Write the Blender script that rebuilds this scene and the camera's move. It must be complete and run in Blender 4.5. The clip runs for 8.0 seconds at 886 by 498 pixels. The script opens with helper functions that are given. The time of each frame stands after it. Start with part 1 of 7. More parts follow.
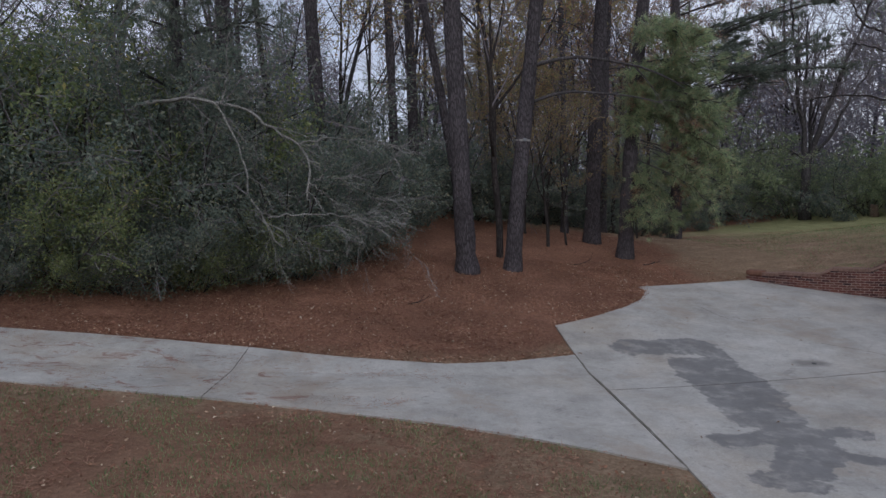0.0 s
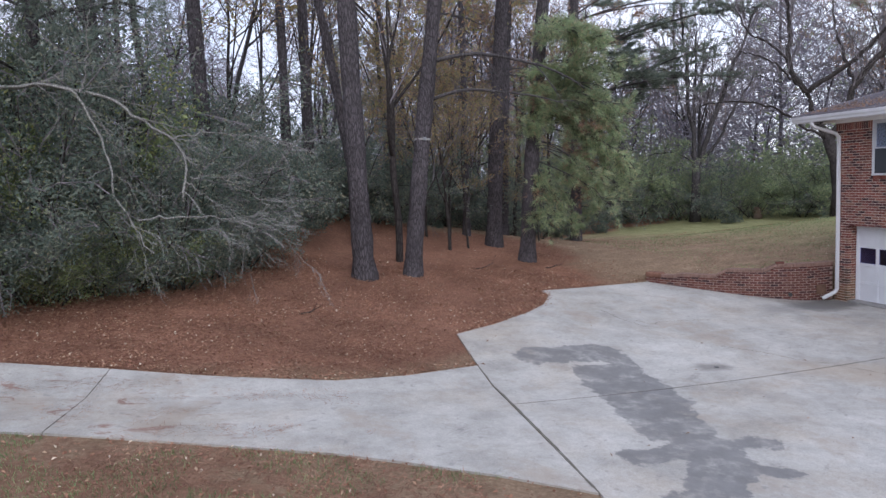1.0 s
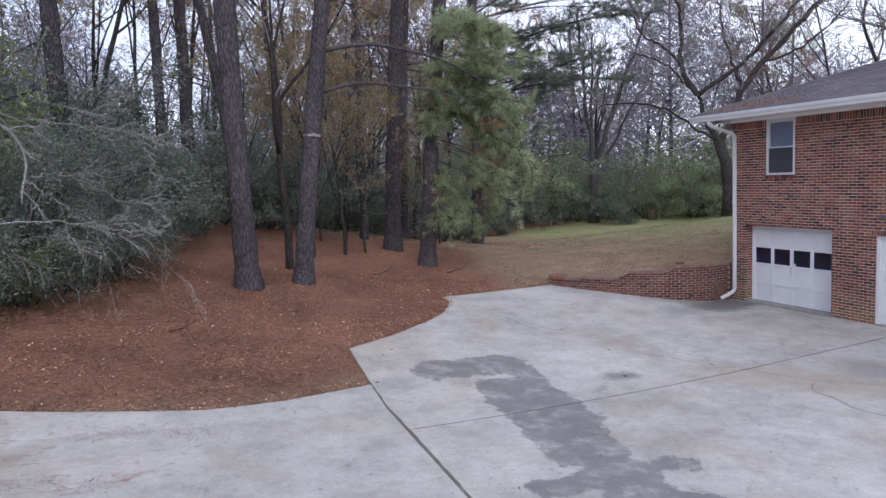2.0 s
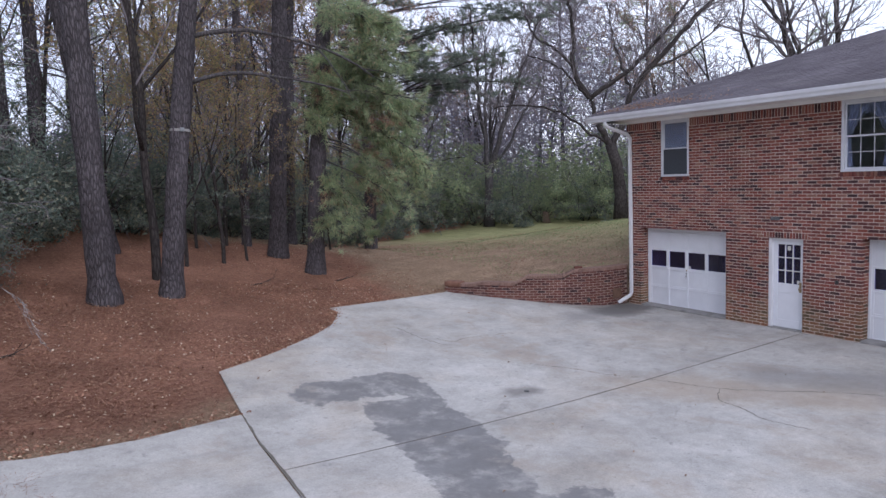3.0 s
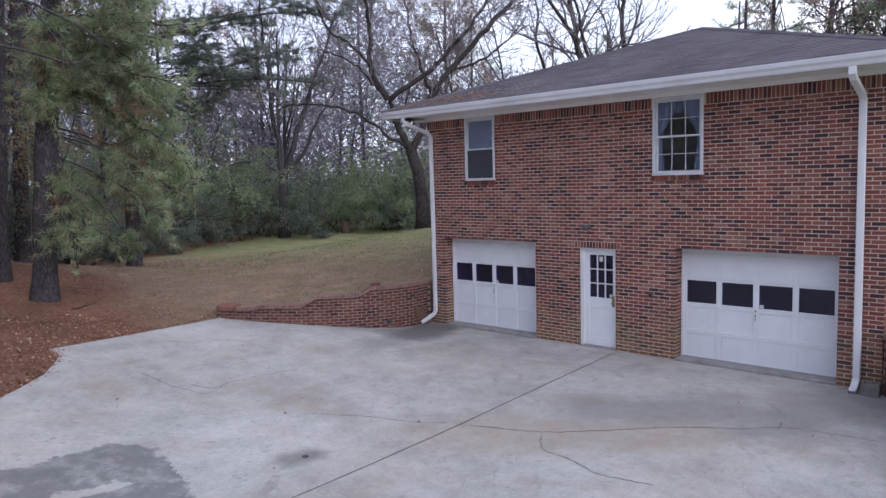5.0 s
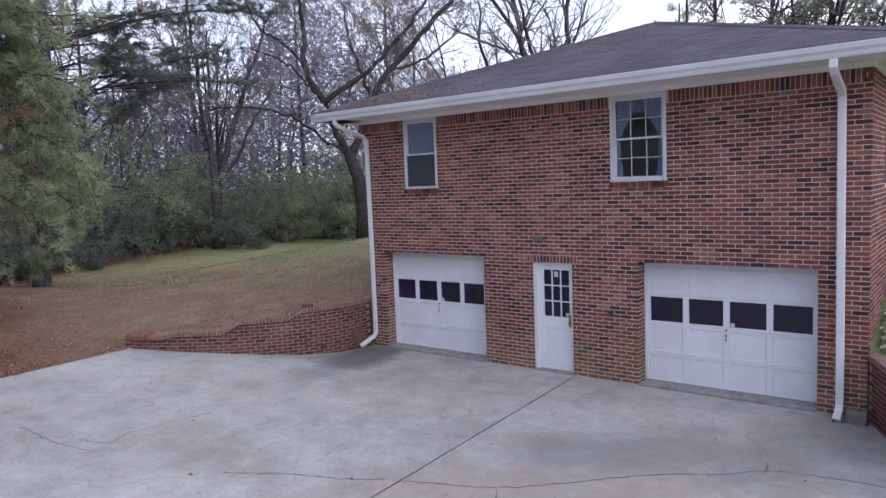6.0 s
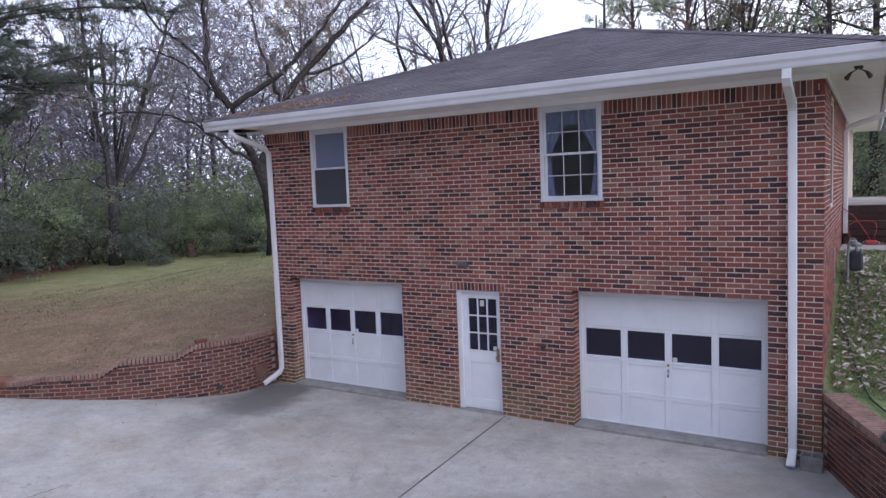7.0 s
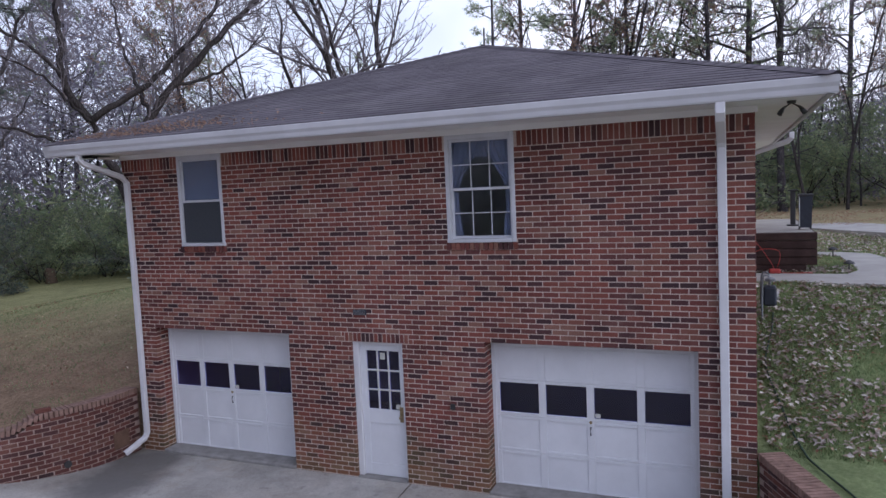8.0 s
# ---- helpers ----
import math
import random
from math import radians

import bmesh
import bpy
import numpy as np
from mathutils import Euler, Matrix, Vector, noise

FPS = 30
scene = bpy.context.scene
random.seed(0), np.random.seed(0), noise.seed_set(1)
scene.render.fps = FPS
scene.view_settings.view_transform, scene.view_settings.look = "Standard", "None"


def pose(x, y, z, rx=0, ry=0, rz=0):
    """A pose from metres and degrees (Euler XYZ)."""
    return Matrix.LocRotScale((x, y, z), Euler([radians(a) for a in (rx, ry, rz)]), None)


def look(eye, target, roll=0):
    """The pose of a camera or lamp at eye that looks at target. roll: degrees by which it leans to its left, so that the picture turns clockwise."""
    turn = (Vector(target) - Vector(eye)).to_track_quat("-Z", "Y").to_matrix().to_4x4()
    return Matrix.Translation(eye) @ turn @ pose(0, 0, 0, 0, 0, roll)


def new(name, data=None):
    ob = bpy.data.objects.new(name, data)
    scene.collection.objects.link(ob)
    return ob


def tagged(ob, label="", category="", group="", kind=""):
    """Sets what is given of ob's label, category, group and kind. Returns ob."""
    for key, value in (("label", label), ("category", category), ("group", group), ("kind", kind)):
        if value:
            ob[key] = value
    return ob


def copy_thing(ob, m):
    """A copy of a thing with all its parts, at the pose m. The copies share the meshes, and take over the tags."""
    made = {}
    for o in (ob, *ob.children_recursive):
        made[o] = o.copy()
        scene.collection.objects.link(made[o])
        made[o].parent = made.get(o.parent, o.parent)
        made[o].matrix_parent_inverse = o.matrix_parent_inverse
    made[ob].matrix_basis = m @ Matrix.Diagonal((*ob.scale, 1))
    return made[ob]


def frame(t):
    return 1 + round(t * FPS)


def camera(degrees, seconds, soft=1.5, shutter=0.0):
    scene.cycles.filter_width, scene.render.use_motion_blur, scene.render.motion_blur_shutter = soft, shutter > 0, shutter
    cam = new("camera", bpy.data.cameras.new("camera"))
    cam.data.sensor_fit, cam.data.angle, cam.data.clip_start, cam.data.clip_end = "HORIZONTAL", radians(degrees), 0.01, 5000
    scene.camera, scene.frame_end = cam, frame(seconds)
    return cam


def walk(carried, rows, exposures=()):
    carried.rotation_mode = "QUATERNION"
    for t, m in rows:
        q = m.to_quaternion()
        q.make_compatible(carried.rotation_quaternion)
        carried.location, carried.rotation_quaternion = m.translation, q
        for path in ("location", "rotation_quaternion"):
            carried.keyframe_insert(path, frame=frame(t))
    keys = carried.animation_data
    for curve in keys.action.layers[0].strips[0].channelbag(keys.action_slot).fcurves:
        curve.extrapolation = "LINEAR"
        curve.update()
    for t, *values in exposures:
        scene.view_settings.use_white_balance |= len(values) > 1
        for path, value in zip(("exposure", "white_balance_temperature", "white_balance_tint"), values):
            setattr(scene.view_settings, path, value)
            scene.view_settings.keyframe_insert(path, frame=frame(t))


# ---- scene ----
cam = camera(64.6, 8.0)
PATH = [
    (0, (-16.364, -7.4, 3.999), (-16.101, -5.427, 3.802), -2.6),
    (0.5, (-16.2, -6.905, 3.959), (-15.8, -4.956, 3.76), -2.4),
    (1, (-16.002, -6.396, 3.919), (-15.472, -4.477, 3.719), -2.3),
    (1.5, (-15.71, -5.821, 3.874), (-15.054, -3.943, 3.672), -2.3),
    (3, (-14.677, -4.133, 3.717), (-13.629, -2.441, 3.516), -2.1),
    (3.5, (-14.237, -3.653, 3.674), (-13.07, -2.042, 3.473), -1.9),
    (4, (-13.782, -3.156, 3.631), (-12.496, -1.638, 3.432), -1.8),
    (4.5, (-13.248, -2.692, 3.549), (-11.859, -1.266, 3.358), -1.6),
    (5, (-12.634, -2.197, 3.523), (-11.162, -0.856, 3.334), -1.5),
    (6.5, (-10.729, -0.894, 3.72), (-9.106, 0.26, 3.54), -2.4),
    (7, (-10.097, -0.518, 3.819), (-8.4, 0.525, 3.646), -2.2),
    (7.5, (-9.53, -0.116, 3.984), (-7.755, 0.791, 3.817), -2.3),
    (8, (-8.903, 0.246, 4.248), (-7.062, 1.011, 4.085), -2.5),
]
EXPOSURES = [(0.0, -0.54, 6060, 12), (0.25, -0.06, 6050, 12), (0.5, 0.3, 6040, 12), (0.8, 0.4, 6020, 13), (1.5, 0.4, 5960, 15), (3.5, 0.29, 5890, 16), (5.0, 0.26, 5820, 17), (6.5, 0.3, 5760, 18), (7.0, 0.33, 5750, 18), (7.5, 0.28, 5740, 18), (8.0, -0.04, 5730, 18)]
walk(cam, [(t, look(eye, target, roll)) for t, eye, target, roll in PATH], EXPOSURES)

# ---- daylight: high overcast ----
world = bpy.data.worlds.new("overcast_sky")
scene.world = world
world.use_nodes = True
wn = world.node_tree
wn.nodes.clear()
w_out = wn.nodes.new("ShaderNodeOutputWorld")
w_bg = wn.nodes.new("ShaderNodeBackground")
w_sky = wn.nodes.new("ShaderNodeTexSky")
w_sky.sky_type = "NISHITA"
w_sky.sun_disc = False
w_sky.sun_elevation = radians(27)
w_sky.sun_rotation = radians(215)
w_co = wn.nodes.new("ShaderNodeTexCoord")
w_noise = wn.nodes.new("ShaderNodeTexNoise")
w_noise.inputs["Scale"].default_value = 3.2
w_noise.inputs["Detail"].default_value = 6
w_ramp = wn.nodes.new("ShaderNodeValToRGB")
w_ramp.color_ramp.elements[0].position = 0.36
w_ramp.color_ramp.elements[0].color = (0.62, 0.62, 0.62, 1)
w_ramp.color_ramp.elements[1].position = 0.6
w_ramp.color_ramp.elements[1].color = (0.97, 0.97, 0.97, 1)
w_mix = wn.nodes.new("ShaderNodeMix")
w_mix.data_type = "RGBA"
w_mix.inputs["B"].default_value = (8.9, 9.4, 11.0, 1)
wn.links.new(w_co.outputs["Generated"], w_noise.inputs["Vector"])
wn.links.new(w_noise.outputs["Fac"], w_ramp.inputs["Fac"])
wn.links.new(w_ramp.outputs["Color"], w_mix.inputs["Factor"])
wn.links.new(w_sky.outputs["Color"], w_mix.inputs["A"])
# thinner, whiter cloud towards the east
w_axis = wn.nodes.new("ShaderNodeSeparateXYZ")
wn.links.new(w_co.outputs["Generated"], w_axis.inputs[0])
w_east = wn.nodes.new("ShaderNodeMapRange")
w_east.inputs["From Min"].default_value = 0.35
w_east.inputs["From Max"].default_value = 0.95
wn.links.new(w_axis.outputs[0], w_east.inputs["Value"])
w_thin = wn.nodes.new("ShaderNodeMix")
w_thin.data_type = "RGBA"
w_thin.inputs["A"].default_value = (8.9, 9.4, 11.0, 1)
w_thin.inputs["B"].default_value = (13.2, 13.3, 13.8, 1)
wn.links.new(w_east.outputs["Result"], w_thin.inputs["Factor"])
wn.links.new(w_thin.outputs["Result"], w_mix.inputs["B"])
wn.links.new(w_mix.outputs["Result"], w_bg.inputs["Color"])
w_bg.inputs["Strength"].default_value = 0.1
wn.links.new(w_bg.outputs["Background"], w_out.inputs["Surface"])

sun = new("sun", bpy.data.lights.new("sun", "SUN"))
sun.data.energy = 1.3
sun.data.angle = radians(60)
sun.data.color = (1.0, 0.96, 0.9)
sun.matrix_world = look((-9, -42, 28), (0, 5, 0))


# ---- materials ----
def nodes_of(name, rough=0.8, spec=0.3, metal=0.0):
    m = bpy.data.materials.new(name)
    m.use_nodes = True
    nt = m.node_tree
    b = nt.nodes["Principled BSDF"]
    b.inputs["Roughness"].default_value = rough
    b.inputs["Specular IOR Level"].default_value = spec
    b.inputs["Metallic"].default_value = metal
    return m, nt, b


def n_pos(nt):
    return nt.nodes.new("ShaderNodeNewGeometry").outputs["Position"]


def n_local(nt):
    return nt.nodes.new("ShaderNodeTexCoord").outputs["Object"]


def n_scale(nt, vec, s):
    k = nt.nodes.new("ShaderNodeMapping")
    k.inputs["Scale"].default_value = s
    nt.links.new(vec, k.inputs["Vector"])
    return k.outputs["Vector"]


def n_noise(nt, vec, scale, detail=4, rough=0.6, dist=0.0):
    k = nt.nodes.new("ShaderNodeTexNoise")
    k.inputs["Scale"].default_value = scale
    k.inputs["Detail"].default_value = detail
    k.inputs["Roughness"].default_value = rough
    k.inputs["Distortion"].default_value = dist
    nt.links.new(vec, k.inputs["Vector"])
    return k.outputs["Fac"]


def n_ramp(nt, fac, stops, flat=False):
    k = nt.nodes.new("ShaderNodeValToRGB")
    cr = k.color_ramp
    if flat:
        cr.interpolation = "CONSTANT"
    while len(cr.elements) < len(stops):
        cr.elements.new(0.5)
    for e, (p, c) in zip(cr.elements, stops):
        e.position = p
        e.color = (*c, 1) if isinstance(c, tuple) else (c, c, c, 1)
    nt.links.new(fac, k.inputs["Fac"])
    return k.outputs["Color"]


def n_math(nt, op, a, b=0.0, clamp=False):
    k = nt.nodes.new("ShaderNodeMath")
    k.operation = op
    k.use_clamp = clamp
    for i, v in enumerate((a, b)):
        if isinstance(v, (int, float)):
            k.inputs[i].default_value = v
        else:
            nt.links.new(v, k.inputs[i])
    return k.outputs["Value"]


def n_mix(nt, fac, a, b, blend="MIX"):
    k = nt.nodes.new("ShaderNodeMix")
    k.data_type = "RGBA"
    k.blend_type = blend
    for name, v in (("Factor", fac), ("A", a), ("B", b)):
        s = [q for q in k.inputs if q.name == name and q.type == ("VALUE" if name == "Factor" else "RGBA")][0]
        if isinstance(v, (int, float)):
            s.default_value = v
        elif isinstance(v, tuple):
            s.default_value = (*v, 1)
        else:
            nt.links.new(v, s)
    return [q for q in k.outputs if q.type == "RGBA"][0]


def n_bump(nt, b, height, strength=0.5, dist=0.01):
    k = nt.nodes.new("ShaderNodeBump")
    k.inputs["Strength"].default_value = strength
    k.inputs["Distance"].default_value = dist
    nt.links.new(height, k.inputs["Height"])
    nt.links.new(k.outputs["Normal"], b.inputs["Normal"])


def n_axis(nt, vec, i):
    k = nt.nodes.new("ShaderNodeSeparateXYZ")
    nt.links.new(vec, k.inputs[0])
    return k.outputs[i]


def n_random(nt, island):
    if island:
        return nt.nodes.new("ShaderNodeNewGeometry").outputs["Random Per Island"]
    return nt.nodes.new("ShaderNodeObjectInfo").outputs["Random"]


def simple(name, colour, rough=0.6, spec=0.3, vary=0.12, scale=6.0, metal=0.0, bump=0.0):
    """A painted or plain surface with faint blotches and grain."""
    m, nt, b = nodes_of(name, rough, spec, metal)
    p = n_pos(nt)
    f = n_noise(nt, p, scale, 5)
    lo = tuple(c * (1 - vary) for c in colour)
    hi = tuple(min(1, c * (1 + vary)) for c in colour)
    c = n_ramp(nt, f, [(0.3, lo), (0.7, hi)])
    nt.links.new(c, b.inputs["Base Color"])
    if bump:
        n_bump(nt, b, n_noise(nt, p, scale * 12, 3), bump, 0.004)
    return m


def brick_material(name, island, tone=(1.12, 0.97, 0.95), even=False):
    m, nt, b = nodes_of(name, 0.88, 0.2)
    r = n_random(nt, island)
    if even:
        r = n_math(nt, "ADD", n_math(nt, "MULTIPLY", r, 0.6), 0.17)
    c = n_ramp(nt, r, [(q, tuple(v * k for v, k in zip(w, tone))) for q, w in ((0.0, (0.058, 0.037, 0.041)), (0.10, (0.082, 0.045, 0.047)), (0.20, (0.120, 0.055, 0.052)), (0.33, (0.164, 0.066, 0.057)),
                       (0.51, (0.203, 0.081, 0.064)), (0.70, (0.212, 0.101, 0.079)), (0.84, (0.228, 0.136, 0.106)), (0.93, (0.140, 0.068, 0.062)))], True)
    p = n_pos(nt)
    big = n_ramp(nt, n_noise(nt, p, 0.9, 3), [(0.3, 0.78), (0.7, 1.2)])
    fine = n_ramp(nt, n_noise(nt, p, 55, 5, 0.7), [(0.25, 0.62), (0.75, 1.3)])
    c = n_mix(nt, 1.0, c, big, "MULTIPLY")
    c = n_mix(nt, 0.8, c, fine, "MULTIPLY")
    bloom = n_ramp(nt, n_noise(nt, p, 2.3, 6, 0.7), [(0.55, 0.0), (0.8, 0.22)])
    c = n_mix(nt, bloom, c, (0.42, 0.31, 0.27))
    if not even:
        # yellowish lime and algae bloom on the lowest courses
        foot = n_math(nt, "SUBTRACT", 0.95, n_math(nt, "ADD", n_axis(nt, p, 2), n_math(nt, "MULTIPLY", n_math(nt, "SUBTRACT", n_noise(nt, p, 1.6, 5, 0.65), 0.5), 2.6)))
        c = n_mix(nt, n_math(nt, "MULTIPLY", n_math(nt, "MULTIPLY", foot, 1.3, True), 0.42), c, (0.20, 0.155, 0.07))
    nt.links.new(c, b.inputs["Base Color"])
    n_bump(nt, b, n_noise(nt, p, 120, 4, 0.7), 0.5, 0.003)
    return m


def mortar_material():
    m, nt, b = nodes_of("mortar", 0.95, 0.1)
    p = n_pos(nt)
    c = n_ramp(nt, n_noise(nt, p, 1.7, 5), [(0.3, (0.50, 0.405, 0.345)), (0.7, (0.70, 0.59, 0.51))])
    f = n_ramp(nt, n_noise(nt, p, 80, 3), [(0.3, 0.75), (0.7, 1.12)])
    nt.links.new(n_mix(nt, 1.0, c, f, "MULTIPLY"), b.inputs["Base Color"])
    n_bump(nt, b, n_noise(nt, p, 160, 3), 0.6, 0.003)
    return m


def capsule_mask(nt, px, py, ax, ay, bx, by, r):
    """Distance field of a rounded bar, minus its radius."""
    lx, ly = bx - ax, by - ay
    q = max(1e-6, lx * lx + ly * ly)
    dx, dy = n_math(nt, "SUBTRACT", px, ax), n_math(nt, "SUBTRACT", py, ay)
    t = n_math(nt, "ADD", n_math(nt, "MULTIPLY", dx, lx / q), n_math(nt, "MULTIPLY", dy, ly / q))
    t = n_math(nt, "MINIMUM", n_math(nt, "MAXIMUM", t, 0.0), 1.0)
    ex = n_math(nt, "SUBTRACT", dx, n_math(nt, "MULTIPLY", t, lx))
    ey = n_math(nt, "SUBTRACT", dy, n_math(nt, "MULTIPLY", t, ly))
    d = n_math(nt, "SQRT", n_math(nt, "ADD", n_math(nt, "MULTIPLY", ex, ex), n_math(nt, "MULTIPLY", ey, ey)))
    return n_math(nt, "SUBTRACT", d, r)


def concrete_material():
    m, nt, b = nodes_of("concrete", 0.86, 0.25)
    p = n_pos(nt)
    px, py = n_axis(nt, p, 0), n_axis(nt, p, 1)
    c = n_ramp(nt, n_noise(nt, p, 0.3, 7, 0.66, 0.0), [(0.28, (0.33, 0.315, 0.287)), (0.5, (0.43, 0.413, 0.382)), (0.72, (0.51, 0.494, 0.462))])
    warm = n_ramp(nt, n_noise(nt, p, 0.4, 6, 0.66, 0.1), [(0.48, 0.0), (0.68, 0.65)])
    c = n_mix(nt, warm, c, (0.40, 0.345, 0.28))
    streak = n_noise(nt, n_scale(nt, p, (1.5, 0.6, 1.0)), 1.3, 7, 0.72, 0.0)
    c = n_mix(nt, n_ramp(nt, streak, [(0.55, 0.0), (0.8, 0.22)]), c, (0.25, 0.245, 0.235))
    f = n_ramp(nt, n_noise(nt, p, 42, 5, 0.7), [(0.25, 0.78), (0.75, 1.14)])
    c = n_mix(nt, 1.0, c, f, "MULTIPLY")
    f = n_ramp(nt, n_noise(nt, p, 9, 6, 0.75), [(0.25, 0.86), (0.75, 1.1)])
    c = n_mix(nt, 1.0, c, f, "MULTIPLY")
    mid = n_ramp(nt, n_noise(nt, p, 1.2, 8, 0.7, 0.0), [(0.3, 0.84), (0.5, 1.0), (0.7, 1.12)])
    c = n_mix(nt, 1.0, c, mid, "MULTIPLY")
    tan = n_ramp(nt, n_noise(nt, n_scale(nt, p, (1.2, 0.8, 1.0)), 0.6, 7, 0.68, 0.2), [(0.53, 0.0), (0.66, 0.62)])
    c = n_mix(nt, tan, c, (0.33, 0.275, 0.22))
    spots = n_ramp(nt, n_noise(nt, p, 7.0, 3, 0.5), [(0.64, 0.0), (0.72, 0.45)])
    speck = n_ramp(nt, n_noise(nt, p, 20.0, 2, 0.5), [(0.7, 0.0), (0.75, 0.5)])
    c = n_mix(nt, speck, c, (0.17, 0.165, 0.16))
    c = n_mix(nt, spots, c, (0.2, 0.195, 0.19))
    # the large dark patch, an old spill
    d = None
    for bar in ((-10.62, 6.42, -9.2, 6.42, 0.46), (-9.4, 6.15, -9.6, 5.2, 0.62), (-9.65, 5.0, -9.9, 3.5, 0.68), (-10.0, 3.2, -10.2, 2.3, 0.56), (-10.2, 2.1, -10.3, 1.0, 0.40),
                (-11.3, 1.45, -10.6, 1.5, 0.22), (-9.75, 1.5, -9.2, 1.48, 0.17), (-10.4, 1.1, -10.9, 0.4, 0.34), (-11.5, 0.12, -11.2, 0.0, 0.26), (-10.1, 0.75, -9.75, 0.52, 0.13)):
        e = capsule_mask(nt, px, py, *bar)
        d = e if d is None else n_math(nt, "MINIMUM", d, e)
    wob = n_math(nt, "MULTIPLY", n_math(nt, "SUBTRACT", n_noise(nt, p, 2.3, 8, 0.68), 0.5), 0.8)
    # a bare sliver inside the patch
    d = n_math(nt, "MAXIMUM", d, n_math(nt, "MULTIPLY", capsule_mask(nt, px, py, -10.1, 5.86, -9.5, 5.74, 0.1), -1.0))
    patch = n_ramp(nt, n_math(nt, "ADD", d, wob), [(0.0, 1.0), (0.05, 0.0)])
    hole = n_ramp(nt, n_noise(nt, n_scale(nt, p, (1.0, 1.0, 1.0)), 2.4, 8, 0.7), [(0.5, 1.0), (0.66, 0.42)])
    patch = n_mix(nt, 1.0, patch, hole, "MULTIPLY")
    c = n_mix(nt, n_math(nt, "MULTIPLY", patch, 0.85), c, n_ramp(nt, n_noise(nt, p, 3, 6, 0.7), [(0.3, (0.125, 0.122, 0.122)), (0.7, (0.19, 0.186, 0.186))]))
    # damp tongue below the far downspout, dark film by the near one, ring round the drain
    w2 = n_math(nt, "MULTIPLY", n_math(nt, "SUBTRACT", n_noise(nt, p, 2.2, 5), 0.5), 0.7)
    damp = n_math(nt, "ADD", capsule_mask(nt, px, py, -0.45, 9.25, -1.5, 8.9, 0.36), w2)
    c = n_mix(nt, n_math(nt, "MULTIPLY", n_ramp(nt, damp, [(0.0, 1.0), (0.55, 0.0)]), 0.82), c, (0.115, 0.108, 0.1))
    tail = n_math(nt, "ADD", capsule_mask(nt, px, py, -1.5, 8.9, -2.9, 8.7, 0.15), w2)
    c = n_mix(nt, n_math(nt, "MULTIPLY", n_ramp(nt, tail, [(0.0, 1.0), (0.5, 0.0)]), 0.4), c, (0.16, 0.155, 0.15))
    # thin scuffs and dirty water marks running aslant over the slab
    slant = nt.nodes.new("ShaderNodeCombineXYZ")
    nt.links.new(n_math(nt, "ADD", n_math(nt, "MULTIPLY", px, 0.32), n_math(nt, "MULTIPLY", py, 0.24)), slant.inputs[0])
    nt.links.new(n_math(nt, "SUBTRACT", n_math(nt, "MULTIPLY", py, 1.9), n_math(nt, "MULTIPLY", px, 1.4)), slant.inputs[1])
    marks = n_ramp(nt, n_noise(nt, slant.outputs[0], 1.5, 8, 0.75), [(0.57, 0.0), (0.66, 0.5)])
    where = n_ramp(nt, n_noise(nt, p, 0.5, 3), [(0.45, 0.0), (0.6, 1.0)])
    c = n_mix(nt, n_math(nt, "MULTIPLY", marks, where), c, (0.21, 0.2, 0.185))
    # rusty bloom along the long crack
    rust = n_math(nt, "ADD", capsule_mask(nt, px, py, -5.1, 3.6, -3.5, 1.7, 0.35), n_math(nt, "MULTIPLY", w2, 2.2))
    c = n_mix(nt, n_math(nt, "MULTIPLY", n_ramp(nt, rust, [(0.0, 1.0), (0.7, 0.0)]), 0.5), c, (0.33, 0.265, 0.195))
    film = n_math(nt, "MINIMUM", capsule_mask(nt, px, py, -0.7, 0.2, -2.6, 0.9, 0.35), capsule_mask(nt, px, py, -2.2, 1.5, -3.4, 3.0, 0.3))
    c = n_mix(nt, n_math(nt, "MULTIPLY", n_ramp(nt, n_math(nt, "ADD", film, w2), [(0.0, 1.0), (0.7, 0.0)]), 0.55), c, (0.17, 0.168, 0.165))
    ring = capsule_mask(nt, px, py, -7.35, 5.05, -7.6, 5.1, 0.12)
    c = n_mix(nt, n_math(nt, "MULTIPLY", n_ramp(nt, n_math(nt, "ADD", ring, n_math(nt, "MULTIPLY", w2, 0.5)), [(0.0, 1.0), (0.2, 0.0)]), 0.7), c, (0.15, 0.14, 0.13))
    # fallen needle drifts on the lane
    straw = n_noise(nt, n_scale(nt, p, (1.0, 2.2, 1.0)), 1.3, 6, 0.75, 1.2)
    k = n_math(nt, "MULTIPLY", n_math(nt, "SUBTRACT", -15.0, px), 0.35, True)
    c = n_mix(nt, n_math(nt, "MULTIPLY", n_math(nt, "MULTIPLY", n_ramp(nt, straw, [(0.56, 0.0), (0.62, 1.0)]), k), 0.75), c, (0.22, 0.115, 0.085))
    nt.links.new(c, b.inputs["Base Color"])
    nt.links.new(n_ramp(nt, patch, [(0.0, 0.86), (1.0, 0.6)]), b.inputs["Roughness"])
    n_bump(nt, b, n_noise(nt, p, 90, 4, 0.7), 0.35, 0.004)
    return m


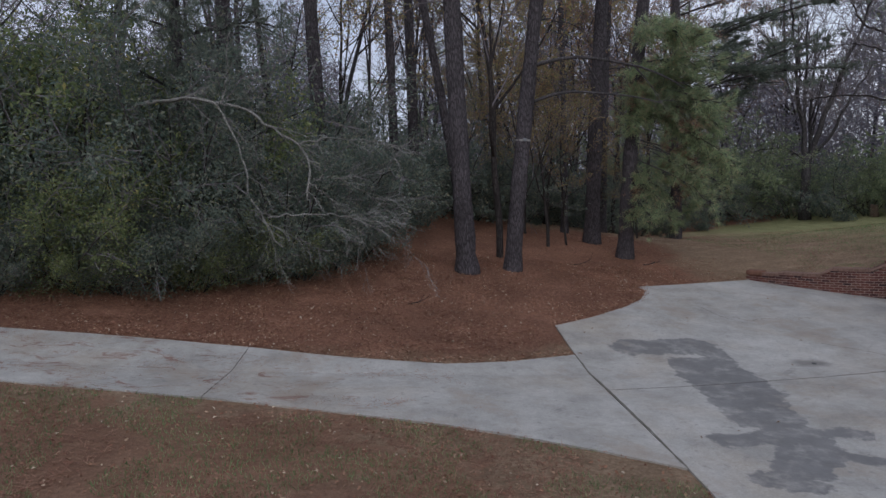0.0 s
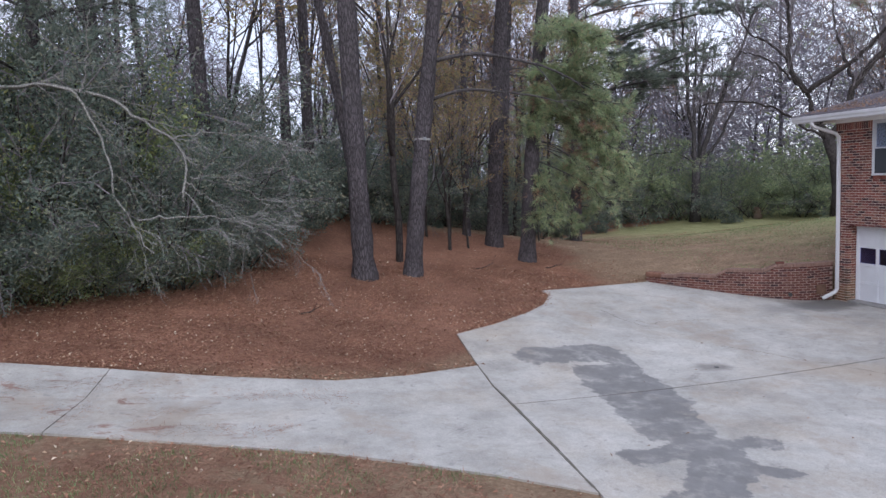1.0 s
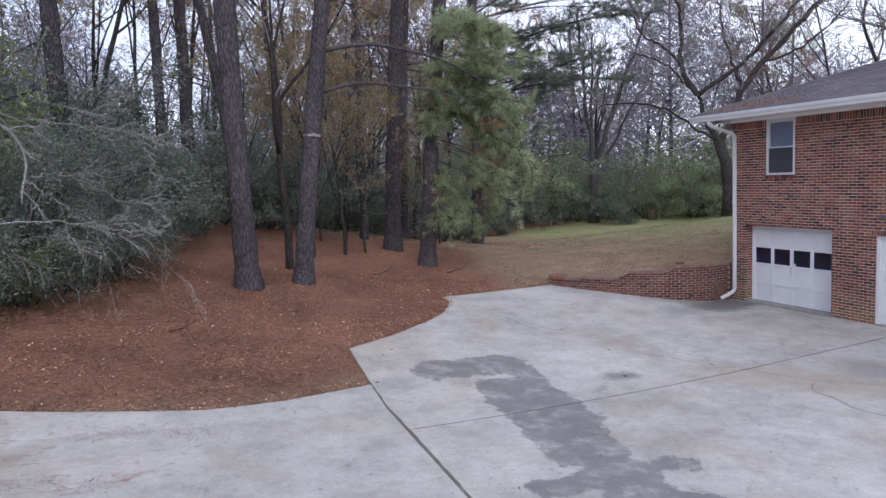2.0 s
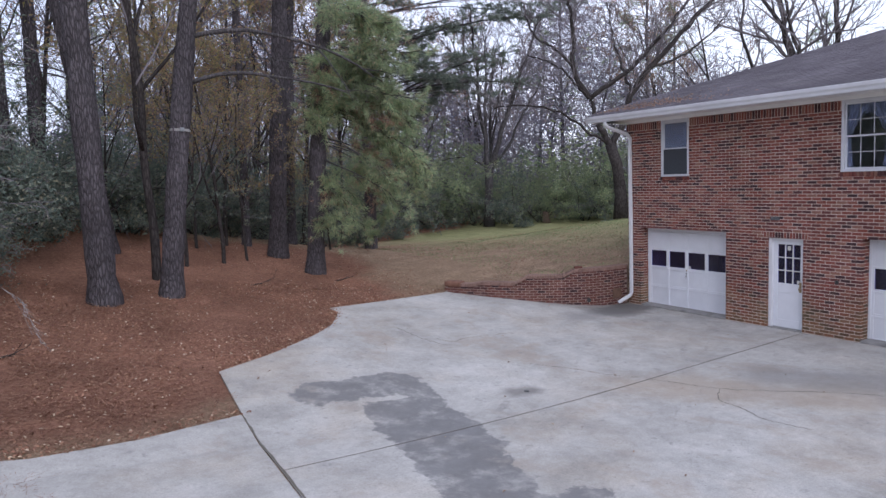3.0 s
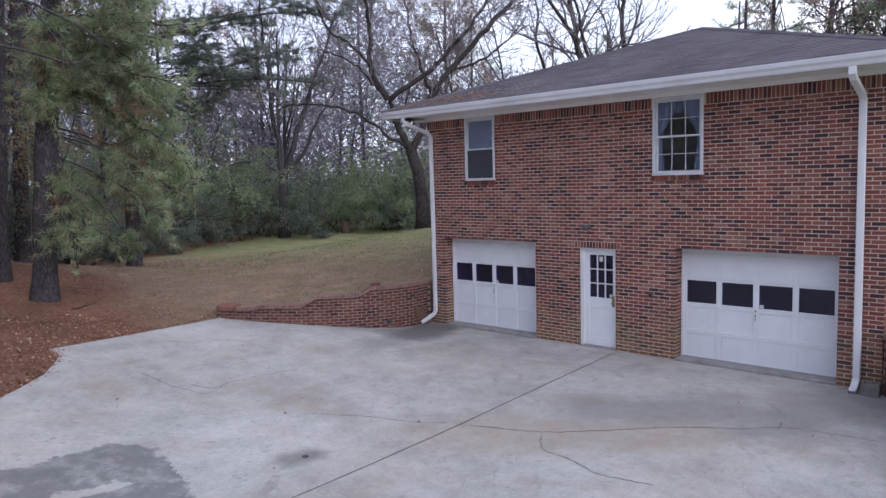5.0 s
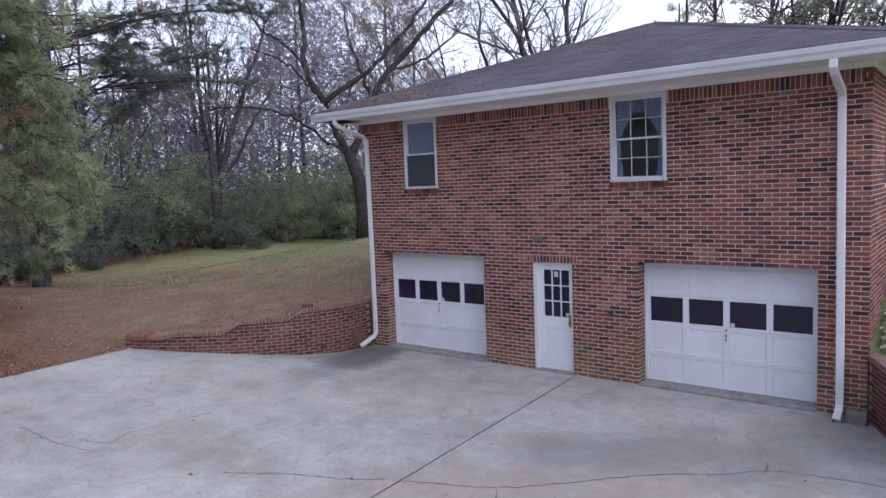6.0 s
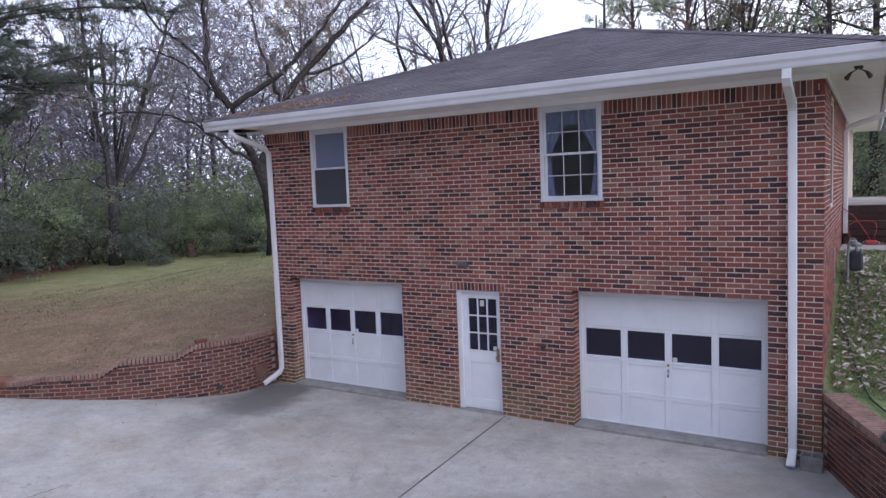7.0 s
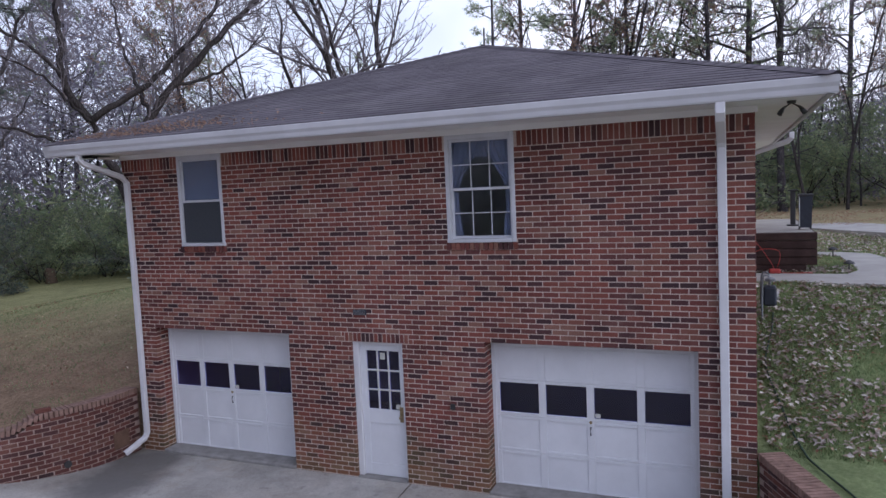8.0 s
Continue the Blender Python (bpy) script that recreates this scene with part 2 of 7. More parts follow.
def ground_material():
    """Needle litter under the pines, thin autumn turf on the lawns."""
    m, nt, b = nodes_of("ground", 0.95, 0.1)
    p = n_pos(nt)
    px, py = n_axis(nt, p, 0), n_axis(nt, p, 1)
    litter = n_ramp(nt, n_noise(nt, p, 13, 8, 0.85), [(0.3, (0.115, 0.058, 0.042)), (0.44, (0.235, 0.118, 0.079)), (0.56, (0.345, 0.182, 0.12)), (0.7, (0.48, 0.31, 0.21))])
    lb = n_ramp(nt, n_noise(nt, p, 0.5, 4), [(0.3, 0.72), (0.7, 1.18)])
    litter = n_mix(nt, 1.0, litter, lb, "MULTIPLY")
    turf = n_ramp(nt, n_noise(nt, p, 14, 6, 0.75), [(0.25, (0.165, 0.115, 0.075)), (0.5, (0.30, 0.21, 0.138)), (0.75, (0.43, 0.31, 0.215))])
    green = n_ramp(nt, n_noise(nt, p, 14, 6, 0.75), [(0.25, (0.19, 0.19, 0.09)), (0.5, (0.30, 0.30, 0.14)), (0.75, (0.41, 0.40, 0.21))])
    big = n_math(nt, "MULTIPLY", n_math(nt, "SUBTRACT", n_noise(nt, p, 0.35, 5, 0.65), 0.5), 5.0)
    # greener towards the hill behind the house and beside it
    gx = n_math(nt, "ADD", n_math(nt, "ADD", px, n_math(nt, "MULTIPLY", py, 0.12)), big)
    gfac = n_ramp(nt, n_math(nt, "MULTIPLY", n_math(nt, "SUBTRACT", gx, 2.0), 0.15, True), [(0.0, 0.0), (1.0, 0.95)])
    gfac = n_math(nt, "MULTIPLY", gfac, n_math(nt, "ADD", n_math(nt, "MULTIPLY", py, 0.5, True), 0.45, True))
    side = n_math(nt, "MULTIPLY", n_math(nt, "SUBTRACT", 0.6, py), 3.0, True)
    side = n_math(nt, "MULTIPLY", side, n_math(nt, "MULTIPLY", n_math(nt, "ADD", px, 9.0), 0.14, True))
    side = n_math(nt, "MULTIPLY", side, n_math(nt, "MULTIPLY", n_math(nt, "SUBTRACT", 19.0, px), 0.1, True))
    c = n_mix(nt, gfac, turf, green)
    lush = n_ramp(nt, n_noise(nt, p, 14, 6, 0.75), [(0.25, (0.15, 0.2, 0.09)), (0.5, (0.25, 0.31, 0.14)), (0.75, (0.36, 0.41, 0.21))])
    c = n_mix(nt, side, c, lush)
    c = n_mix(nt, 1.0, c, n_ramp(nt, n_noise(nt, p, 1.3, 7, 0.72), [(0.3, 0.72), (0.7, 1.24)]), "MULTIPLY")
    # litter: a broad bed below the trees, fading into turf
    e1 = capsule_mask(nt, px, py, -34.0, 14.0, -13.4, 14.2, 7.4)
    e2 = capsule_mask(nt, px, py, -9.5, 15.0, -6.8, 18.5, 2.4)
    e3 = capsule_mask(nt, px, py, -24.0, 0.6, -18.0, 0.3, 2.2)
    e4 = capsule_mask(nt, px, py, -6.5, 27.0, 18.0, 42.0, 2.0)
    e = n_math(nt, "MINIMUM", n_math(nt, "MINIMUM", e1, e2), e4)
    lf = n_ramp(nt, n_math(nt, "ADD", e, n_math(nt, "MULTIPLY", big, 0.7)), [(-0.0, 1.0), (1.0, 0.0)])
    c = n_mix(nt, lf, c, litter)
    blow = n_math(nt, "MULTIPLY", n_math(nt, "SUBTRACT", n_noise(nt, p, 1.1, 7, 0.75), 0.5), 9.0)
    c = n_mix(nt, n_ramp(nt, n_math(nt, "ADD", e3, blow), [(0.0, 0.6), (1.0, 0.0)]), c, litter)
    nt.links.new(c, b.inputs["Base Color"])
    n_bump(nt, b, n_noise(nt, p, 26, 6, 0.8), 0.9, 0.05)
    return m


def bark_material(name, dark, light, stretch=5.0, scale=5.0, bump=0.03):
    m, nt, b = nodes_of(name, 0.95, 0.1)
    p = n_local(nt)
    v = n_scale(nt, p, (1.0, 1.0, 1.0 / stretch))
    k = nt.nodes.new("ShaderNodeTexVoronoi")
    k.feature = "DISTANCE_TO_EDGE"
    k.inputs["Scale"].default_value = scale * 3.4
    nt.links.new(n_mix(nt, 0.12, v, nt.nodes.new("ShaderNodeTexNoise").outputs["Color"]), k.inputs["Vector"])
    plate = n_ramp(nt, k.outputs["Distance"], [(0.0, 0.34), (0.24, 1.0)])
    f = n_noise(nt, v, scale * 3, 6, 0.7)
    c = n_mix(nt, f, dark, light)
    c = n_mix(nt, 0.85, c, plate, "MULTIPLY")
    w = n_ramp(nt, n_noise(nt, p, 0.8, 4), [(0.3, 0.75), (0.7, 1.25)])
    c = n_mix(nt, 1.0, c, w, "MULTIPLY")
    nt.links.new(c, b.inputs["Base Color"])
    n_bump(nt, b, n_math(nt, "ADD", plate, f), 0.9, bump)
    return m


def leaf_material(name, stops, trans=0.25, rough=0.65):
    m, nt, b = nodes_of(name, rough, 0.25)
    r = n_random(nt, True)
    c = n_ramp(nt, r, stops)
    w = n_ramp(nt, n_noise(nt, n_pos(nt), 0.8, 4), [(0.3, 0.65), (0.7, 1.3)])
    c = n_mix(nt, 1.0, c, w, "MULTIPLY")
    nt.links.new(c, b.inputs["Base Color"])
    if trans:
        t = nt.nodes.new("ShaderNodeBsdfTranslucent")
        nt.links.new(c, t.inputs["Color"])
        mx = nt.nodes.new("ShaderNodeMixShader")
        mx.inputs["Fac"].default_value = trans
        out = nt.nodes["Material Output"]
        nt.links.new(b.outputs["BSDF"], mx.inputs[1])
        nt.links.new(t.outputs["BSDF"], mx.inputs[2])
        nt.links.new(mx.outputs["Shader"], out.inputs["Surface"])
    return m


def glass_material(name="window_glass", rough=0.03, gloss=0.06, tint=(0.86, 0.88, 0.88, 1)):
    m = bpy.data.materials.new(name)
    m.use_nodes = True
    nt = m.node_tree
    out = nt.nodes["Material Output"]
    nt.nodes.remove(nt.nodes["Principled BSDF"])
    tr, gl = nt.nodes.new("ShaderNodeBsdfTransparent"), nt.nodes.new("ShaderNodeBsdfGlossy")
    tr.inputs["Color"].default_value = tint
    gl.inputs["Roughness"].default_value = rough
    mx = nt.nodes.new("ShaderNodeMixShader")
    mx.inputs["Fac"].default_value = gloss
    nt.links.new(tr.outputs["BSDF"], mx.inputs[1])
    nt.links.new(gl.outputs["BSDF"], mx.inputs[2])
    nt.links.new(mx.outputs["Shader"], out.inputs["Surface"])
    return m


def shingle_material():
    m, nt, b = nodes_of("asphalt_shingle", 0.92, 0.15)
    p = n_pos(nt)
    r = n_random(nt, True)
    c = n_ramp(nt, r, [(0.0, (0.108, 0.096, 0.108)), (0.5, (0.12, 0.107, 0.119)), (1.0, (0.134, 0.119, 0.13))])
    w = n_ramp(nt, n_noise(nt, p, 0.7, 5, 0.65), [(0.3, 0.72), (0.7, 1.35)])
    c = n_mix(nt, 1.0, c, w, "MULTIPLY")
    g = n_ramp(nt, n_noise(nt, p, 90, 3, 0.7), [(0.3, 0.7), (0.7, 1.25)])
    c = n_mix(nt, 1.0, c, g, "MULTIPLY")
    old = n_ramp(nt, n_noise(nt, n_scale(nt, p, (2.2, 0.5, 1)), 1.5, 5), [(0.55, 0.0), (0.75, 0.55)])
    c = n_mix(nt, old, c, (0.21, 0.19, 0.195))
    nt.links.new(c, b.inputs["Base Color"])
    n_bump(nt, b, n_noise(nt, p, 140, 3), 0.6, 0.004)
    return m


M_BRICK, M_BRICKS, M_MORTAR = brick_material("brick", False), brick_material("brick_joined", True), mortar_material()
M_BRICK_OLD, M_BRICKS_OLD = brick_material("old_brick", False, (0.7, 0.72, 0.72), True), brick_material("old_brick_joined", True, (0.7, 0.72, 0.72), True)
M_COPING = simple("coping_brick", (0.25, 0.16, 0.13), 0.9, 0.15, 0.3, 9, 0, 0.6)
M_MORTAR_OLD = simple("old_mortar", (0.30, 0.225, 0.195), 0.95, 0.1, 0.25, 6, 0, 0.6)
M_CONCRETE, M_GROUND, M_SHINGLE, M_GLASS = concrete_material(), ground_material(), shingle_material(), glass_material()
M_DUSTY, M_STORM = glass_material("dusty_glass", 0.3, 0.05, (0.62, 0.62, 0.94, 1)), glass_material("double_glass", 0.06, 0.22, (0.8, 0.84, 0.95, 1))
M_WHITE = simple("white_paint", (0.70, 0.70, 0.72), 0.45, 0.4, 0.05, 3.0)
M_TRIM = simple("white_trim", (0.86, 0.86, 0.85), 0.5, 0.4, 0.06, 2.0)
M_GUTTER = simple("gutter_paint", (0.61, 0.61, 0.63), 0.5, 0.35, 0.08, 1.5)
M_DOOR = simple("white_door", (0.72, 0.73, 0.76), 0.4, 0.45, 0.05, 2.5)
M_DARK = simple("dark_metal", (0.03, 0.03, 0.032), 0.5, 0.5, 0.2, 20)
M_GREY = simple("grey_metal", (0.2, 0.21, 0.22), 0.5, 0.5, 0.2, 20)
M_BRASS = simple("worn_brass", (0.35, 0.27, 0.16), 0.4, 0.5, 0.2, 30, 0.8)
M_INSIDE = simple("plaster", (0.17, 0.155, 0.185), 0.9, 0.1, 0.1, 3)
M_SILL = simple("old_concrete", (0.26, 0.25, 0.24), 0.9, 0.2, 0.25, 5, 0, 0.5)
M_BLOCK = simple("cinder_block", (0.2, 0.19, 0.18), 0.95, 0.1, 0.25, 12, 0, 0.8)
M_CRACK = simple("crack_dirt", (0.15, 0.135, 0.115), 0.95, 0.1, 0.3, 20)
M_FRAME = simple("weathered_window_paint", (0.6, 0.61, 0.64), 0.5, 0.4, 0.08, 4.0)
M_ROOM = simple("room_plaster", (0.62, 0.58, 0.6), 0.9, 0.1, 0.08, 3)
M_CLOTH = simple("curtain_cloth", (0.6, 0.6, 0.64), 0.9, 0.1, 0.1, 8)
M_BLIND = simple("roller_blind", (0.6, 0.63, 0.62), 0.8, 0.1, 0.06, 5)
M_SCREEN = simple("insect_screen", (0.06, 0.066, 0.075), 0.8, 0.2, 0.1, 40)
M_PAPER = simple("paper_label", (0.6, 0.6, 0.58), 0.7, 0.2, 0.08, 30)
M_TIMBER = simple("stained_timber", (0.055, 0.034, 0.03), 0.85, 0.2, 0.35, 5, 0, 0.5)
M_HOSE = simple("garden_hose", (0.025, 0.05, 0.03), 0.5, 0.4, 0.2, 12)
M_RED = simple("red_cable", (0.42, 0.06, 0.05), 0.5, 0.4, 0.15, 12)
M_BLUE = simple("blue_grey_paint", (0.03, 0.036, 0.05), 0.5, 0.4, 0.2, 12)
M_PINE = bark_material("pine_bark", (0.05, 0.045, 0.05), (0.195, 0.172, 0.182), 4.5, 7.0, 0.05)
M_BARK = bark_material("grey_bark", (0.06, 0.055, 0.056), (0.16, 0.147, 0.15), 5.0, 6.0, 0.02)
M_DKBARK = bark_material("dark_bark", (0.04, 0.035, 0.034), (0.115, 0.1, 0.095), 5.0, 6.0, 0.02)
M_PALE = bark_material("pale_bark", (0.13, 0.125, 0.115), (0.5, 0.485, 0.45), 3.0, 9.0, 0.01)
M_TWIG = simple("twigs", (0.185, 0.165, 0.175), 0.9, 0.1, 0.3, 3)
M_TWIGP = simple("pale_twigs", (0.25, 0.24, 0.23), 0.9, 0.1, 0.3, 3)
M_LEAFD = leaf_material("dark_green_leaves", [(0.0, (0.122, 0.165, 0.138)), (0.5, (0.189, 0.232, 0.190)), (0.85, (0.262, 0.293, 0.231)), (1.0, (0.390, 0.366, 0.253))], 0.5)
M_LEAFM = leaf_material("mid_green_leaves", [(0.0, (0.150, 0.200, 0.095)), (0.5, (0.230, 0.280, 0.130)), (0.9, (0.310, 0.345, 0.155)), (1.0, (0.46, 0.41, 0.16))], 0.5)
M_LEAFY = leaf_material("yellowing_leaves", [(0.0, (0.20, 0.21, 0.10)), (0.3, (0.34, 0.31, 0.14)), (0.55, (0.46, 0.36, 0.17)), (0.8, (0.43, 0.28, 0.16)), (1.0, (0.34, 0.19, 0.13))], 0.55)
M_LEAFR = leaf_material("russet_leaves", [(0.0, (0.196, 0.127, 0.098)), (0.5, (0.333, 0.201, 0.144)), (1.0, (0.460, 0.333, 0.218))], 0.5)
M_NEEDLE = leaf_material("pine_needles", [(0.0, (0.207, 0.265, 0.171)), (0.6, (0.322, 0.385, 0.238)), (0.92, (0.448, 0.477, 0.277)), (1.0, (0.529, 0.368, 0.265))], 0.55)
# greener needles of two pines, lightened in colour against their self-shadowing
M_NEEDLEY = leaf_material("lightened_pine_needles", [(0.0, (0.225, 0.308, 0.180)), (0.55, (0.355, 0.442, 0.248)), (0.86, (0.490, 0.522, 0.312)), (1.0, (0.537, 0.335, 0.235))], 0.55)
M_STRAW = leaf_material("fallen_needles", [(0.0, (0.13, 0.06, 0.042)), (0.5, (0.28, 0.135, 0.09)), (1.0, (0.45, 0.27, 0.18))], 0.1, 0.8)
M_FALLEN = leaf_material("fallen_leaves", [(0.0, (0.19, 0.09, 0.06)), (0.5, (0.31, 0.155, 0.10)), (0.82, (0.40, 0.235, 0.15)), (0.93, (0.52, 0.38, 0.26)), (1.0, (0.68, 0.58, 0.45))], 0.15, 0.75)
M_FALLENP = leaf_material("bleached_fallen_leaves", [(0.0, (0.27, 0.2, 0.16)), (0.4, (0.4, 0.33, 0.28)), (1.0, (0.66, 0.61, 0.56))], 0.2, 0.7)
M_GRASS = leaf_material("grass_blades", [(0.0, (0.13, 0.20, 0.085)), (0.5, (0.21, 0.29, 0.13)), (1.0, (0.40, 0.40, 0.22))], 0.5)
# distance haze is mixed into these two leaf colours: paler and greyer
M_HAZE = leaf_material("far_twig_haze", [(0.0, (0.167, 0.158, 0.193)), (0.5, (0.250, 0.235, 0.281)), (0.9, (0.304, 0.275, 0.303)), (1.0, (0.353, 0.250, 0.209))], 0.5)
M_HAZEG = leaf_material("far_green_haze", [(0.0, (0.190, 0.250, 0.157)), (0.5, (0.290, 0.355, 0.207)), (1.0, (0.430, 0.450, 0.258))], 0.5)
M_NEEDLED = leaf_material("dark_pine_needles", [(0.0, (0.132, 0.165, 0.144)), (0.6, (0.209, 0.248, 0.200)), (1.0, (0.319, 0.330, 0.250))], 0.5)


# ---- mesh building ----
class Geo:
    """Collects vertices, quads and triangles of one mesh."""

    def __init__(self):
        self.v, self.q, self.t, self.n = [], [], [], 0

    def add(self, v, q=None, t=None):
        v = np.asarray(v, float).reshape(-1, 3)
        if q is not None and len(q):
            self.q.append(np.asarray(q, int).reshape(-1, 4) + self.n)
        if t is not None and len(t):
            self.t.append(np.asarray(t, int).reshape(-1, 3) + self.n)
        self.v.append(v)
        self.n += len(v)

    def box(self, x0, x1, y0, y1, z0, z1):
        self.add([(x, y, z) for z in (z0, z1) for y in (y0, y1) for x in (x0, x1)],
                 [(0, 2, 3, 1), (4, 5, 7, 6), (0, 1, 5, 4), (2, 6, 7, 3), (0, 4, 6, 2), (1, 3, 7, 5)])

    def cbox(self, x0, x1, y0, y1, z0, z1, c=0.01):
        """A box with chamfered edges."""
        lo, hi = (x0, y0, z0), (x1, y1, z1)
        ids, vs = {}, []
        for s in ((a, b, d) for a in (0, 1) for b in (0, 1) for d in (0, 1)):
            for ax in range(3):
                p = [(hi[i] if s[i] else lo[i]) for i in range(3)]
                for i in range(3):
                    if i != ax:
                        p[i] += -c if s[i] else c
                ids[s, ax] = len(vs)
                vs.append(p)
        q, t = [], []
        for ax in range(3):
            o = [i for i in range(3) if i != ax]
            for sg in (0, 1):
                ring = []
                for a, b in ((0, 0), (1, 0), (1, 1), (0, 1)):
                    s = [0, 0, 0]
                    s[ax], s[o[0]], s[o[1]] = sg, a, b
                    ring.append(ids[tuple(s), ax])
                q.append(ring)
            for a, b in ((0, 0), (0, 1), (1, 0), (1, 1)):
                s0, s1 = [0, 0, 0], [0, 0, 0]
                s0[o[0]], s0[o[1]], s0[ax] = a, b, 0
                s1[o[0]], s1[o[1]], s1[ax] = a, b, 1
                q.append((ids[tuple(s0), o[0]], ids[tuple(s1), o[0]], ids[tuple(s1), o[1]], ids[tuple(s0), o[1]]))
        for s in ((a, b, d) for a in (0, 1) for b in (0, 1) for d in (0, 1)):
            t.append([ids[s, k] for k in range(3)])
        self.add(vs, q, t)

    def tube(self, pts, radii, sides=6, cap=True):
        pts = np.asarray(pts, float)
        n = len(pts)
        d = np.gradient(pts, axis=0)
        d /= np.linalg.norm(d, axis=1)[:, None] + 1e-9
        ref = np.array((0.0, 0.0, 1.0)) if abs(d[:, 2]).mean() < 0.8 else np.array((1.0, 0.0, 0.0))
        a = np.cross(d, ref)
        a /= np.linalg.norm(a, axis=1)[:, None] + 1e-9
        b = np.cross(d, a)
        ang = np.arange(sides) * 2 * math.pi / sides
        r = np.asarray(radii, float).reshape(-1, 1, 1) * np.ones((n, 1, 1))
        v = pts[:, None] + r * (np.cos(ang)[None, :, None] * a[:, None] + np.sin(ang)[None, :, None] * b[:, None])
        i = np.arange(n - 1)[:, None] * sides
        j = np.arange(sides)[None]
        k = (j + 1) % sides
        q = np.stack((i + j, i + k, i + k + sides, i + j + sides), -1).reshape(-1, 4)
        v, t = v.reshape(-1, 3), []
        if cap:
            v = np.vstack((v, pts[:1], pts[-1:]))
            for s in range(sides):
                t.append((n * sides, (s + 1) % sides, s))
                t.append((n * sides + 1, (n - 1) * sides + s, (n - 1) * sides + (s + 1) % sides))
        self.add(v, q, t)

    def blade(self, pts, radii):
        """A flat tapering strip, for the finest twigs."""
        pts = np.asarray(pts, float)
        d = pts[-1] - pts[0]
        s = np.cross(d, (d[1] * 3.1 + 0.3, d[2] - 0.7, d[0] * 1.7 + 0.2))
        s /= np.linalg.norm(s) + 1e-9
        w = np.asarray(radii, float)[:, None] * s
        v = np.stack((pts - w, pts + w), 1).reshape(-1, 3)
        i = np.arange(len(pts) - 1)[:, None] * 2
        self.add(v, i + np.array((0, 1, 3, 2)))

    def profile(self, prof, path):
        """Sweeps a closed outline of (out, up) pairs along two or more level points; out is to the right of the way."""
        path = [Vector(p) for p in path]
        k, m = len(prof), len(path)
        vs = []
        for i, p in enumerate(path):
            d = (path[min(i + 1, m - 1)] - path[max(i - 1, 0)])
            d.z = 0
            d.normalize()
            r = Vector((d.y, -d.x, 0))
            vs += [p + r * a + Vector((0, 0, b)) for a, b in prof]
        q = [(i * k + j, i * k + (j + 1) % k, (i + 1) * k + (j + 1) % k, (i + 1) * k + j) for i in range(m - 1) for j in range(k)]
        t = [(0, j + 1, j) for j in range(1, k - 1)] + [((m - 1) * k, (m - 1) * k + j, (m - 1) * k + j + 1) for j in range(1, k - 1)]
        self.add([tuple(v) for v in vs], q, t)

    def mesh(self, name, material, smooth=False):
        me = bpy.data.meshes.new(name)
        v = np.vstack(self.v)
        q = np.vstack(self.q) if self.q else np.zeros((0, 4), int)
        t = np.vstack(self.t) if self.t else np.zeros((0, 3), int)
        me.vertices.add(len(v))
        me.vertices.foreach_set("co", v.ravel())
        me.loops.add(q.size + t.size)
        me.loops.foreach_set("vertex_index", np.concatenate((q.ravel(), t.ravel())).astype(np.int32))
        me.polygons.add(len(q) + len(t))
        start = np.concatenate((np.arange(len(q)) * 4, q.size + np.arange(len(t)) * 3)).astype(np.int32)
        me.polygons.foreach_set("loop_start", start)
        me.polygons.foreach_set("use_smooth", np.full(len(start), smooth))
        me.update(calc_edges=True)
        me.validate()
        me.materials.append(material)
        return me


def fix_normals(me):
    bm = bmesh.new()
    bm.from_mesh(me)
    bmesh.ops.recalc_face_normals(bm, faces=bm.faces)
    bm.to_mesh(me)
    bm.free()


def part(name, geo, material, parent=None, label="", smooth=False, solid=True):
    me = geo if isinstance(geo, bpy.types.Mesh) else geo.mesh(name, material, smooth)
    if solid and not isinstance(geo, bpy.types.Mesh) and len(me.polygons) < 60000:
        fix_normals(me)
    ob = new(name, me)
    if parent is not None:
        ob.parent = parent
    return tagged(ob, label) if label else ob


def boxpart(name, dims, material, parent, label="", c=0.008):
    g = Geo()
    g.cbox(*dims, c)
    return part(name, g, material, parent, label)


def thing(name, label, category, group="", kind="", at=(0, 0, 0)):
    ob = new(name)
    ob.location = at
    return tagged(ob, label, category, group, kind)


def sstep(a, b, x):
    t = min(1.0, max(0.0, (x - a) / (b - a)))
    return t * t * (3 - 2 * t)


# ---- lie of the land ----
WALL_A = [(-0.02, 9.86), (-0.75, 9.86), (-1.45, 10.08), (-2.1, 10.5), (-2.75, 11.1), (-3.25, 11.75), (-3.65, 12.4), (-3.95, 13.0)]
WALL_B = [(0.02, -0.14), (-0.8, -0.5), (-1.7, -0.92), (-2.6, -1.34), (-3.6, -1.8), (-4.8, -2.36)]


def smooth_line(pts, n):
    """Evenly spaced points of a smooth curve through pts, with the length."""
    p = np.array(pts, float)
    out = []
    for i in range(len(p) - 1):
        a, b = p[i], p[i + 1]
        ta = (p[i + 1] - p[max(i - 1, 0)]) / 2
        tb = (p[min(i + 2, len(p) - 1)] - p[i]) / 2
        for k in range(20):
            s = k / 20
            out.append((2 * s**3 - 3 * s**2 + 1) * a + (s**3 - 2 * s**2 + s) * ta + (3 * s**2 - 2 * s**3) * b + (s**3 - s**2) * tb)
    out.append(p[-1])
    out = np.array(out)
    d = np.concatenate(([0], np.cumsum(np.linalg.norm(np.diff(out, axis=0), axis=1))))
    s = np.linspace(0, d[-1], n)
    return np.stack([np.interp(s, d, out[:, i]) for i in range(p.shape[1])], -1), d[-1]


LINE_A, LEN_A = smooth_line(WALL_A, 120)
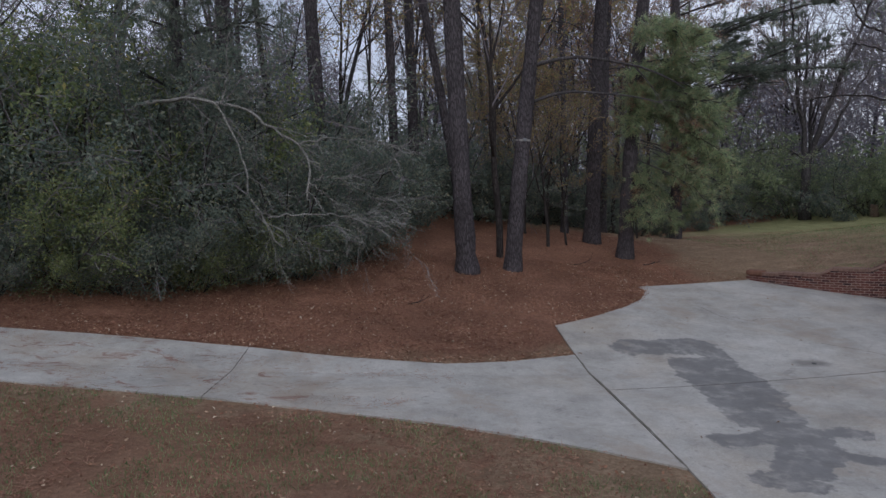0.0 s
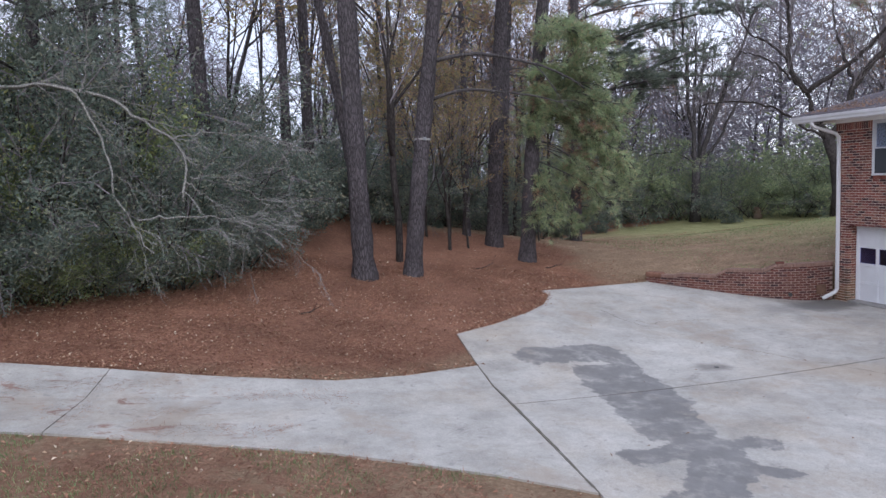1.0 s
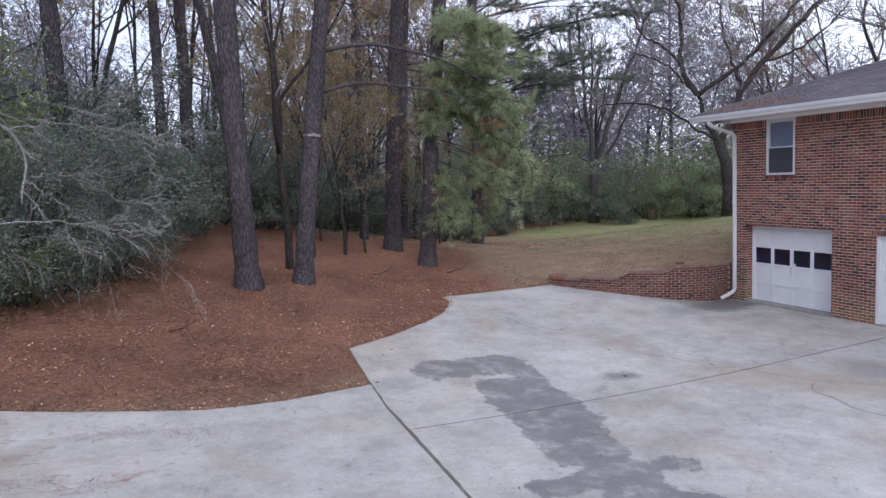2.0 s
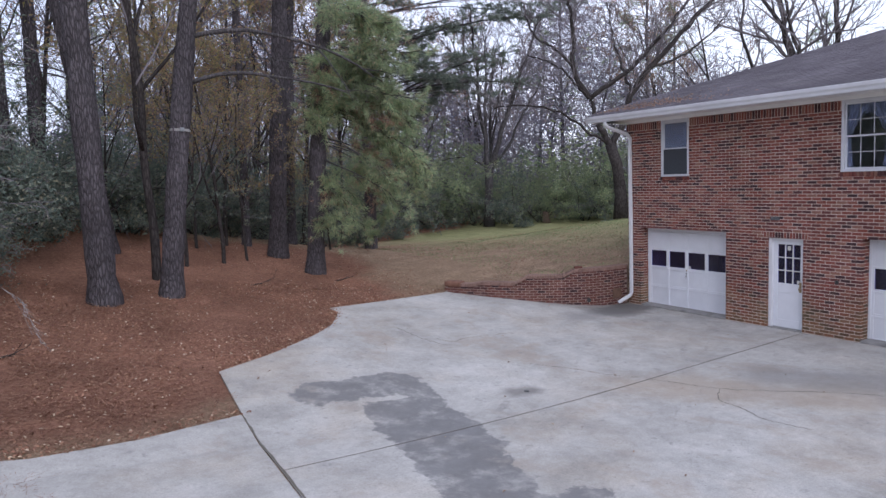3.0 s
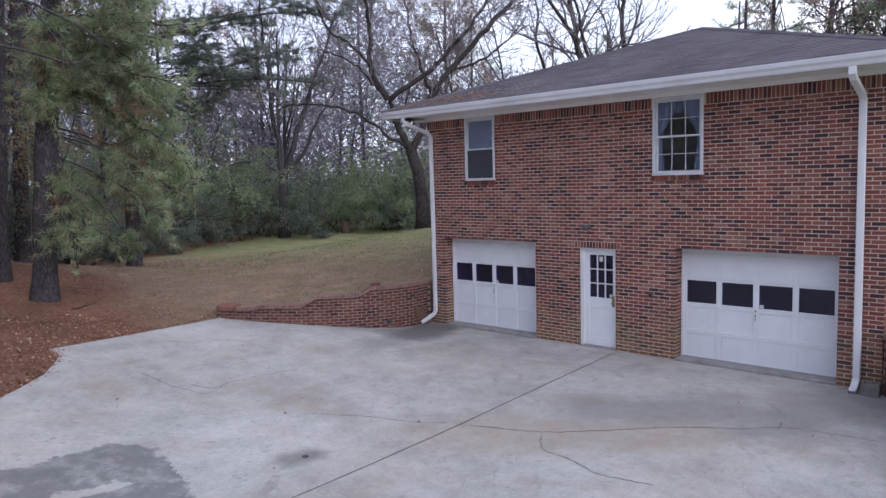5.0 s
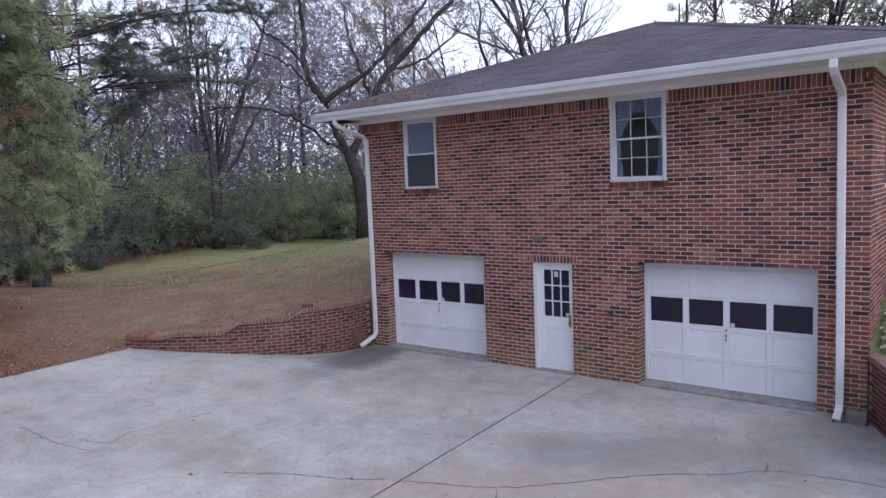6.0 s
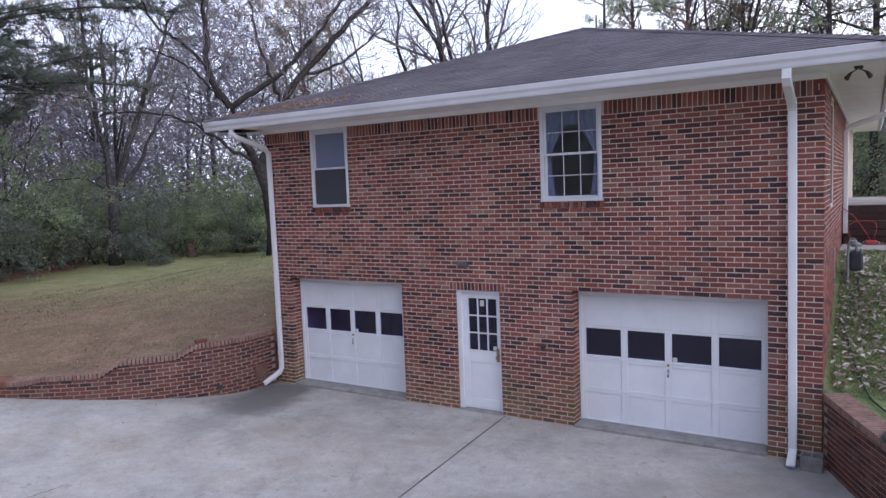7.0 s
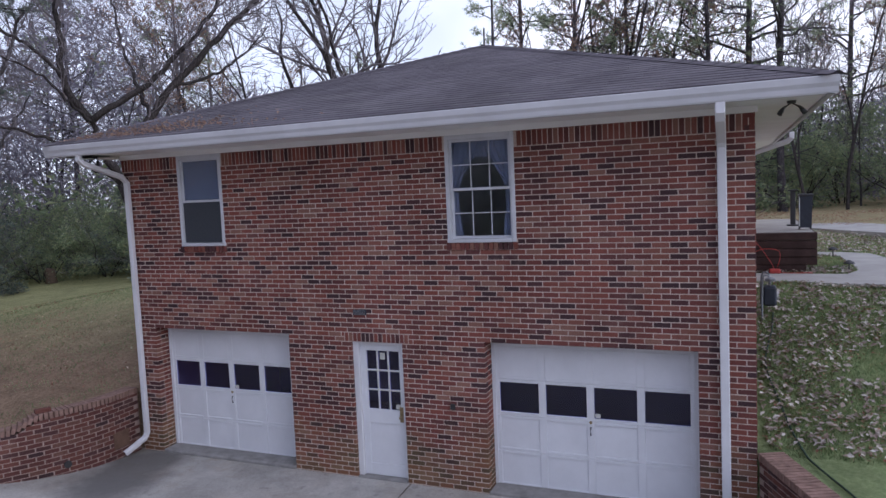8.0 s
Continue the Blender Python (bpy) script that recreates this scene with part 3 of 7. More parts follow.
LINE_B, LEN_B = smooth_line(WALL_B, 80)


def top_a(s):
    """Height of the curved wall's top at s metres from the house: three levels joined by ogees."""
    z = 1.13
    for at, drop in ((1.85, 0.15), (3.14, 0.20), (4.45, 0.07)):
        z -= drop * sstep(at - 0.26, at + 0.2, s)
    return z


def top_b(s):
    return 1.0 - 0.03 * s


def nearest(line, length, x, y):
    """Signed distance to a line (positive on its left as it runs) and the way along it."""
    d = line - np.array((x, y))
    i = int(np.argmin((d * d).sum(1)))
    j = min(max(i, 1), len(line) - 2)
    t = line[j + 1] - line[j - 1]
    t = t / np.hypot(*t)
    side = t[0] * (y - line[i][1]) - t[1] * (x - line[i][0])
    along = t[0] * (x - line[i][0]) + t[1] * (y - line[i][1])
    return side, i / (len(line) - 1) * length, math.hypot(*d[i]), along


def base_height(x, y):
    u = min(24.0, max(0.0, -x - 4))
    v = max(0.0, y - 5)
    if v > 14:
        v = 14 + 4 * (1 - math.exp(-(v - 14) / 4))
    near = sstep(0.0, 3.5, -x)
    z = 0.0044 * u * u - 0.008 * u + (0.032 * v + 0.0025 * v * v) * near + 0.0095 * min(u, 11.0) * v
    if x > -4 and y > 12:
        z = max(z, (0.032 * v + 0.0025 * v * v) * (near + (1 - near) * sstep(12, 15, y)))
    east = sstep(-6.0, -1.0, x)
    k = sstep(22 - 6 * east, 36 - 7 * east, y)
    return z * (1 - k) + 0.45 * k


def land(x, y):
    z = base_height(x, y)
    # lawn held back by the curved wall, rising to the hill beside the house
    if y > 9.0 and x > -9:
        crest = (1.1 + 0.1 * min(max(x, 0.0), 8.0)) * (1 - sstep(14, 28, y)) + 0.45 * sstep(14, 28, y)
        e = sstep(-5.5, 1.0, x)
        hill = z * (1 - e) + max(z, crest) * e
        if x > 0.06:
            k = sstep(9.55, 9.75, y)
            z = z * (1 - k) + min(hill, 2.6) * k
        else:
            side, s, d, along = nearest(LINE_A, LEN_A, x, y)
            behind = side < 0.0
            if s > LEN_A - 0.06:
                z = z + (hill - z) * sstep(0, 0.2, -side)
                fade = 1 - sstep(0.0, 1.6, along)
                blend = (top_a(LEN_A) - 0.1 - z) * fade * sstep(-0.02, 0.1, -side) * (1 - sstep(0.3, 2.5, d))
                z = z + max(0.0, blend)
            elif behind:
                k = sstep(0.3, 3.5, d)
                goal = (top_a(s) - 0.05) * (1 - k) + hill * k
                z = z + (goal - z) * sstep(0.02, 0.11, -side)
    # side yard held back by the straight wall
    if y < 1.0 and x > -12:
        side, s, d, along = nearest(LINE_B, LEN_B, x, y)
        yard = 0.95 + 0.297 * max(0.0, min(x, 4.75)) + 0.03 * max(0.0, min(x - 10.4, 10))
        if x > (0.09 if y > -0.06 else 0.0):
            z = yard if y < 0.6 else z
        else:
            yard = top_b(s) - 0.05
            k = sstep(0.02, 0.11, side) * (1 - sstep(-4.0, -11.0, x)) if side > 0 else 0.0
            if x < -4.8:
                k = sstep(-9.0, -4.8, x) * sstep(-2.2, -3.2, y)
            z = z + (yard - z) * k
    return z


# ---- ground ----
def span(*pieces):
    out = []
    for a, b, step in pieces:
        out += list(np.arange(a, b - 1e-6, step))
    return np.array(out + [pieces[-1][1]])


def build_ground():
    xs = span((-600, -120, 60), (-120, -48, 8), (-48, -26, 1.0), (-26, -9, 0.4), (-9, -5, 0.25), (-5, 0.6, 0.07), (0.6, 9, 0.4), (9, 40, 1.5), (40, 120, 10), (120, 600, 60))
    ys = span((-600, -100, 60), (-100, -24, 8), (-24, -3, 0.7), (-3, 0.3, 0.07), (0.3, 9, 0.3), (9, 13.6, 0.07), (13.6, 30, 0.35), (30, 60, 1.5), (60, 140, 10), (140, 600, 60))
    z = np.array([[land(x, y) for x in xs] for y in ys])
    rng = np.random.default_rng(3)
    z += rng.normal(0, 0.006, z.shape)
    gx, gy = np.meshgrid(xs, ys)
    v = np.stack((gx, gy, z), -1).reshape(-1, 3)
    nx = len(xs)
    i = np.arange(len(ys) - 1)[:, None] * nx + np.arange(nx - 1)[None]
    q = np.stack((i, i + 1, i + nx + 1, i + nx), -1).reshape(-1, 4)
    g = Geo()
    g.add(v, q)
    ob = part("ground", g, M_GROUND, smooth=True, solid=False)
    return tagged(ob, "needle litter below pines and thin autumn lawn", "ground", kind="structure")


build_ground()

LANE_TOP = [(-60, 7.3), (-40, 6.9), (-30, 6.5), (-22.9, 6.42), (-21.4, 6.44), (-19.9, 6.34), (-18.3, 6.16), (-16.7, 5.82), (-14.7, 5.53), (-13.45, 5.66), (-11.97, 6.03)]
LANE_LOW = [(-12.33, 0.57), (-13.3, 1.3), (-14.31, 1.92), (-15.18, 2.36), (-16.25, 2.73), (-17.5, 3.12), (-18.85, 3.46), (-20.3, 3.7), (-21.8, 3.84), (-30, 4.1), (-40, 4.4), (-60, 4.8)]
APRON = [(-11.97, 6.03), (-11.82, 7.9), (-10.65, 8.62), (-9.42, 9.58), (-8.75, 10.25), (-8.38, 10.85), (-8.18, 11.22), (-8.12, 11.48), (-8.2, 11.7), (-4.2, 12.85), (-3.9, 13.0)]
JOINT_A = ((-11.9, 6.2), (-12.42, -1.0))


def slab(name, outline, parent, cell=1.0):
    """A concrete panel on the lie of the land, with a small rounded lip."""
    bm = bmesh.new()
    f = bm.faces.new([bm.verts.new((x, y, 0)) for x, y in outline])
    f.normal_update()
    if f.normal.z < 0:
        f.normal_flip()
    lo = [min(p[i] for p in outline) for i in (0, 1)]
    hi = [max(p[i] for p in outline) for i in (0, 1)]
    for ax in (0, 1):
        k = math.floor(lo[ax]) + cell
        while k < hi[ax]:
            co = [0, 0, 0]
            no = [0, 0, 0]
            co[ax], no[ax] = k, 1
            bmesh.ops.bisect_plane(bm, geom=bm.verts[:] + bm.edges[:] + bm.faces[:], plane_co=co, plane_no=no, dist=1e-5)
            k += cell
    for v in bm.verts:
        v.co.z = base_height(v.co.x, v.co.y) + 0.03
    edges = [e for e in bm.edges if len(e.link_faces) == 1]
    r = bmesh.ops.extrude_edge_only(bm, edges=edges)
    for v in [g for g in r["geom"] if isinstance(g, bmesh.types.BMVert)]:
        v.co.z -= 0.18
    bmesh.ops.triangulate(bm, faces=[f for f in bm.faces if len(f.verts) > 4])
    me = bpy.data.meshes.new(name)
    bm.to_mesh(me)
    bm.free()
    me.materials.append(M_CONCRETE)
    ob = new(name, me)
    ob.parent = parent
    return ob


def shift(p, dx, dy):
    return (p[0] + dx, p[1] + dy)


def ribbon(name, pts, width, parent, label, material, lift=0.034, wob=0.02, seed=0):
    """A narrow strip lying on the slab: an open crack or a dirty joint."""
    rng = np.random.default_rng(seed)
    line, length = smooth_line(pts, max(8, int(len(pts) * 8)))
    line = line + rng.normal(0, wob, line.shape)
    t = np.gradient(line, axis=0)
    t /= np.linalg.norm(t, axis=1)[:, None]
    w = width * rng.uniform(0.35, 1.3, len(line))
    w[0] = w[-1] = 0.002
    nrm = np.stack((-t[:, 1], t[:, 0]), -1) * w[:, None] / 2
    v = []
    for p, q in zip(line + nrm, line - nrm):
        v += [(p[0], p[1], base_height(*p) + lift), (q[0], q[1], base_height(*q) + lift)]
    n = len(line)
    top = [(2 * i, 2 * i + 1, 2 * i + 3, 2 * i + 2) for i in range(n - 1)]
    g = Geo()
    g.add(v, top)
    return part(name, g, material, parent, label, solid=False)


def build_driveway():
    drive = thing("driveway", "pale stained concrete driveway and garage apron", "driveway", kind="structure")
    lane_joint = ((-18.38, 6.15), (-18.74, 3.46))
    east = [p for p in LANE_TOP if p[0] > -18.3]
    low_e = [p for p in LANE_LOW if p[0] > -18.5]
    gap = 0.008
    slab("lane_slab", [shift(lane_joint[0], gap, 0)] + [shift(p, 0, 0) for p in east[:-1]] + [(-11.99, 6.02), (-12.345, 0.58)] + low_e[1:] + [shift(lane_joint[1], gap, 0)], drive)
    slab("lane_slab", [p for p in LANE_TOP if p[0] < -18.5] + [shift(lane_joint[0], -gap, 0), shift(lane_joint[1], -gap, 0)] + [p for p in LANE_LOW if p[0] < -18.8], drive)
    north = APRON[:-1] + [tuple(p) for p in LINE_A[::-9]] + [(0.14, 9.86), (0.14, 4.632)] + [(-12.096, 3.945)]
    north[0] = (-11.97, 6.03)
    slab("apron_slab", north, drive)
    south = [(-12.1, 3.92), (0.14, 4.607), (0.14, 0.0), (0.02, -0.14)] + [tuple(p) for p in LINE_B[6::8]] + [(-4.8, -2.36), (-6.5, -3.2), (-12.7, -3.4), (-12.42, -0.3), (-12.33, 0.57)]
    slab("apron_slab", south, drive)
    # joints filled with dirt and moss, and the open cracks
    fill = (("joint_filler", [(-11.98, 6.03), (-12.07, 4.2), (-12.19, 2.4), (-12.337, 0.58)], 0.032), ("joint_filler", [(0.05, 4.615), (-4, 4.39), (-8, 4.165), (-12.09, 3.932)], 0.021),
            ("joint_filler", [(-18.38, 6.12), (-18.56, 4.8), (-18.74, 3.47)], 0.018))
    for i, (n, pts, w) in enumerate(fill):
        ribbon(n, pts, w, drive, "dark dirt in the slab joint", M_CRACK, 0.033, 0.004, i)
    cracks = ([(-6.41, 6.26), (-5.89, 5.57), (-5.53, 4.85), (-5.26, 4.48)], [(-5.24, 4.4), (-5.07, 3.96), (-4.75, 3.21), (-4.11, 2.51), (-3.38, 1.77), (-3.02, 1.2), (-2.59, 0.7), (-2.43, 0.08), (-2.37, -0.47)],
              [(-4.75, 3.21), (-5.26, 2.86), (-5.34, 2.38), (-5.5, 1.89), (-5.38, 1.24)], [(-7.44, 9.62), (-7.37, 8.75), (-7.27, 8.39), (-7.16, 7.97)],
              [(-7.1, 8.6), (-6.87, 8.17), (-6.56, 8.31), (-5.95, 8.33), (-5.23, 8.28)], [(-2.68, 0.73), (-2.5, 0.76), (-2.31, 0.8)])
    for i, c in enumerate(cracks):
        ribbon("crack", c, 0.015, drive, "thin dark crack in the concrete", M_CRACK, 0.035, 0.012, 40 + i)
    g = Geo()
    zc = base_height(-7.42, 5.05)
    ring = [(math.cos(k * math.pi / 8), math.sin(k * math.pi / 8)) for k in range(16)]
    g.tube([(-7.42, 5.05, zc + 0.02), (-7.42, 5.05, zc + 0.037)], [0.05, 0.045], 16)
    part("drain_cap", g, M_DARK, drive, "small rusty drain cap")


build_driveway()

# ---- brickwork ----
BL, BH, BD, JT = 0.2000, 0.0580, 0.112, 0.0130
COURSE, PITCH = BH + JT, BL + JT


def brick_block(l, h, d, c=0.004):
    """One brick: the long face looks to -x, chamfered; origin in the middle of that face."""
    g = Geo()
    y, z = l / 2, h / 2
    v = [(0, -y + c, -z + c), (0, y - c, -z + c), (0, y - c, z - c), (0, -y + c, z - c),
         (c, -y, -z), (c, y, -z), (c, y, z), (c, -y, z), (d, -y, -z), (d, y, -z), (d, y, z), (d, -y, z)]
    q = [(0, 1, 2, 3), (0, 4, 5, 1), (1, 5, 6, 2), (2, 6, 7, 3), (3, 7, 4, 0), (4, 8, 9, 5), (5, 9, 10, 6), (6, 10, 11, 7), (7, 11, 8, 4)]
    return v, q


BRICK_MESH = {}


def brick_mesh(l, h, d, coping=False, old=False):
    key = (round(l, 3), round(h, 3), round(d, 3), coping, old)
    if key not in BRICK_MESH:
        g = Geo()
        g.add(*brick_block(l, h, d))
        me = g.mesh("brick", M_COPING if coping else M_BRICK_OLD if old else M_BRICK)
        fix_normals(me)
        BRICK_MESH[key] = me
    return BRICK_MESH[key]


BRICKS = []  # placed at the end of the file: parent, name, size, pose


def brick_wall(length, height, openings, z0=0.0, soldier=None):
    """Courses of a running-bond wall as (along, up, length, height) of each brick's middle, left clear of the openings."""
    out = []
    n = int(math.ceil((height - z0) / COURSE))
    for i in range(n):
        zc = z0 + i * COURSE + COURSE / 2
        zt = zc + BH / 2
        if zt > height + 0.01:
            break
        s = -PITCH / 2 if i % 2 else 0.0
        while s < length:
            a, b = max(-0.004, s + JT / 2), min(length + 0.004, s + PITCH - JT / 2)
            pieces = [(a, b)]
            for y0, y1, o0, o1 in openings:
                if zc > o0 - BH * 0.45 and zc < o1 + BH * 0.45:
                    nxt = []
                    for p, q in pieces:
                        if q <= y0 or p >= y1:
                            # ends close to the opening are brought up to its edge
                            nxt.append((y1 - 0.004 if 0 <= p - y1 < 0.05 else p, y0 + 0.004 if 0 <= y0 - q < 0.05 else q))
                        else:
                            if p < y0 - 0.02:
                                nxt.append((p, y0 + 0.004))
                            if q > y1 + 0.02:
                                nxt.append((y1 - 0.004, q))
                    pieces = nxt
            out += [((p + q) / 2, zc, q - p, BH) for p, q in pieces if q - p > 0.03]
            s += PITCH
    return out


def mortar_panels(x0, x1, y0, y1, z0, z1, holes):
    """One pierced wall slab; its faces share their corners."""
    ys = sorted({y0, y1, *[min(max(h[i], y0), y1) for h in holes for i in (0, 1)]})
    zs = sorted({z0, z1, *[min(max(h[i], z0), z1) for h in holes for i in (2, 3)]})
    ny, nz = len(ys), len(zs)
    full = [[not any(h[0] < (ys[j] + ys[j + 1]) / 2 < h[1] and h[2] < (zs[i] + zs[i + 1]) / 2 < h[3] for h in holes) for j in range(ny - 1)] for i in range(nz - 1)]
    g = Geo()

    def at(k, i, j):
        return (k * nz + i) * ny + j
    q = []
    for i in range(nz - 1):
        for j in range(ny - 1):
            if not full[i][j]:
                continue
            c = ((i, j), (i, j + 1), (i + 1, j + 1), (i + 1, j))
            q += [tuple(at(0, *p) for p in c), tuple(at(1, *p) for p in c)]
            for (p, r), (di, dj) in zip(zip(c, c[1:] + c[:1]), ((-1, 0), (0, 1), (1, 0), (0, -1))):
                a, b = i + di, j + dj
                if not (0 <= a < nz - 1 and 0 <= b < ny - 1 and full[a][b]):
                    q.append((at(0, *p), at(0, *r), at(1, *r), at(1, *p)))
    g.add([(x, y, z) for x in (x0, x1) for z in zs for y in ys], q)
    return g


# ---- house ----
HW, HL, HTOP = 9.70, 15.0, 5.0
HEAD = HTOP - 0.205 - round((HTOP - 0.205 - 2.15) / COURSE) * COURSE + JT / 2
GL, DR, GR = (6.58, 9.26, -0.3, HEAD), (4.645, 5.49, -0.3, 2.10), (0.645, 3.405, -0.3, HEAD)
WR, WL = (2.885, 3.865, 3.545, 5.0), (7.66, 8.54, 3.545, 5.0)
house = thing("house", "two-storey red and brown brick house with hipped roof", "house")


def build_house_walls():
    holes = [GL, DR, GR, WR, WL]
    west = part("wall", mortar_panels(0.006, 0.38, 0.006, HW, -0.4, HTOP, holes), M_MORTAR, house, "multicoloured red brick wall with pale mortar")
    soldier_z0 = HTOP - 0.205
    openings = [GL, (DR[0], DR[1], DR[2], DR[3]), GR, (WR[0], WR[1], WR[2], 6), (WL[0], WL[1], WL[2], 6),
                (WR[0] - 0.02, WR[1] + 0.02, WR[2] - 0.105, WR[2]), (WL[0] - 0.02, WL[1] + 0.02, WL[2] - 0.105, WL[2]), (DR[0] - 0.11, DR[1] + 0.11, DR[3], DR[3] + 0.135)]
    rng = np.random.default_rng(11)
    for y, z, l, h in brick_wall(HW, soldier_z0, openings, soldier_z0 - 72 * COURSE):
        BRICKS.append((west, "brick", (l, h, BD), pose(rng.normal(0, 0.0012), y, z, rng.normal(0, 0.25), 0, rng.normal(0, 0.2)), 4.0 < y < 6.9 and 0.4 < z < 2.3))
    pitch = 0.0695
    k = 0
    while k * pitch < HW - 0.03:
        y = k * pitch + pitch / 2
        if not any(o[0] - 0.01 < y < o[1] + 0.01 for o in (WR, WL)):
            BRICKS.append((west, "soldier_brick", (BH, 0.195, BD), pose(rng.normal(0, 0.0012), y, soldier_z0 + 0.105, 0, 0, 0), False))
        k += 1
    for o in (WR, WL):
        n = int((o[1] - o[0] + 0.04) / 0.068)
        for i in range(n):
            y = o[0] - 0.02 + (i + 0.5) * (o[1] - o[0] + 0.04) / n
            BRICKS.append((west, "sill_brick", (0.058, 0.095, 0.13), pose(-0.022, y, o[2] - 0.053, 0, -8, 0), False))
    n = int((DR[1] - DR[0] + 0.2) / 0.0675)
    for i in range(n):
        y = DR[0] - 0.1 + (i + 0.5) * (DR[1] - DR[0] + 0.2) / n
        BRICKS.append((west, "lintel_brick", (0.0575, 0.127, BD), pose(0, y, DR[3] + 0.068, 0, 0, 0), False))
    # brick returns of the two wide openings
    for o in (GL, GR):
        for i in range(36):
            z = soldier_z0 - (71.5 - i) * COURSE
            if not -0.1 < z < o[3]:
                continue
            for x, l in (((0.217, 0.19),) if i % 2 else ((0.168, 0.092), (0.268, 0.092))):
                BRICKS.append((west, "brick", (l, BH, 0.05), pose(x, o[1] - 0.006, z, 0, 0, 90), False))
                BRICKS.append((west, "brick", (l, BH, 0.05), pose(x, o[0] + 0.006, z, 0, 0, -90), False))
    # south side, seen along its face
    shole = [(1.6, 2.5, 3.3, 4.9), (2.9, 3.6, 1.95, 2.6)]
    g = Geo()
    inner = mortar_panels(0.0, 0.244, 0.25, HL, 0.2, HTOP, shole)
    v = np.vstack(inner.v)
    g.add(np.stack((v[:, 1], v[:, 0] + 0.006, v[:, 2]), -1), np.vstack(inner.q))
    south = part("wall", g, M_MORTAR, house, "red brick side wall", solid=False)
    fix_normals(south.data)
    turn = pose(0, 0, 0, 0, 0, 90)
    for y, z, l, h in brick_wall(HL, HTOP, shole, soldier_z0 - 61 * COURSE):
        if y < 8.0:
            BRICKS.append((south, "brick", (l, h, BD), pose(y + 0.006, 0, z) @ turn, False))
    for y0, y1, z0, z1 in shole:
        boxpart("window_frame", (y0, y1, 0.03, 0.16, z0, z1), M_TRIM, house, "narrow white window frame")
        boxpart("window_pane", (y0 + 0.06, y1 - 0.06, 0.022, 0.03, z0 + 0.06, z1 - 0.06), M_SCREEN, house, "dark glass")
    g = Geo()
    g.box(0.25, HL, HW - 0.25, HW, -0.4, HTOP)
    part("wall", g, M_MORTAR, house, "brick side wall", solid=False)
    g = Geo()
    g.box(HL - 0.25, HL, 0.25, HW - 0.25, -0.4, HTOP)
    part("wall", g, M_MORTAR, house, "brick rear wall", solid=False)
    g = Geo()
    g.box(0.25, HL - 0.25, 0.25, HW - 0.25, 2.55, 2.8)
    part("upper_floor", g, M_ROOM, house)
    g = Geo()
    g.box(0.25, HL - 0.25, 0.25, HW - 0.25, -0.3, -0.02)
    part("garage_floor", g, M_SILL, house)
    g = Geo()
    g.box(0.25, HL - 0.25, 0.25, HW - 0.25, 4.96, 5.0)
    part("upper_ceiling", g, M_ROOM, house)
    g = Geo()
    g.box(3.6, 3.7, 0.25, HW - 0.25, -0.02, 2.55)
    part("inner_wall", g, M_INSIDE, house)
    g = Geo()
    g.box(2.6, 2.7, 0.25, HW - 0.25, 2.8, 4.96)
    part("inner_wall", g, M_ROOM, house)
    return west


EAVE_Z, EAVE_X, EAVE_S, EAVE_N = 5.245, -0.86, -0.74, 10.44
APEX = (4.72, 4.85, 7.12)


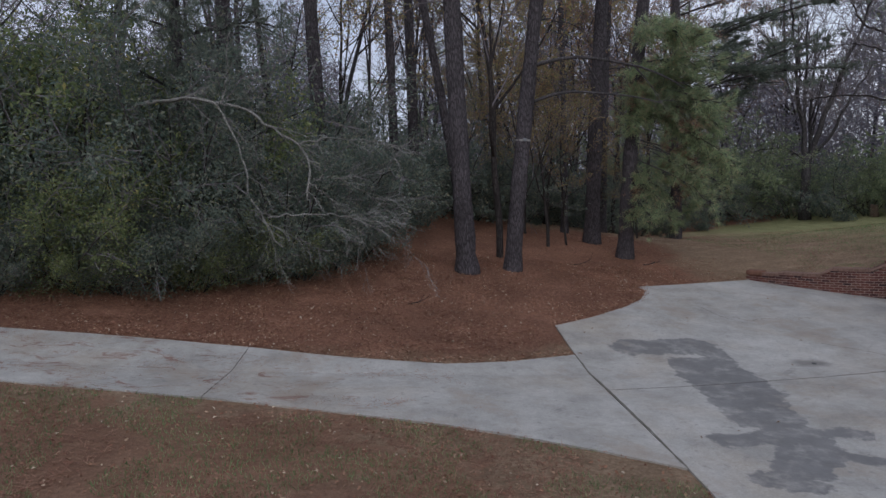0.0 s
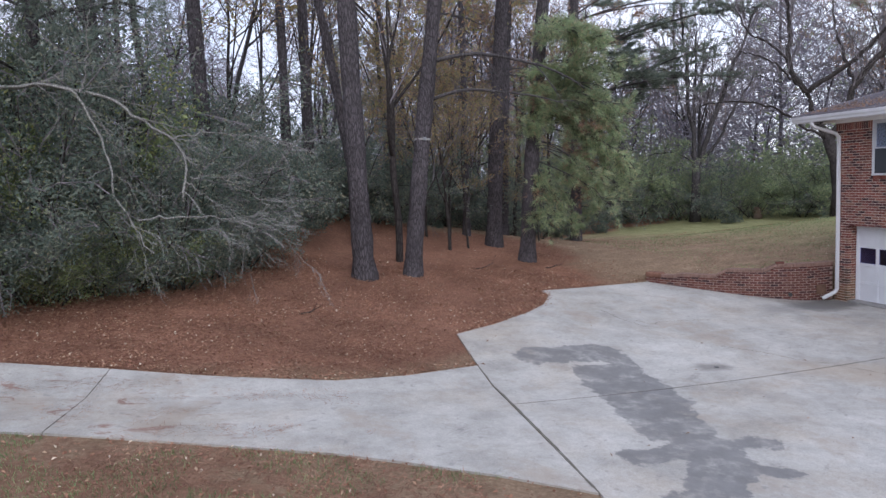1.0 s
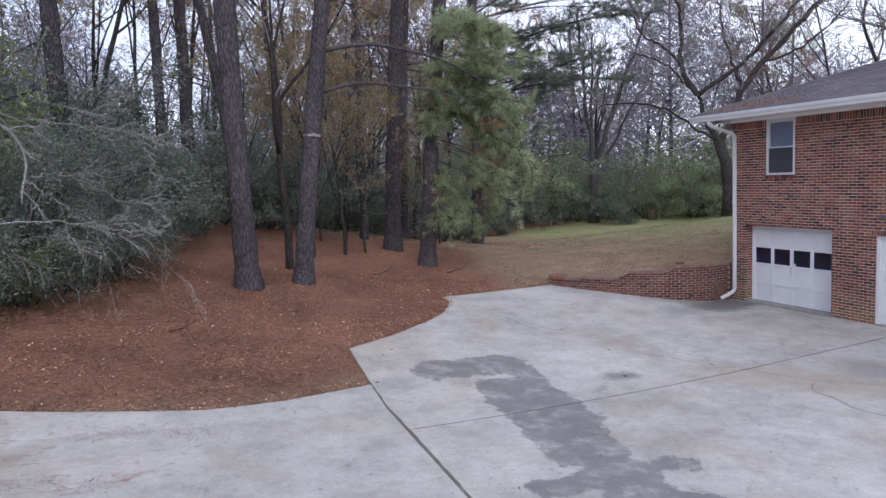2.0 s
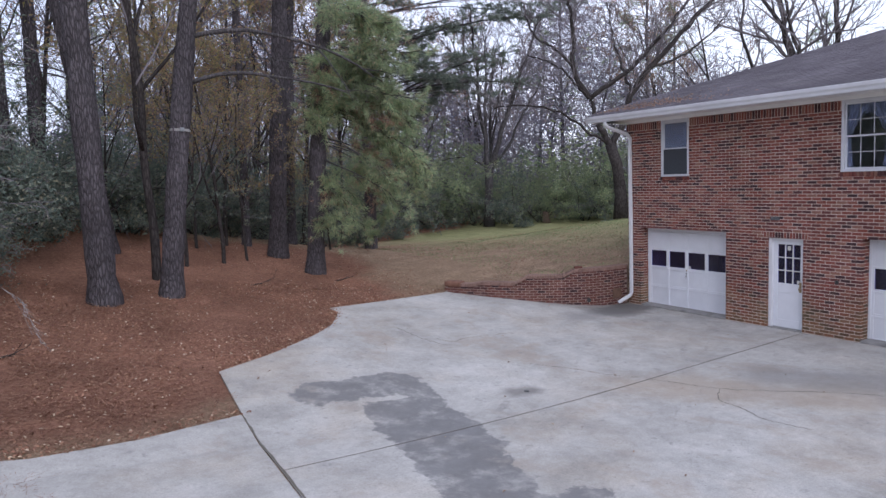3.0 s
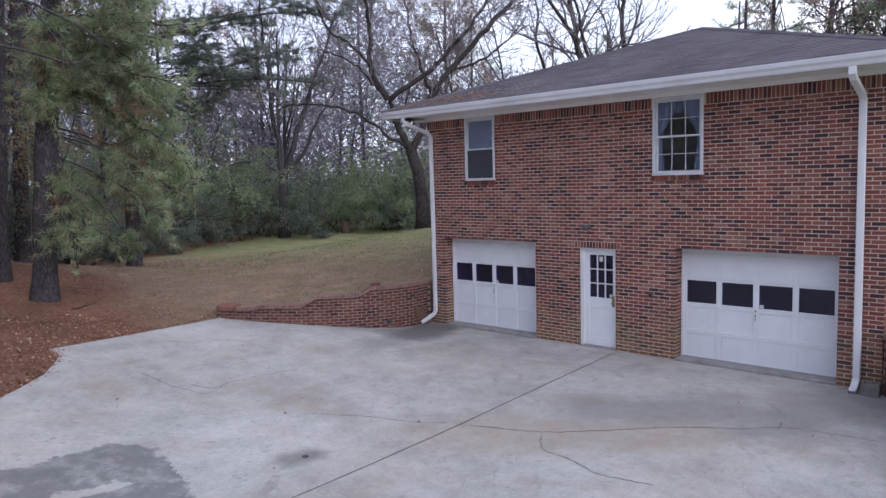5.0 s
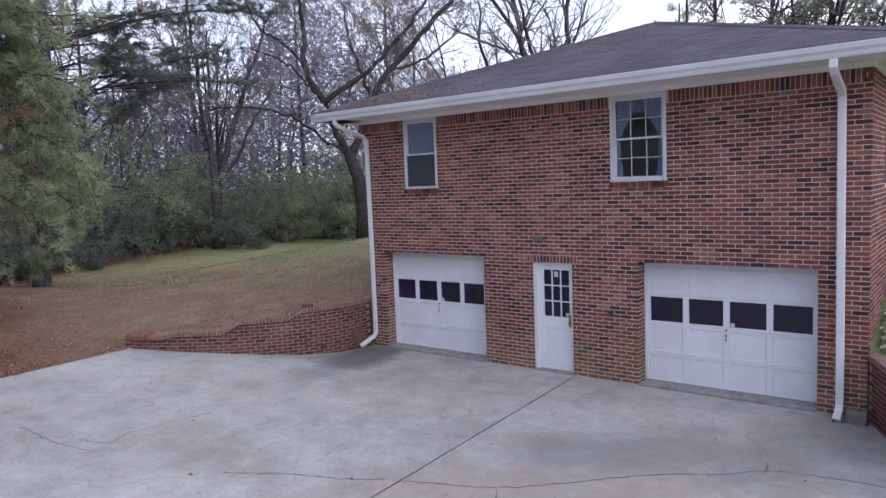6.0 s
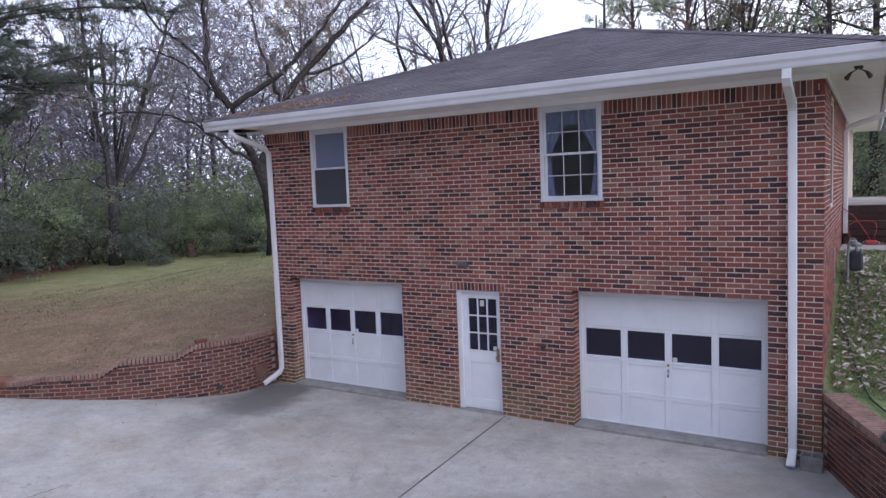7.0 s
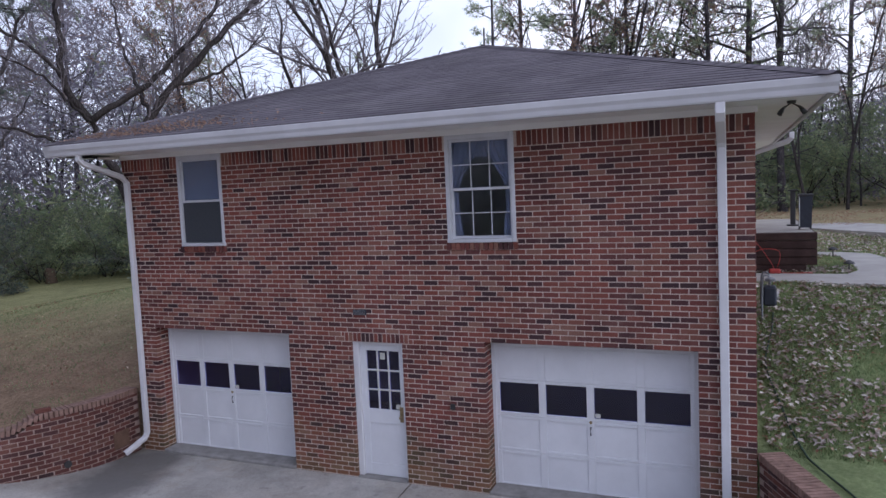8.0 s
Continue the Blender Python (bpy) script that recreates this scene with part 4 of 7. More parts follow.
def build_roof():
    e0, e1 = Vector((EAVE_X, EAVE_S, EAVE_Z)), Vector((EAVE_X, EAVE_N, EAVE_Z))
    a0, a1 = Vector(APEX), Vector((HL + 0.8 - 5.6, APEX[1], APEX[2]))
    f0, f1 = Vector((HL + 0.8, EAVE_S, EAVE_Z)), Vector((HL + 0.8, EAVE_N, EAVE_Z))
    g = Geo()
    top = [e0, e1, a0, a1, f0, f1]
    low = [p - Vector((0, 0, 0.035)) for p in top]
    v = [tuple(p) for p in top + low]
    g.add(v, [(0, 4, 3, 2), (1, 2, 3, 5), (0, 6, 10, 4), (1, 5, 11, 7), (0, 1, 7, 6), (4, 10, 11, 5)], [(0, 2, 1), (4, 5, 3)])
    roof = part("roof", g, M_SHINGLE, house, "weathered dark purple-grey asphalt shingle roof")
    # shingle tabs in courses: west slope and, coarser, the south one
    for eave_a, eave_b, apex_a, apex_b, seed in ((e0, e1, a0, a0, 1), (f0, e0, a1, a0, 2)):
        rng = np.random.default_rng(seed)
        g = Geo()
        mid0, mid1 = (eave_a + eave_b) / 2, (apex_a + apex_b) / 2
        nrm = (eave_b - eave_a).cross(apex_a - eave_a).normalized()
        if nrm.z < 0:
            nrm = -nrm
        run = ((apex_a - eave_a) - (apex_a - eave_a).project(eave_b - eave_a)).length
        rows = int(run / 0.142)
        for r in range(rows):
            t0, t1 = r / rows, (r + 1) / rows
            l0, r0 = eave_a.lerp(apex_a, t0), eave_b.lerp(apex_b, t0)
            l1, r1 = eave_a.lerp(apex_a, t1), eave_b.lerp(apex_b, t1)
            w = (r0 - l0).length
            axis = (r0 - l0).normalized()
            up = (l1 - l0) - axis * (l1 - l0).dot(axis)
            in_a, in_b = (l1 - l0).dot(axis), (r0 - r1).dot(axis)
            s = -0.15 * (r % 2) - rng.uniform(0, 0.1)
            while s < w:
                a, b = max(0.0, s + 0.003), min(w, s + 0.302)
                if b - a > 0.02:
                    ta, tb = min(max(a, in_a), w - in_b), max(in_a, min(b, w - in_b))
                    lift = 0.009 + rng.uniform(0, 0.003)
                    p = [l0 + axis * a, l0 + axis * b, l0 + axis * max(tb, ta + 0.001) + up, l0 + axis * ta + up]
                    hi = [p[0] + nrm * lift, p[1] + nrm * lift, p[2] + nrm * 0.005, p[3] + nrm * 0.005]
                    g.add([tuple(q) for q in p + hi], [(4, 5, 6, 7), (0, 1, 5, 4), (1, 2, 6, 5), (3, 0, 4, 7)])
                s += 0.305
        sh = part("shingles", g, M_SHINGLE, roof, "courses of worn shingle tabs", solid=False)
        tagged(sh, kind="stuff")
    # hip and ridge caps
    for p, q in ((e0, a0), (e1, a0), (a0, a1)):
        g = Geo()
        n = int((q - p).length / 0.2)
        d = (q - p).normalized()
        sd = Vector((d.y, -d.x, 0)).normalized()
        for i in range(n):
            c = p + d * (i * 0.2)
            c2 = c + d * 0.24
            z = Vector((0, 0, 0.035))
            g.add([tuple(c - sd * 0.14 - z * 0.3), tuple(c + z), tuple(c + sd * 0.14 - z * 0.3), tuple(c2 - sd * 0.14 - z * 0.6), tuple(c2 + z * 0.6), tuple(c2 + sd * 0.14 - z * 0.6)],
                  [(0, 1, 4, 3), (1, 2, 5, 4)])
        tagged(part("ridge_cap", g, M_SHINGLE, roof, "row of cap shingles", solid=False), kind="stuff")
    boxpart("roof_vent", (6.6, 7.0, 5.1, 5.5, 7.0, 7.36), M_DARK, roof, "small dark roof vent", 0.03)
    # leaf litter caught on the roof's low corner
    return roof


def build_eaves():
    # soffit, frieze, fascia and gutter
    g = Geo()
    g.box(EAVE_X + 0.1, 0.004, EAVE_S + 0.1, EAVE_N - 0.1, 5.075, 5.105)
    part("soffit", g, M_TRIM, house, "white painted soffit")
    g = Geo()
    g.box(0.006, HL + 0.7, EAVE_S + 0.1, -0.004, 5.075, 5.105)
    part("soffit", g, M_TRIM, house, "white painted soffit")
    boxpart("frieze_board", (-0.03, 0.006, -0.03, HW + 0.03, 5.0, 5.075), M_TRIM, house, "white frieze board", 0.004)
    boxpart("frieze_board", (0.01, HL, -0.03, 0.006, 5.0, 5.075), M_TRIM, house, "white frieze board", 0.004)
    prof = [(0.0, 0.0), (0.075, 0.0), (0.085, 0.02), (0.092, 0.067), (0.112, 0.107), (0.118, 0.172), (0.108, 0.179), (0.102, 0.17), (0.1, 0.113), (0.078, 0.08), (0.07, 0.012), (0.008, 0.012), (0.008, 0.168), (0.0, 0.168)]
    for name, path in (("gutter", [(EAVE_X + 0.1, EAVE_N, 5.06), (EAVE_X + 0.1, EAVE_S, 5.06)][::-1]), ("gutter", [(HL + 0.6, EAVE_S + 0.1, 5.06), (EAVE_X + 0.02, EAVE_S + 0.1, 5.06)][::-1])):
        g = Geo()
        d = Vector(path[1]) - Vector(path[0])
        right = Vector((d.y, -d.x, 0)).normalized()
        want = Vector((-1, 0, 0)) if abs(d.y) > abs(d.x) else Vector((0, -1, 0))
        sgn = 1 if right.dot(want) > 0 else -1
        g.profile([(a * sgn, b) for a, b in prof], path)
        part(name, g, M_GUTTER, house, "white metal gutter")
    boxpart("fascia", (EAVE_X + 0.075, EAVE_X + 0.098, EAVE_S + 0.02, EAVE_N - 0.02, 5.06, 5.24), M_TRIM, house, "white fascia board", 0.004)
    boxpart("fascia", (EAVE_X + 0.1, HL + 0.7, EAVE_S + 0.075, EAVE_S + 0.098, 5.06, 5.24), M_TRIM, house, "white fascia board", 0.004)
    boxpart("fascia", (EAVE_X + 0.1, HL + 0.7, EAVE_N - 0.098, EAVE_N - 0.075, 5.06, 5.24), M_TRIM, house, "white fascia board", 0.004)
    g = Geo()
    g.box(EAVE_X + 0.1, HL + 0.7, HW + 0.004, EAVE_N - 0.1, 5.075, 5.105)
    part("soffit", g, M_TRIM, house, "white painted soffit")

    def pipe(pts, w, d):
        """A ribbed rectangular pipe bent through pts."""
        g = Geo()
        line = [Vector(p) for p in pts]
        ring = [(-1, -0.8), (-0.8, -1), (0.8, -1), (1, -0.8), (1, 0.8), (0.8, 1), (-0.8, 1), (-1, 0.8)]
        vs = []
        for i, p in enumerate(line):
            t = (line[min(i + 1, len(line) - 1)] - line[max(i - 1, 0)]).normalized()
            side = Vector((0, 1, 0)) - t * t.y
            side.normalize()
            out = side.cross(t).normalized()
            vs += [tuple(p + side * a * w / 2 + out * b * d / 2) for a, b in ring]
        k = len(ring)
        q = [(i * k + j, i * k + (j + 1) % k, (i + 1) * k + (j + 1) % k, (i + 1) * k + j) for i in range(len(line) - 1) for j in range(k)]
        g.add(vs, q)
        return g
    near = [(-0.80, 0.36, 5.09), (-0.80, 0.36, 4.96), (-0.74, 0.36, 4.90), (-0.13, 0.36, 4.70), (-0.07, 0.36, 4.62), (-0.065, 0.35, 2.4), (-0.065, 0.34, 0.22), (-0.11, 0.34, 0.15), (-0.36, 0.34, 0.05)]
    far = [(-0.80, 9.75, 5.09), (-0.80, 9.75, 4.99), (-0.74, 9.73, 4.93), (-0.15, 9.58, 4.72), (-0.07, 9.56, 4.62), (-0.065, 9.55, 2.4), (-0.065, 9.55, 0.36), (-0.11, 9.56, 0.28), (-0.42, 9.70, 0.10)]
    side = [(6.0, -0.80, 5.09), (6.0, -0.80, 4.98), (6.05, -0.74, 4.92), (6.2, -0.15, 4.74), (6.2, -0.06, 4.64), (6.2, -0.06, 2.6)]
    for pts, w in ((near, 0.105), (far, 0.085), (side, 0.085)):
        d = part("downspout", pipe(pts, w, 0.075), M_WHITE, house, "white metal downspout with a kick-out foot")


def garage_door(o, leaf, label):
    """Four by four sectional door, the second row glazed."""
    y0, y1, z1 = o[0], o[1], o[3]
    door = new("garage_door")
    door.parent = house
    tagged(door, label)
    zb = 0.06
    h = (2.11 - zb) / 4
    fx = 0.30
    a0, a1 = leaf
    # jambs and header stop
    for a, b in ((y0 + 0.003, a0), (a1, y1 - 0.003)):
        boxpart("jamb", (fx - 0.02, 0.4, a, b, 0.0, z1 - 0.003), M_DOOR, door, c=0.004)
    boxpart("header", (fx - 0.02, 0.4, a0, a1, 2.07, z1 - 0.003), M_DOOR, door, c=0.004)
    cols = 4
    w = (a1 - a0) / cols
    for r in range(4):
        za, zc = zb + r * h, zb + (r + 1) * h
        if r == 3:
            zc -= 0.045
        stile = 0.05
        s = door
        for c in range(cols + 1):
            yc = a0 + c * w
            boxpart("stile", (fx, fx + 0.045, max(a0, yc - stile), min(a1, yc + stile), za + 0.002, zc - 0.002), M_DOOR, s, c=0.004)
        for c in range(cols):
            lo, hi = a0 + c * w + stile, a0 + (c + 1) * w - stile
            boxpart("rail", (fx, fx + 0.045, lo, hi, za + 0.002, za + 0.042), M_DOOR, s, c=0.004)
            boxpart("rail", (fx, fx + 0.045, lo, hi, zc - 0.045, zc - 0.002), M_DOOR, s, c=0.004)
            if r == 2:
                boxpart("pane", (fx + 0.02, fx + 0.026, lo, hi, za + 0.04, zc - 0.043), M_DUSTY, s, "dark window pane", 0.001).visible_shadow = False
            else:
                boxpart("panel", (fx + (0.004 if r == 3 else 0.014), fx + 0.03, lo, hi, za + 0.04, zc - 0.043), M_DOOR, s, c=0.004)
    mid = (a0 + a1) / 2
    g = Geo()
    g.tube([(fx, mid, 0.90), (fx - 0.015, mid, 0.90), (fx - 0.022, mid, 0.925), (fx - 0.022, mid, 0.985), (fx, mid, 1.01)], [0.008] * 5, 8)
    part("handle", g, M_DARK, door, "small dark pull handle", smooth=True)
    g = Geo()
    g.tube([(fx - 0.012, mid, 1.075), (fx + 0.01, mid, 1.075)], [0.02, 0.02], 12)
    part("lock", g, M_BRASS, door, "round lock cylinder")
    boxpart("sticker", (fx + 0.012, fx + 0.016, mid - 0.13, mid - 0.06, zb + 2 * h + 0.05, zb + 2 * h + 0.11), M_PAPER, door, "small pale sticker on the glass", 0.001)
    boxpart("threshold", (-0.02, 0.38, y0 + 0.002, y1 - 0.002, -0.1, 0.085), M_SILL, door, "worn grey concrete sill", 0.02)
    return door


def entry_door(o):
    y0, y1, z1 = o[0], o[1], o[3]
    door = new("door")
    door.parent = house
    tagged(door, "white entry door with nine small panes")
    for a, b in ((y0, y0 + 0.045), (y1 - 0.09, y1)):
        boxpart("jamb", (0.05, 0.2, a, b, 0.03, z1), M_WHITE, door, c=0.005)
    boxpart("header", (0.05, 0.2, y0 + 0.045, y1 - 0.09, z1 - 0.05, z1), M_WHITE, door, c=0.005)
    a0, a1 = y0 + 0.047, y1 - 0.092
    z0, zt = 0.06, z1 - 0.052
    g0, g1, gz0, gz1 = a0 + 0.07, a1 - 0.10, 1.07, 1.955
    x = 0.10
    leaf = Geo()
    leaf.cbox(x, x + 0.045, a0, g0, z0, zt, 0.004)
    leaf.cbox(x, x + 0.045, g1, a1, z0, zt, 0.004)
    leaf.cbox(x, x + 0.045, g0, g1, gz1, zt, 0.004)
    leaf.cbox(x, x + 0.045, g0, g1, 0.86, gz0, 0.004)
    leaf.cbox(x, x + 0.045, g0, g1, z0, 0.24, 0.004)
    leaf.cbox(x + 0.012, x + 0.04, g0, g1, 0.24, 0.86, 0.004)
    lf = part("leaf", leaf, M_DOOR, door)
    w, h = (g1 - g0) / 3, (gz1 - gz0) / 3
    bars = Geo()
    for i in (1, 2):
        bars.cbox(x + 0.004, x + 0.04, g0 + i * w - 0.012, g0 + i * w + 0.012, gz0, gz1, 0.003)
        for j in range(3):
            bars.cbox(x + 0.006, x + 0.038, g0 + j * w + (0.013 if j else 0), g0 + (j + 1) * w - (0.013 if j < 2 else 0), gz0 + i * h - 0.012, gz0 + i * h + 0.012, 0.003)
    part("muntin", bars, M_WHITE, lf)
    for i in range(3):
        for j in range(3):
            boxpart("pane", (x + 0.018, x + 0.023, g0 + i * w + 0.006, g0 + (i + 1) * w - 0.006, gz0 + j * h + 0.006, gz0 + (j + 1) * h - 0.006), M_DUSTY, lf, c=0.001).visible_shadow = False
    boxpart("notice", (x + 0.008, x + 0.012, g0 + w + 0.05, g0 + w + 0.13, gz1 - 0.13, gz1 - 0.03), M_PAPER, lf, "small paper notice behind the glass", 0.001)
    boxpart("sticker", (x + 0.008, x + 0.012, g0 + 0.01, g0 + 0.08, gz0 + 0.02, gz0 + 0.09), M_PAPER, lf, "pale sticker", 0.001)
    g = Geo()
    g.tube([(x, a0 + 0.06, 0.98), (x - 0.03, a0 + 0.06, 0.98), (x - 0.045, a0 + 0.06, 0.98), (x - 0.065, a0 + 0.06, 0.98)], [0.012, 0.012, 0.028, 0.02], 12)
    part("knob", g, M_BRASS, lf, "worn brass knob", smooth=True)
    boxpart("lock_plate", (x - 0.006, x, a0 + 0.03, a0 + 0.09, 0.9, 1.13), M_BRASS, lf, "brass lock plate", 0.002)
    boxpart("threshold", (-0.01, 0.25, y0 + 0.002, y1 - 0.002, -0.1, 0.055), M_SILL, door, "worn grey concrete sill", 0.015)


def sash_window(o, curtains):
    y0, y1, z0, z1 = o
    win = new("window")
    win.parent = house
    tagged(win, "white six-over-six sash window with drawn-back curtains" if curtains else "white sash window with blind and insect screen")
    f = 0.055
    x = -0.012
    boxpart("window_frame", (x, 0.2, y0, y0 + f, z0, z1), M_FRAME, win, c=0.006)
    boxpart("window_frame", (x, 0.2, y1 - f, y1, z0, z1), M_FRAME, win, c=0.006)
    boxpart("window_frame", (x, 0.2, y0 + f, y1 - f, z1 - 0.06, z1), M_FRAME, win, c=0.006)
    boxpart("window_sill", (x - 0.03, 0.2, y0 + f, y1 - f, z0, z0 + 0.05), M_FRAME, win, c=0.008)
    a, b, zm = y0 + f, y1 - f, z0 + 0.05 + (z1 - z0 - 0.11) * 0.5
    for name, lo, hi, sx in (("lower_sash", z0 + 0.05, zm + 0.02, 0.055), ("upper_sash", zm - 0.02, z1 - 0.06, 0.025)):
        g = Geo()
        r = 0.036
        g.cbox(sx, sx + 0.028, a, a + r, lo, hi, 0.003)
        g.cbox(sx, sx + 0.028, b - r, b, lo, hi, 0.003)
        g.cbox(sx, sx + 0.028, a + r, b - r, lo, lo + r, 0.003)
        g.cbox(sx, sx + 0.028, a + r, b - r, hi - r, hi, 0.003)
        sash = part(name, g, M_FRAME, win)
        ia, ib, ilo, ihi = a + r, b - r, lo + r, hi - r
        if curtains:
            m = Geo()
            for k in (1, 2):
                yc = ia + k * (ib - ia) / 3
                m.cbox(sx + 0.004, sx + 0.022, yc - 0.0065, yc + 0.0065, ilo, ihi, 0.002)
            for k in range(3):
                p, q = ia + k * (ib - ia) / 3 + (0.01 if k else 0), ia + (k + 1) * (ib - ia) / 3 - (0.01 if k < 2 else 0)
                m.cbox(sx + 0.006, sx + 0.02, p, q, (ilo + ihi) / 2 - 0.0065, (ilo + ihi) / 2 + 0.0065, 0.002)
            part("muntin", m, M_FRAME, sash)
        boxpart("pane", (sx + 0.012, sx + 0.016, ia, ib, ilo, ihi), M_STORM, sash, c=0.001).visible_shadow = False
    if curtains:
        for sgn, ya in ((1, a), (-1, b)):
            g = Geo()
            rows, cols = 26, 18
            vs = []
            for i in range(rows):
                t = i / (rows - 1)
                z = z1 - 0.02 - t * (z1 - z0 - 0.06)
                wide = 0.42 - 0.30 * sstep(0.05, 0.55, t) + 0.05 * sstep(0.62, 1.0, t)
                for j in range(cols):
                    s = j / (cols - 1)
                    vs.append((0.105 + 0.018 * math.sin(s * 22 + t * 2), ya + sgn * (s * wide - 0.02), z))
            q = [(i * cols + j, i * cols + j + 1, (i + 1) * cols + j + 1, (i + 1) * cols + j) for i in range(rows - 1) for j in range(cols - 1)]
            g.add(vs, q)
            part("curtain", g, M_CLOTH, win, "pale sheer curtain tied back", smooth=True, solid=False)
        g = Geo()
        cols = 40
        vs = [(0.128 + 0.012 * math.sin(j * 1.4), a + (b - a) * j / (cols - 1), z) for z in (z1 - 0.02, z1 - 0.30) for j in range(cols)]
        g.add(vs, [(j, j + 1, cols + j + 1, cols + j) for j in range(cols - 1)])
        part("valance", g, M_CLOTH, win, "gathered pale valance", smooth=True, solid=False)
    else:
        boxpart("blind", (0.056, 0.06, a, b, zm + 0.022, z1 - 0.03), M_BLIND, win, "pale roller blind half drawn", 0.001)
        boxpart("insect_screen", (0.03, 0.034, a, b, z0 + 0.06, zm - 0.022), M_SCREEN, win, "dark grey insect screen", 0.001)


west_wall = build_house_walls()
build_roof()
build_eaves()
garage_door(GL, (6.757, 9.2), "white panelled garage door with a row of dark panes")
garage_door(GR, (0.714, 3.35), "wide white panelled garage door with a row of dark panes")
entry_door(DR)
sash_window(WR, True)
sash_window(WL, False)


def small_wall_fittings():
    v = boxpart("vent_plate", (-0.012, 0.02, 5.2, 5.42, 2.5, 2.58), M_BLUE, house, "small weathered grey-green vent", 0.004)
    for i in range(4):
        boxpart("louvre", (-0.02, -0.012, 5.215, 5.405, 2.508 + i * 0.018, 2.516 + i * 0.018), M_GREY, v, c=0.002)
    boxpart("switch_box", (-0.03, 0.0, 3.86, 3.93, 1.2, 1.28), M_DARK, house, "small dark box on the bricks", 0.006)
    # twin flood lamps under two corners of the soffit
    for x, y in ((-0.24, -0.36), (-0.28, 9.98)):
        lamp = new("flood_light")
        lamp.parent = house
        tagged(lamp, "dark twin flood lamp on the soffit")
        g = Geo()
        g.tube([(x, y, 5.075), (x, y, 5.045)], [0.05, 0.042], 14)
        part("base", g, M_DARK, lamp, smooth=False)
        for k in (-1, 1):
            g = Geo()
            g.tube([(x, y, 5.05), (x - 0.01, y + 0.05 * k, 5.02), (x - 0.03, y + 0.08 * k, 5.0), (x - 0.05, y + 0.10 * k, 4.97), (x - 0.075, y + 0.125 * k, 4.93)], [0.007, 0.007, 0.014, 0.024, 0.028], 12)
            part("lamp_head", g, M_DARK, lamp, smooth=True)


small_wall_fittings()


# ---- retaining walls ----
def retaining_wall(name, label, line, length, top, foot, seed, thick=0.22):
    """Coursed brick along a curve, with a rowlock coping that follows the top."""
    rng = np.random.default_rng(seed)
    wall = thing(name, label, "retaining wall")
    n = 60 if len(line) > 100 else 40
    idx = np.linspace(0, len(line) - 1, n).astype(int)
    g = Geo()
    vs, q = [], []
    for i in idx:
        p, s = line[i], i / (len(line) - 1) * length
        a, b = line[max(i - 1, 0)], line[min(i + 1, len(line) - 1)]
        t = (b - a) / np.hypot(*(b - a))
        nrm = foot * np.array((-t[1], t[0]))
        f, r = p + nrm * (thick / 2 - 0.006), p - nrm * thick / 2
        zt = top(s) - 0.12
        vs += [(f[0], f[1], -0.4), (f[0], f[1], zt), (r[0], r[1], zt), (r[0], r[1], -0.4)]
    for i in range(n - 1):
        q += [(4 * i + j, 4 * i + (j + 1) % 4, 4 * i + 4 + (j + 1) % 4, 4 * i + 4 + j) for j in range(4)]
    q += [(0, 1, 2, 3), (4 * n - 4, 4 * n - 3, 4 * n - 2, 4 * n - 1)]
    g.add(vs, q)
    core = part("mortar_core", g, M_MORTAR_OLD, wall, "mortar and backing of the wall")

    def at(s):
        k = min(max(s / length, 0), 1) * (len(line) - 1)
        i = min(int(k), len(line) - 2)
        p = line[i] + (line[i + 1] - line[i]) * (k - i)
        t = line[min(i + 2, len(line) - 1)] - line[max(i - 1, 0)]
        return p, t / np.hypot(*t)
    rows = int(1.2 / COURSE)
    for r in range(-2, rows):
        zc = 0.02 + r * COURSE
        s = (PITCH / 2 if r % 2 else 0.0)
        while s + PITCH * 0.4 < length:
            m = s + PITCH / 2
            room = top(m) - 0.1 - (zc - BH / 2)
            if m < length and room > 0.015:
                bh = min(BH, room)
                p, t = at(m)
                nrm = foot * np.array((-t[1], t[0]))
                f = p + nrm * thick / 2
                ang = math.degrees(math.atan2(-nrm[1], -nrm[0]))
                BRICKS.append((wall, "brick", (BL, bh, 0.1), pose(f[0], f[1], zc - (BH - bh) / 2, rng.normal(0, 0.4), 0, ang + rng.normal(0, 0.5)), True))
            s += PITCH
    s = 0.035
    while s < length - 0.02:
        p, t = at(s)
        nrm = foot * np.array((-t[1], t[0]))
        slope = math.degrees(math.atan2(top(s + 0.03) - top(s - 0.03), 0.06))
        f = p + nrm * (thick / 2 + 0.012)
        ang = math.degrees(math.atan2(-nrm[1], -nrm[0]))
        BRICKS.append((wall, "coping_brick", (0.057, 0.095, thick + 0.03), pose(f[0], f[1], top(s) - 0.05, 0, 0, ang) @ pose(0, 0, 0, -slope * foot, 0, rng.normal(0, 1)), True))
        s += 0.068 * (1 + abs(math.tan(math.radians(slope))) * 0.15)
    return wall, at


wall_a, at_a = retaining_wall("retaining_wall", "curved red brick retaining wall with stepped ogee coping", LINE_A, LEN_A, top_a, 1, 5)
wall_b, at_b = retaining_wall("retaining_wall", "low straight brick retaining wall beside the lawn", LINE_B, LEN_B, top_b, -1, 6, 0.27)
for s, z in ((3.6, 0.28), (1.3, 0.25)):
    p, t = at_a(s)
    nrm = np.array((-t[1], t[0]))
    g = Geo()
    a, b = p + nrm * 0.0, p + nrm * 0.135
    g.tube([(a[0], a[1], z), (b[0], b[1], z)], [0.058, 0.058], 14)
    part("weep_pipe", g, M_DARK, wall_a, "round dark drain hole")
p, t = at_a(0.42)
nrm = np.array((-t[1], t[0]))
f = p + nrm * 0.112
